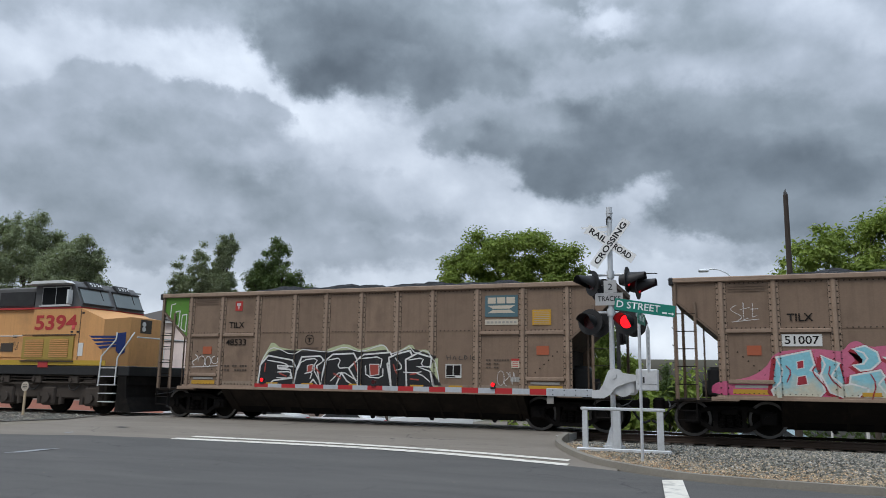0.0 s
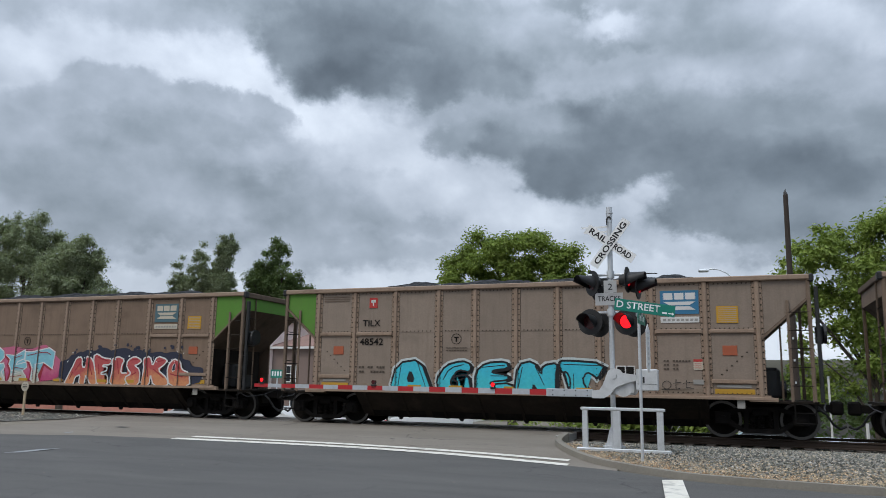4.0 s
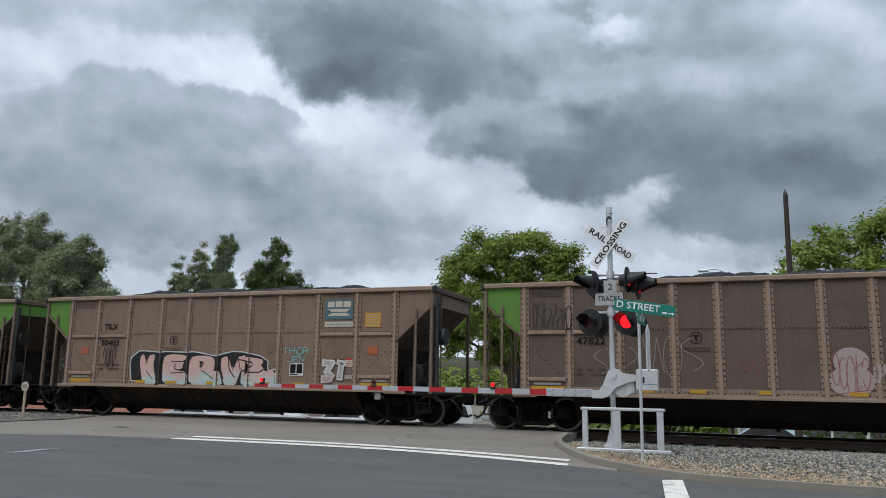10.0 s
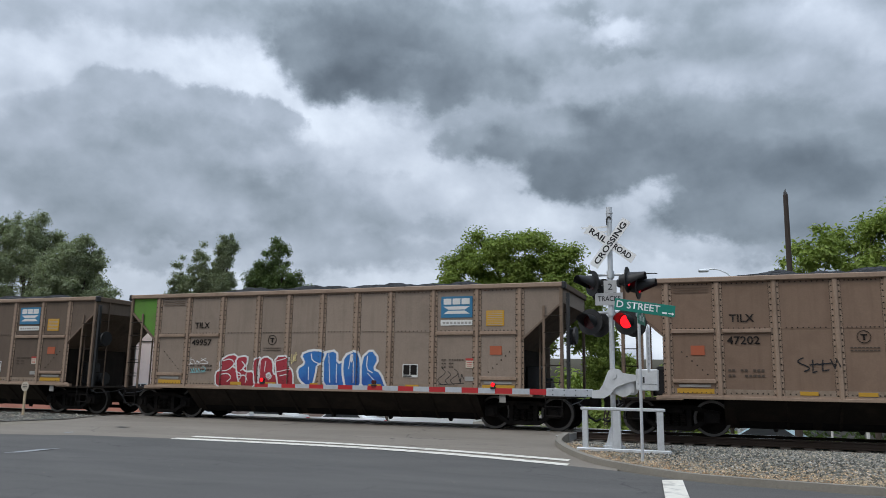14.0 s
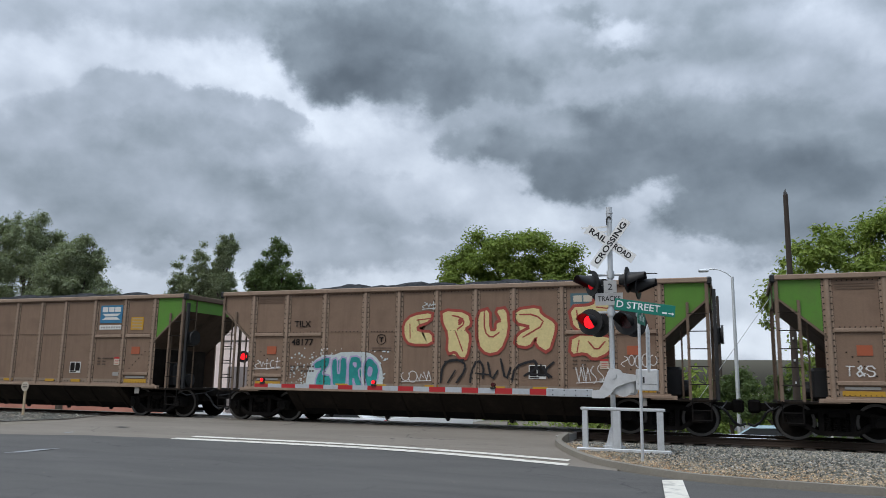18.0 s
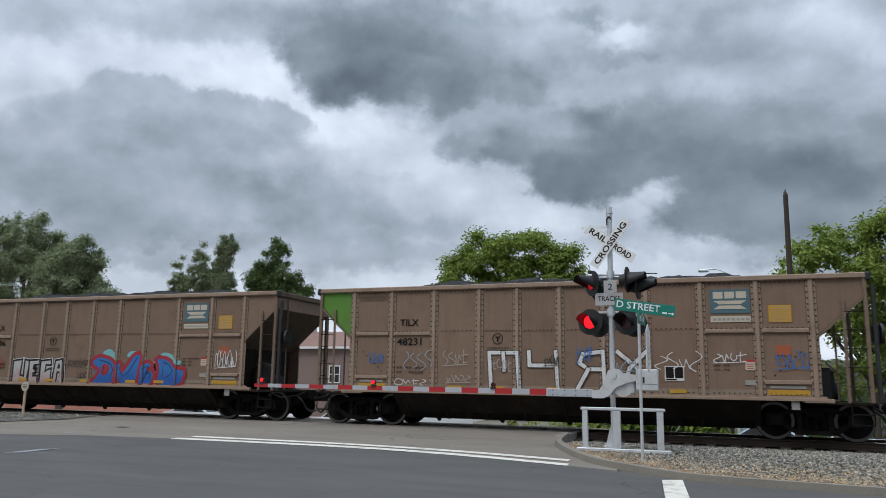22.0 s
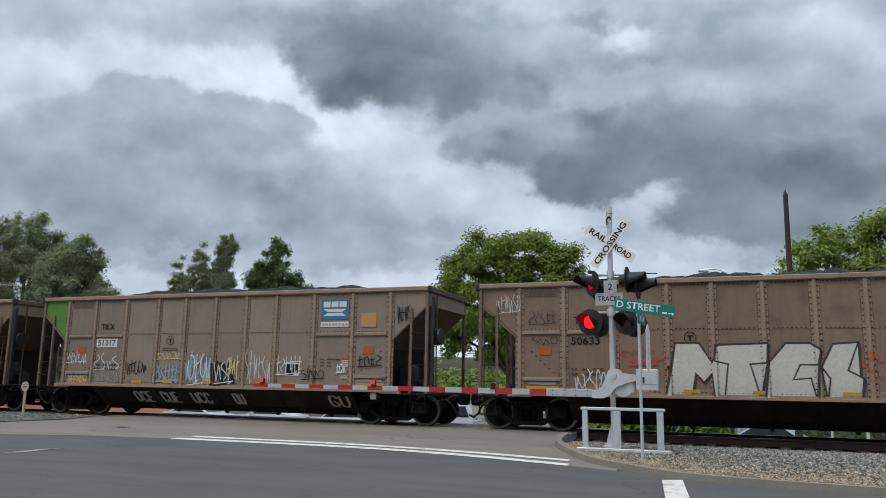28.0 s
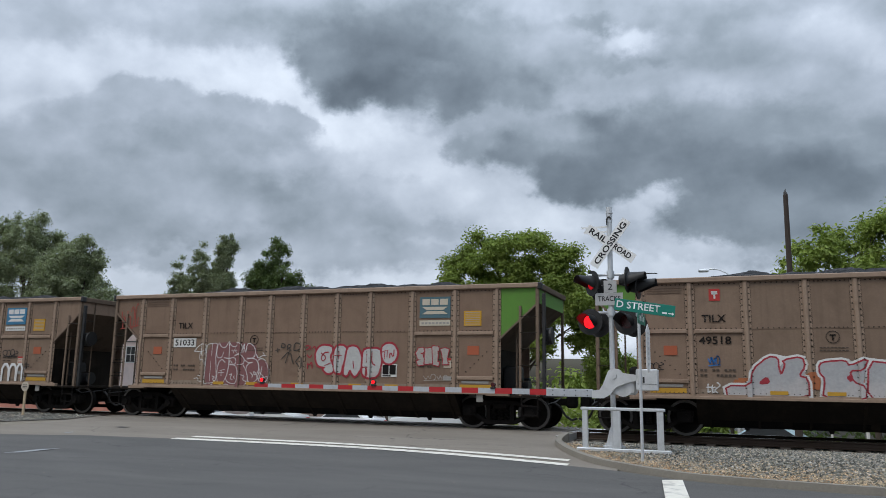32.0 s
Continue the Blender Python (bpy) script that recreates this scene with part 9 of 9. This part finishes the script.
# ---- what moves ----
def train_x(t):
    """Where the leading hopper's front end stands at t seconds."""
    slack = np.interp(t, (0, 2, 6, 9, 13, 14.5, 16.5, 19, 23, 25.5, 28, 30, 32), (-0.03, -0.01, 0.03, 0.1, -0.08, -0.085, -0.06, -0.01, 0.02, 0.065, 0.03, 0.16, -0.05))
    return -17.616 - 6.87058 * t - 0.0129894 * t * t + 0.000143133 * t ** 3 + float(slack)


def motions():
    for k, car in CARS:
        walk(car, [(t, pose(train_x(t) + k * PITCH, TRACK_Y, RAIL_Z)) for t in range(0, 33, 2)])
    # wheels turn while their car is near the crossing
    for k, w, x in WHEELS:
        rows = [(0, pose(x, 0, 0.457))]
        f = 0
        while f <= 960:
            t = f / 30
            here = train_x(t) + k * PITCH
            if -48 < here < 14 and f > 0 and t < 32:
                rows.append((t, pose(x, 0, 0.457, 0, math.degrees(-(train_x(0) - train_x(t)) / 0.457) % 360, 0)))
            f += 2
        last = rows[-1][1]
        rows.append((32, last))
        walk(w, rows)
    # flashing lenses: each turns its lit or its dark face to the front
    for side, group in ((0, RIGHT_LENSES + ARM_LENSES[2:] + FAR_LENSES[1:]), (1, LEFT_LENSES + ARM_LENSES[1:2] + FAR_LENSES[:1])):
        for d in group:
            home = d.location.copy()

            def face(deg):
                return pose(*home, 0, 0, deg)
            rows = [(0, face(0 if side == 0 else 180))]
            state = side == 0
            t = 1.0 - 1.2545 / 2
            lit_right = True
            n = 0
            while t < 31.9:
                lit_right = not lit_right
                on = lit_right == (side == 0)
                a0, a1 = (0, 180) if state else (180, 360)
                if on != state:
                    rows += [(t - 0.0667, face(a0)), (t - 0.0334, face(a0 + 60)), (t, face(a0 + 120)), (t + 0.0334, face(a1))]
                    state = on
                t += 1.2545 / 2
            rows.append((32, rows[-1][1]))
            walk(d, rows)
    walk(LOCO, [(t, pose(train_x(t) - 1.0, TRACK_Y, RAIL_Z)) for t in range(0, 33, 2)])
    way = Vector((0.276, 0.961, 0))
    walk(deck, [(t, Matrix.Translation(way * (-11.9 + 23.85 * t / 32) + Vector((0, 0, 1.56 + DECK)))) for t in (0, 16, 32)])


motions()
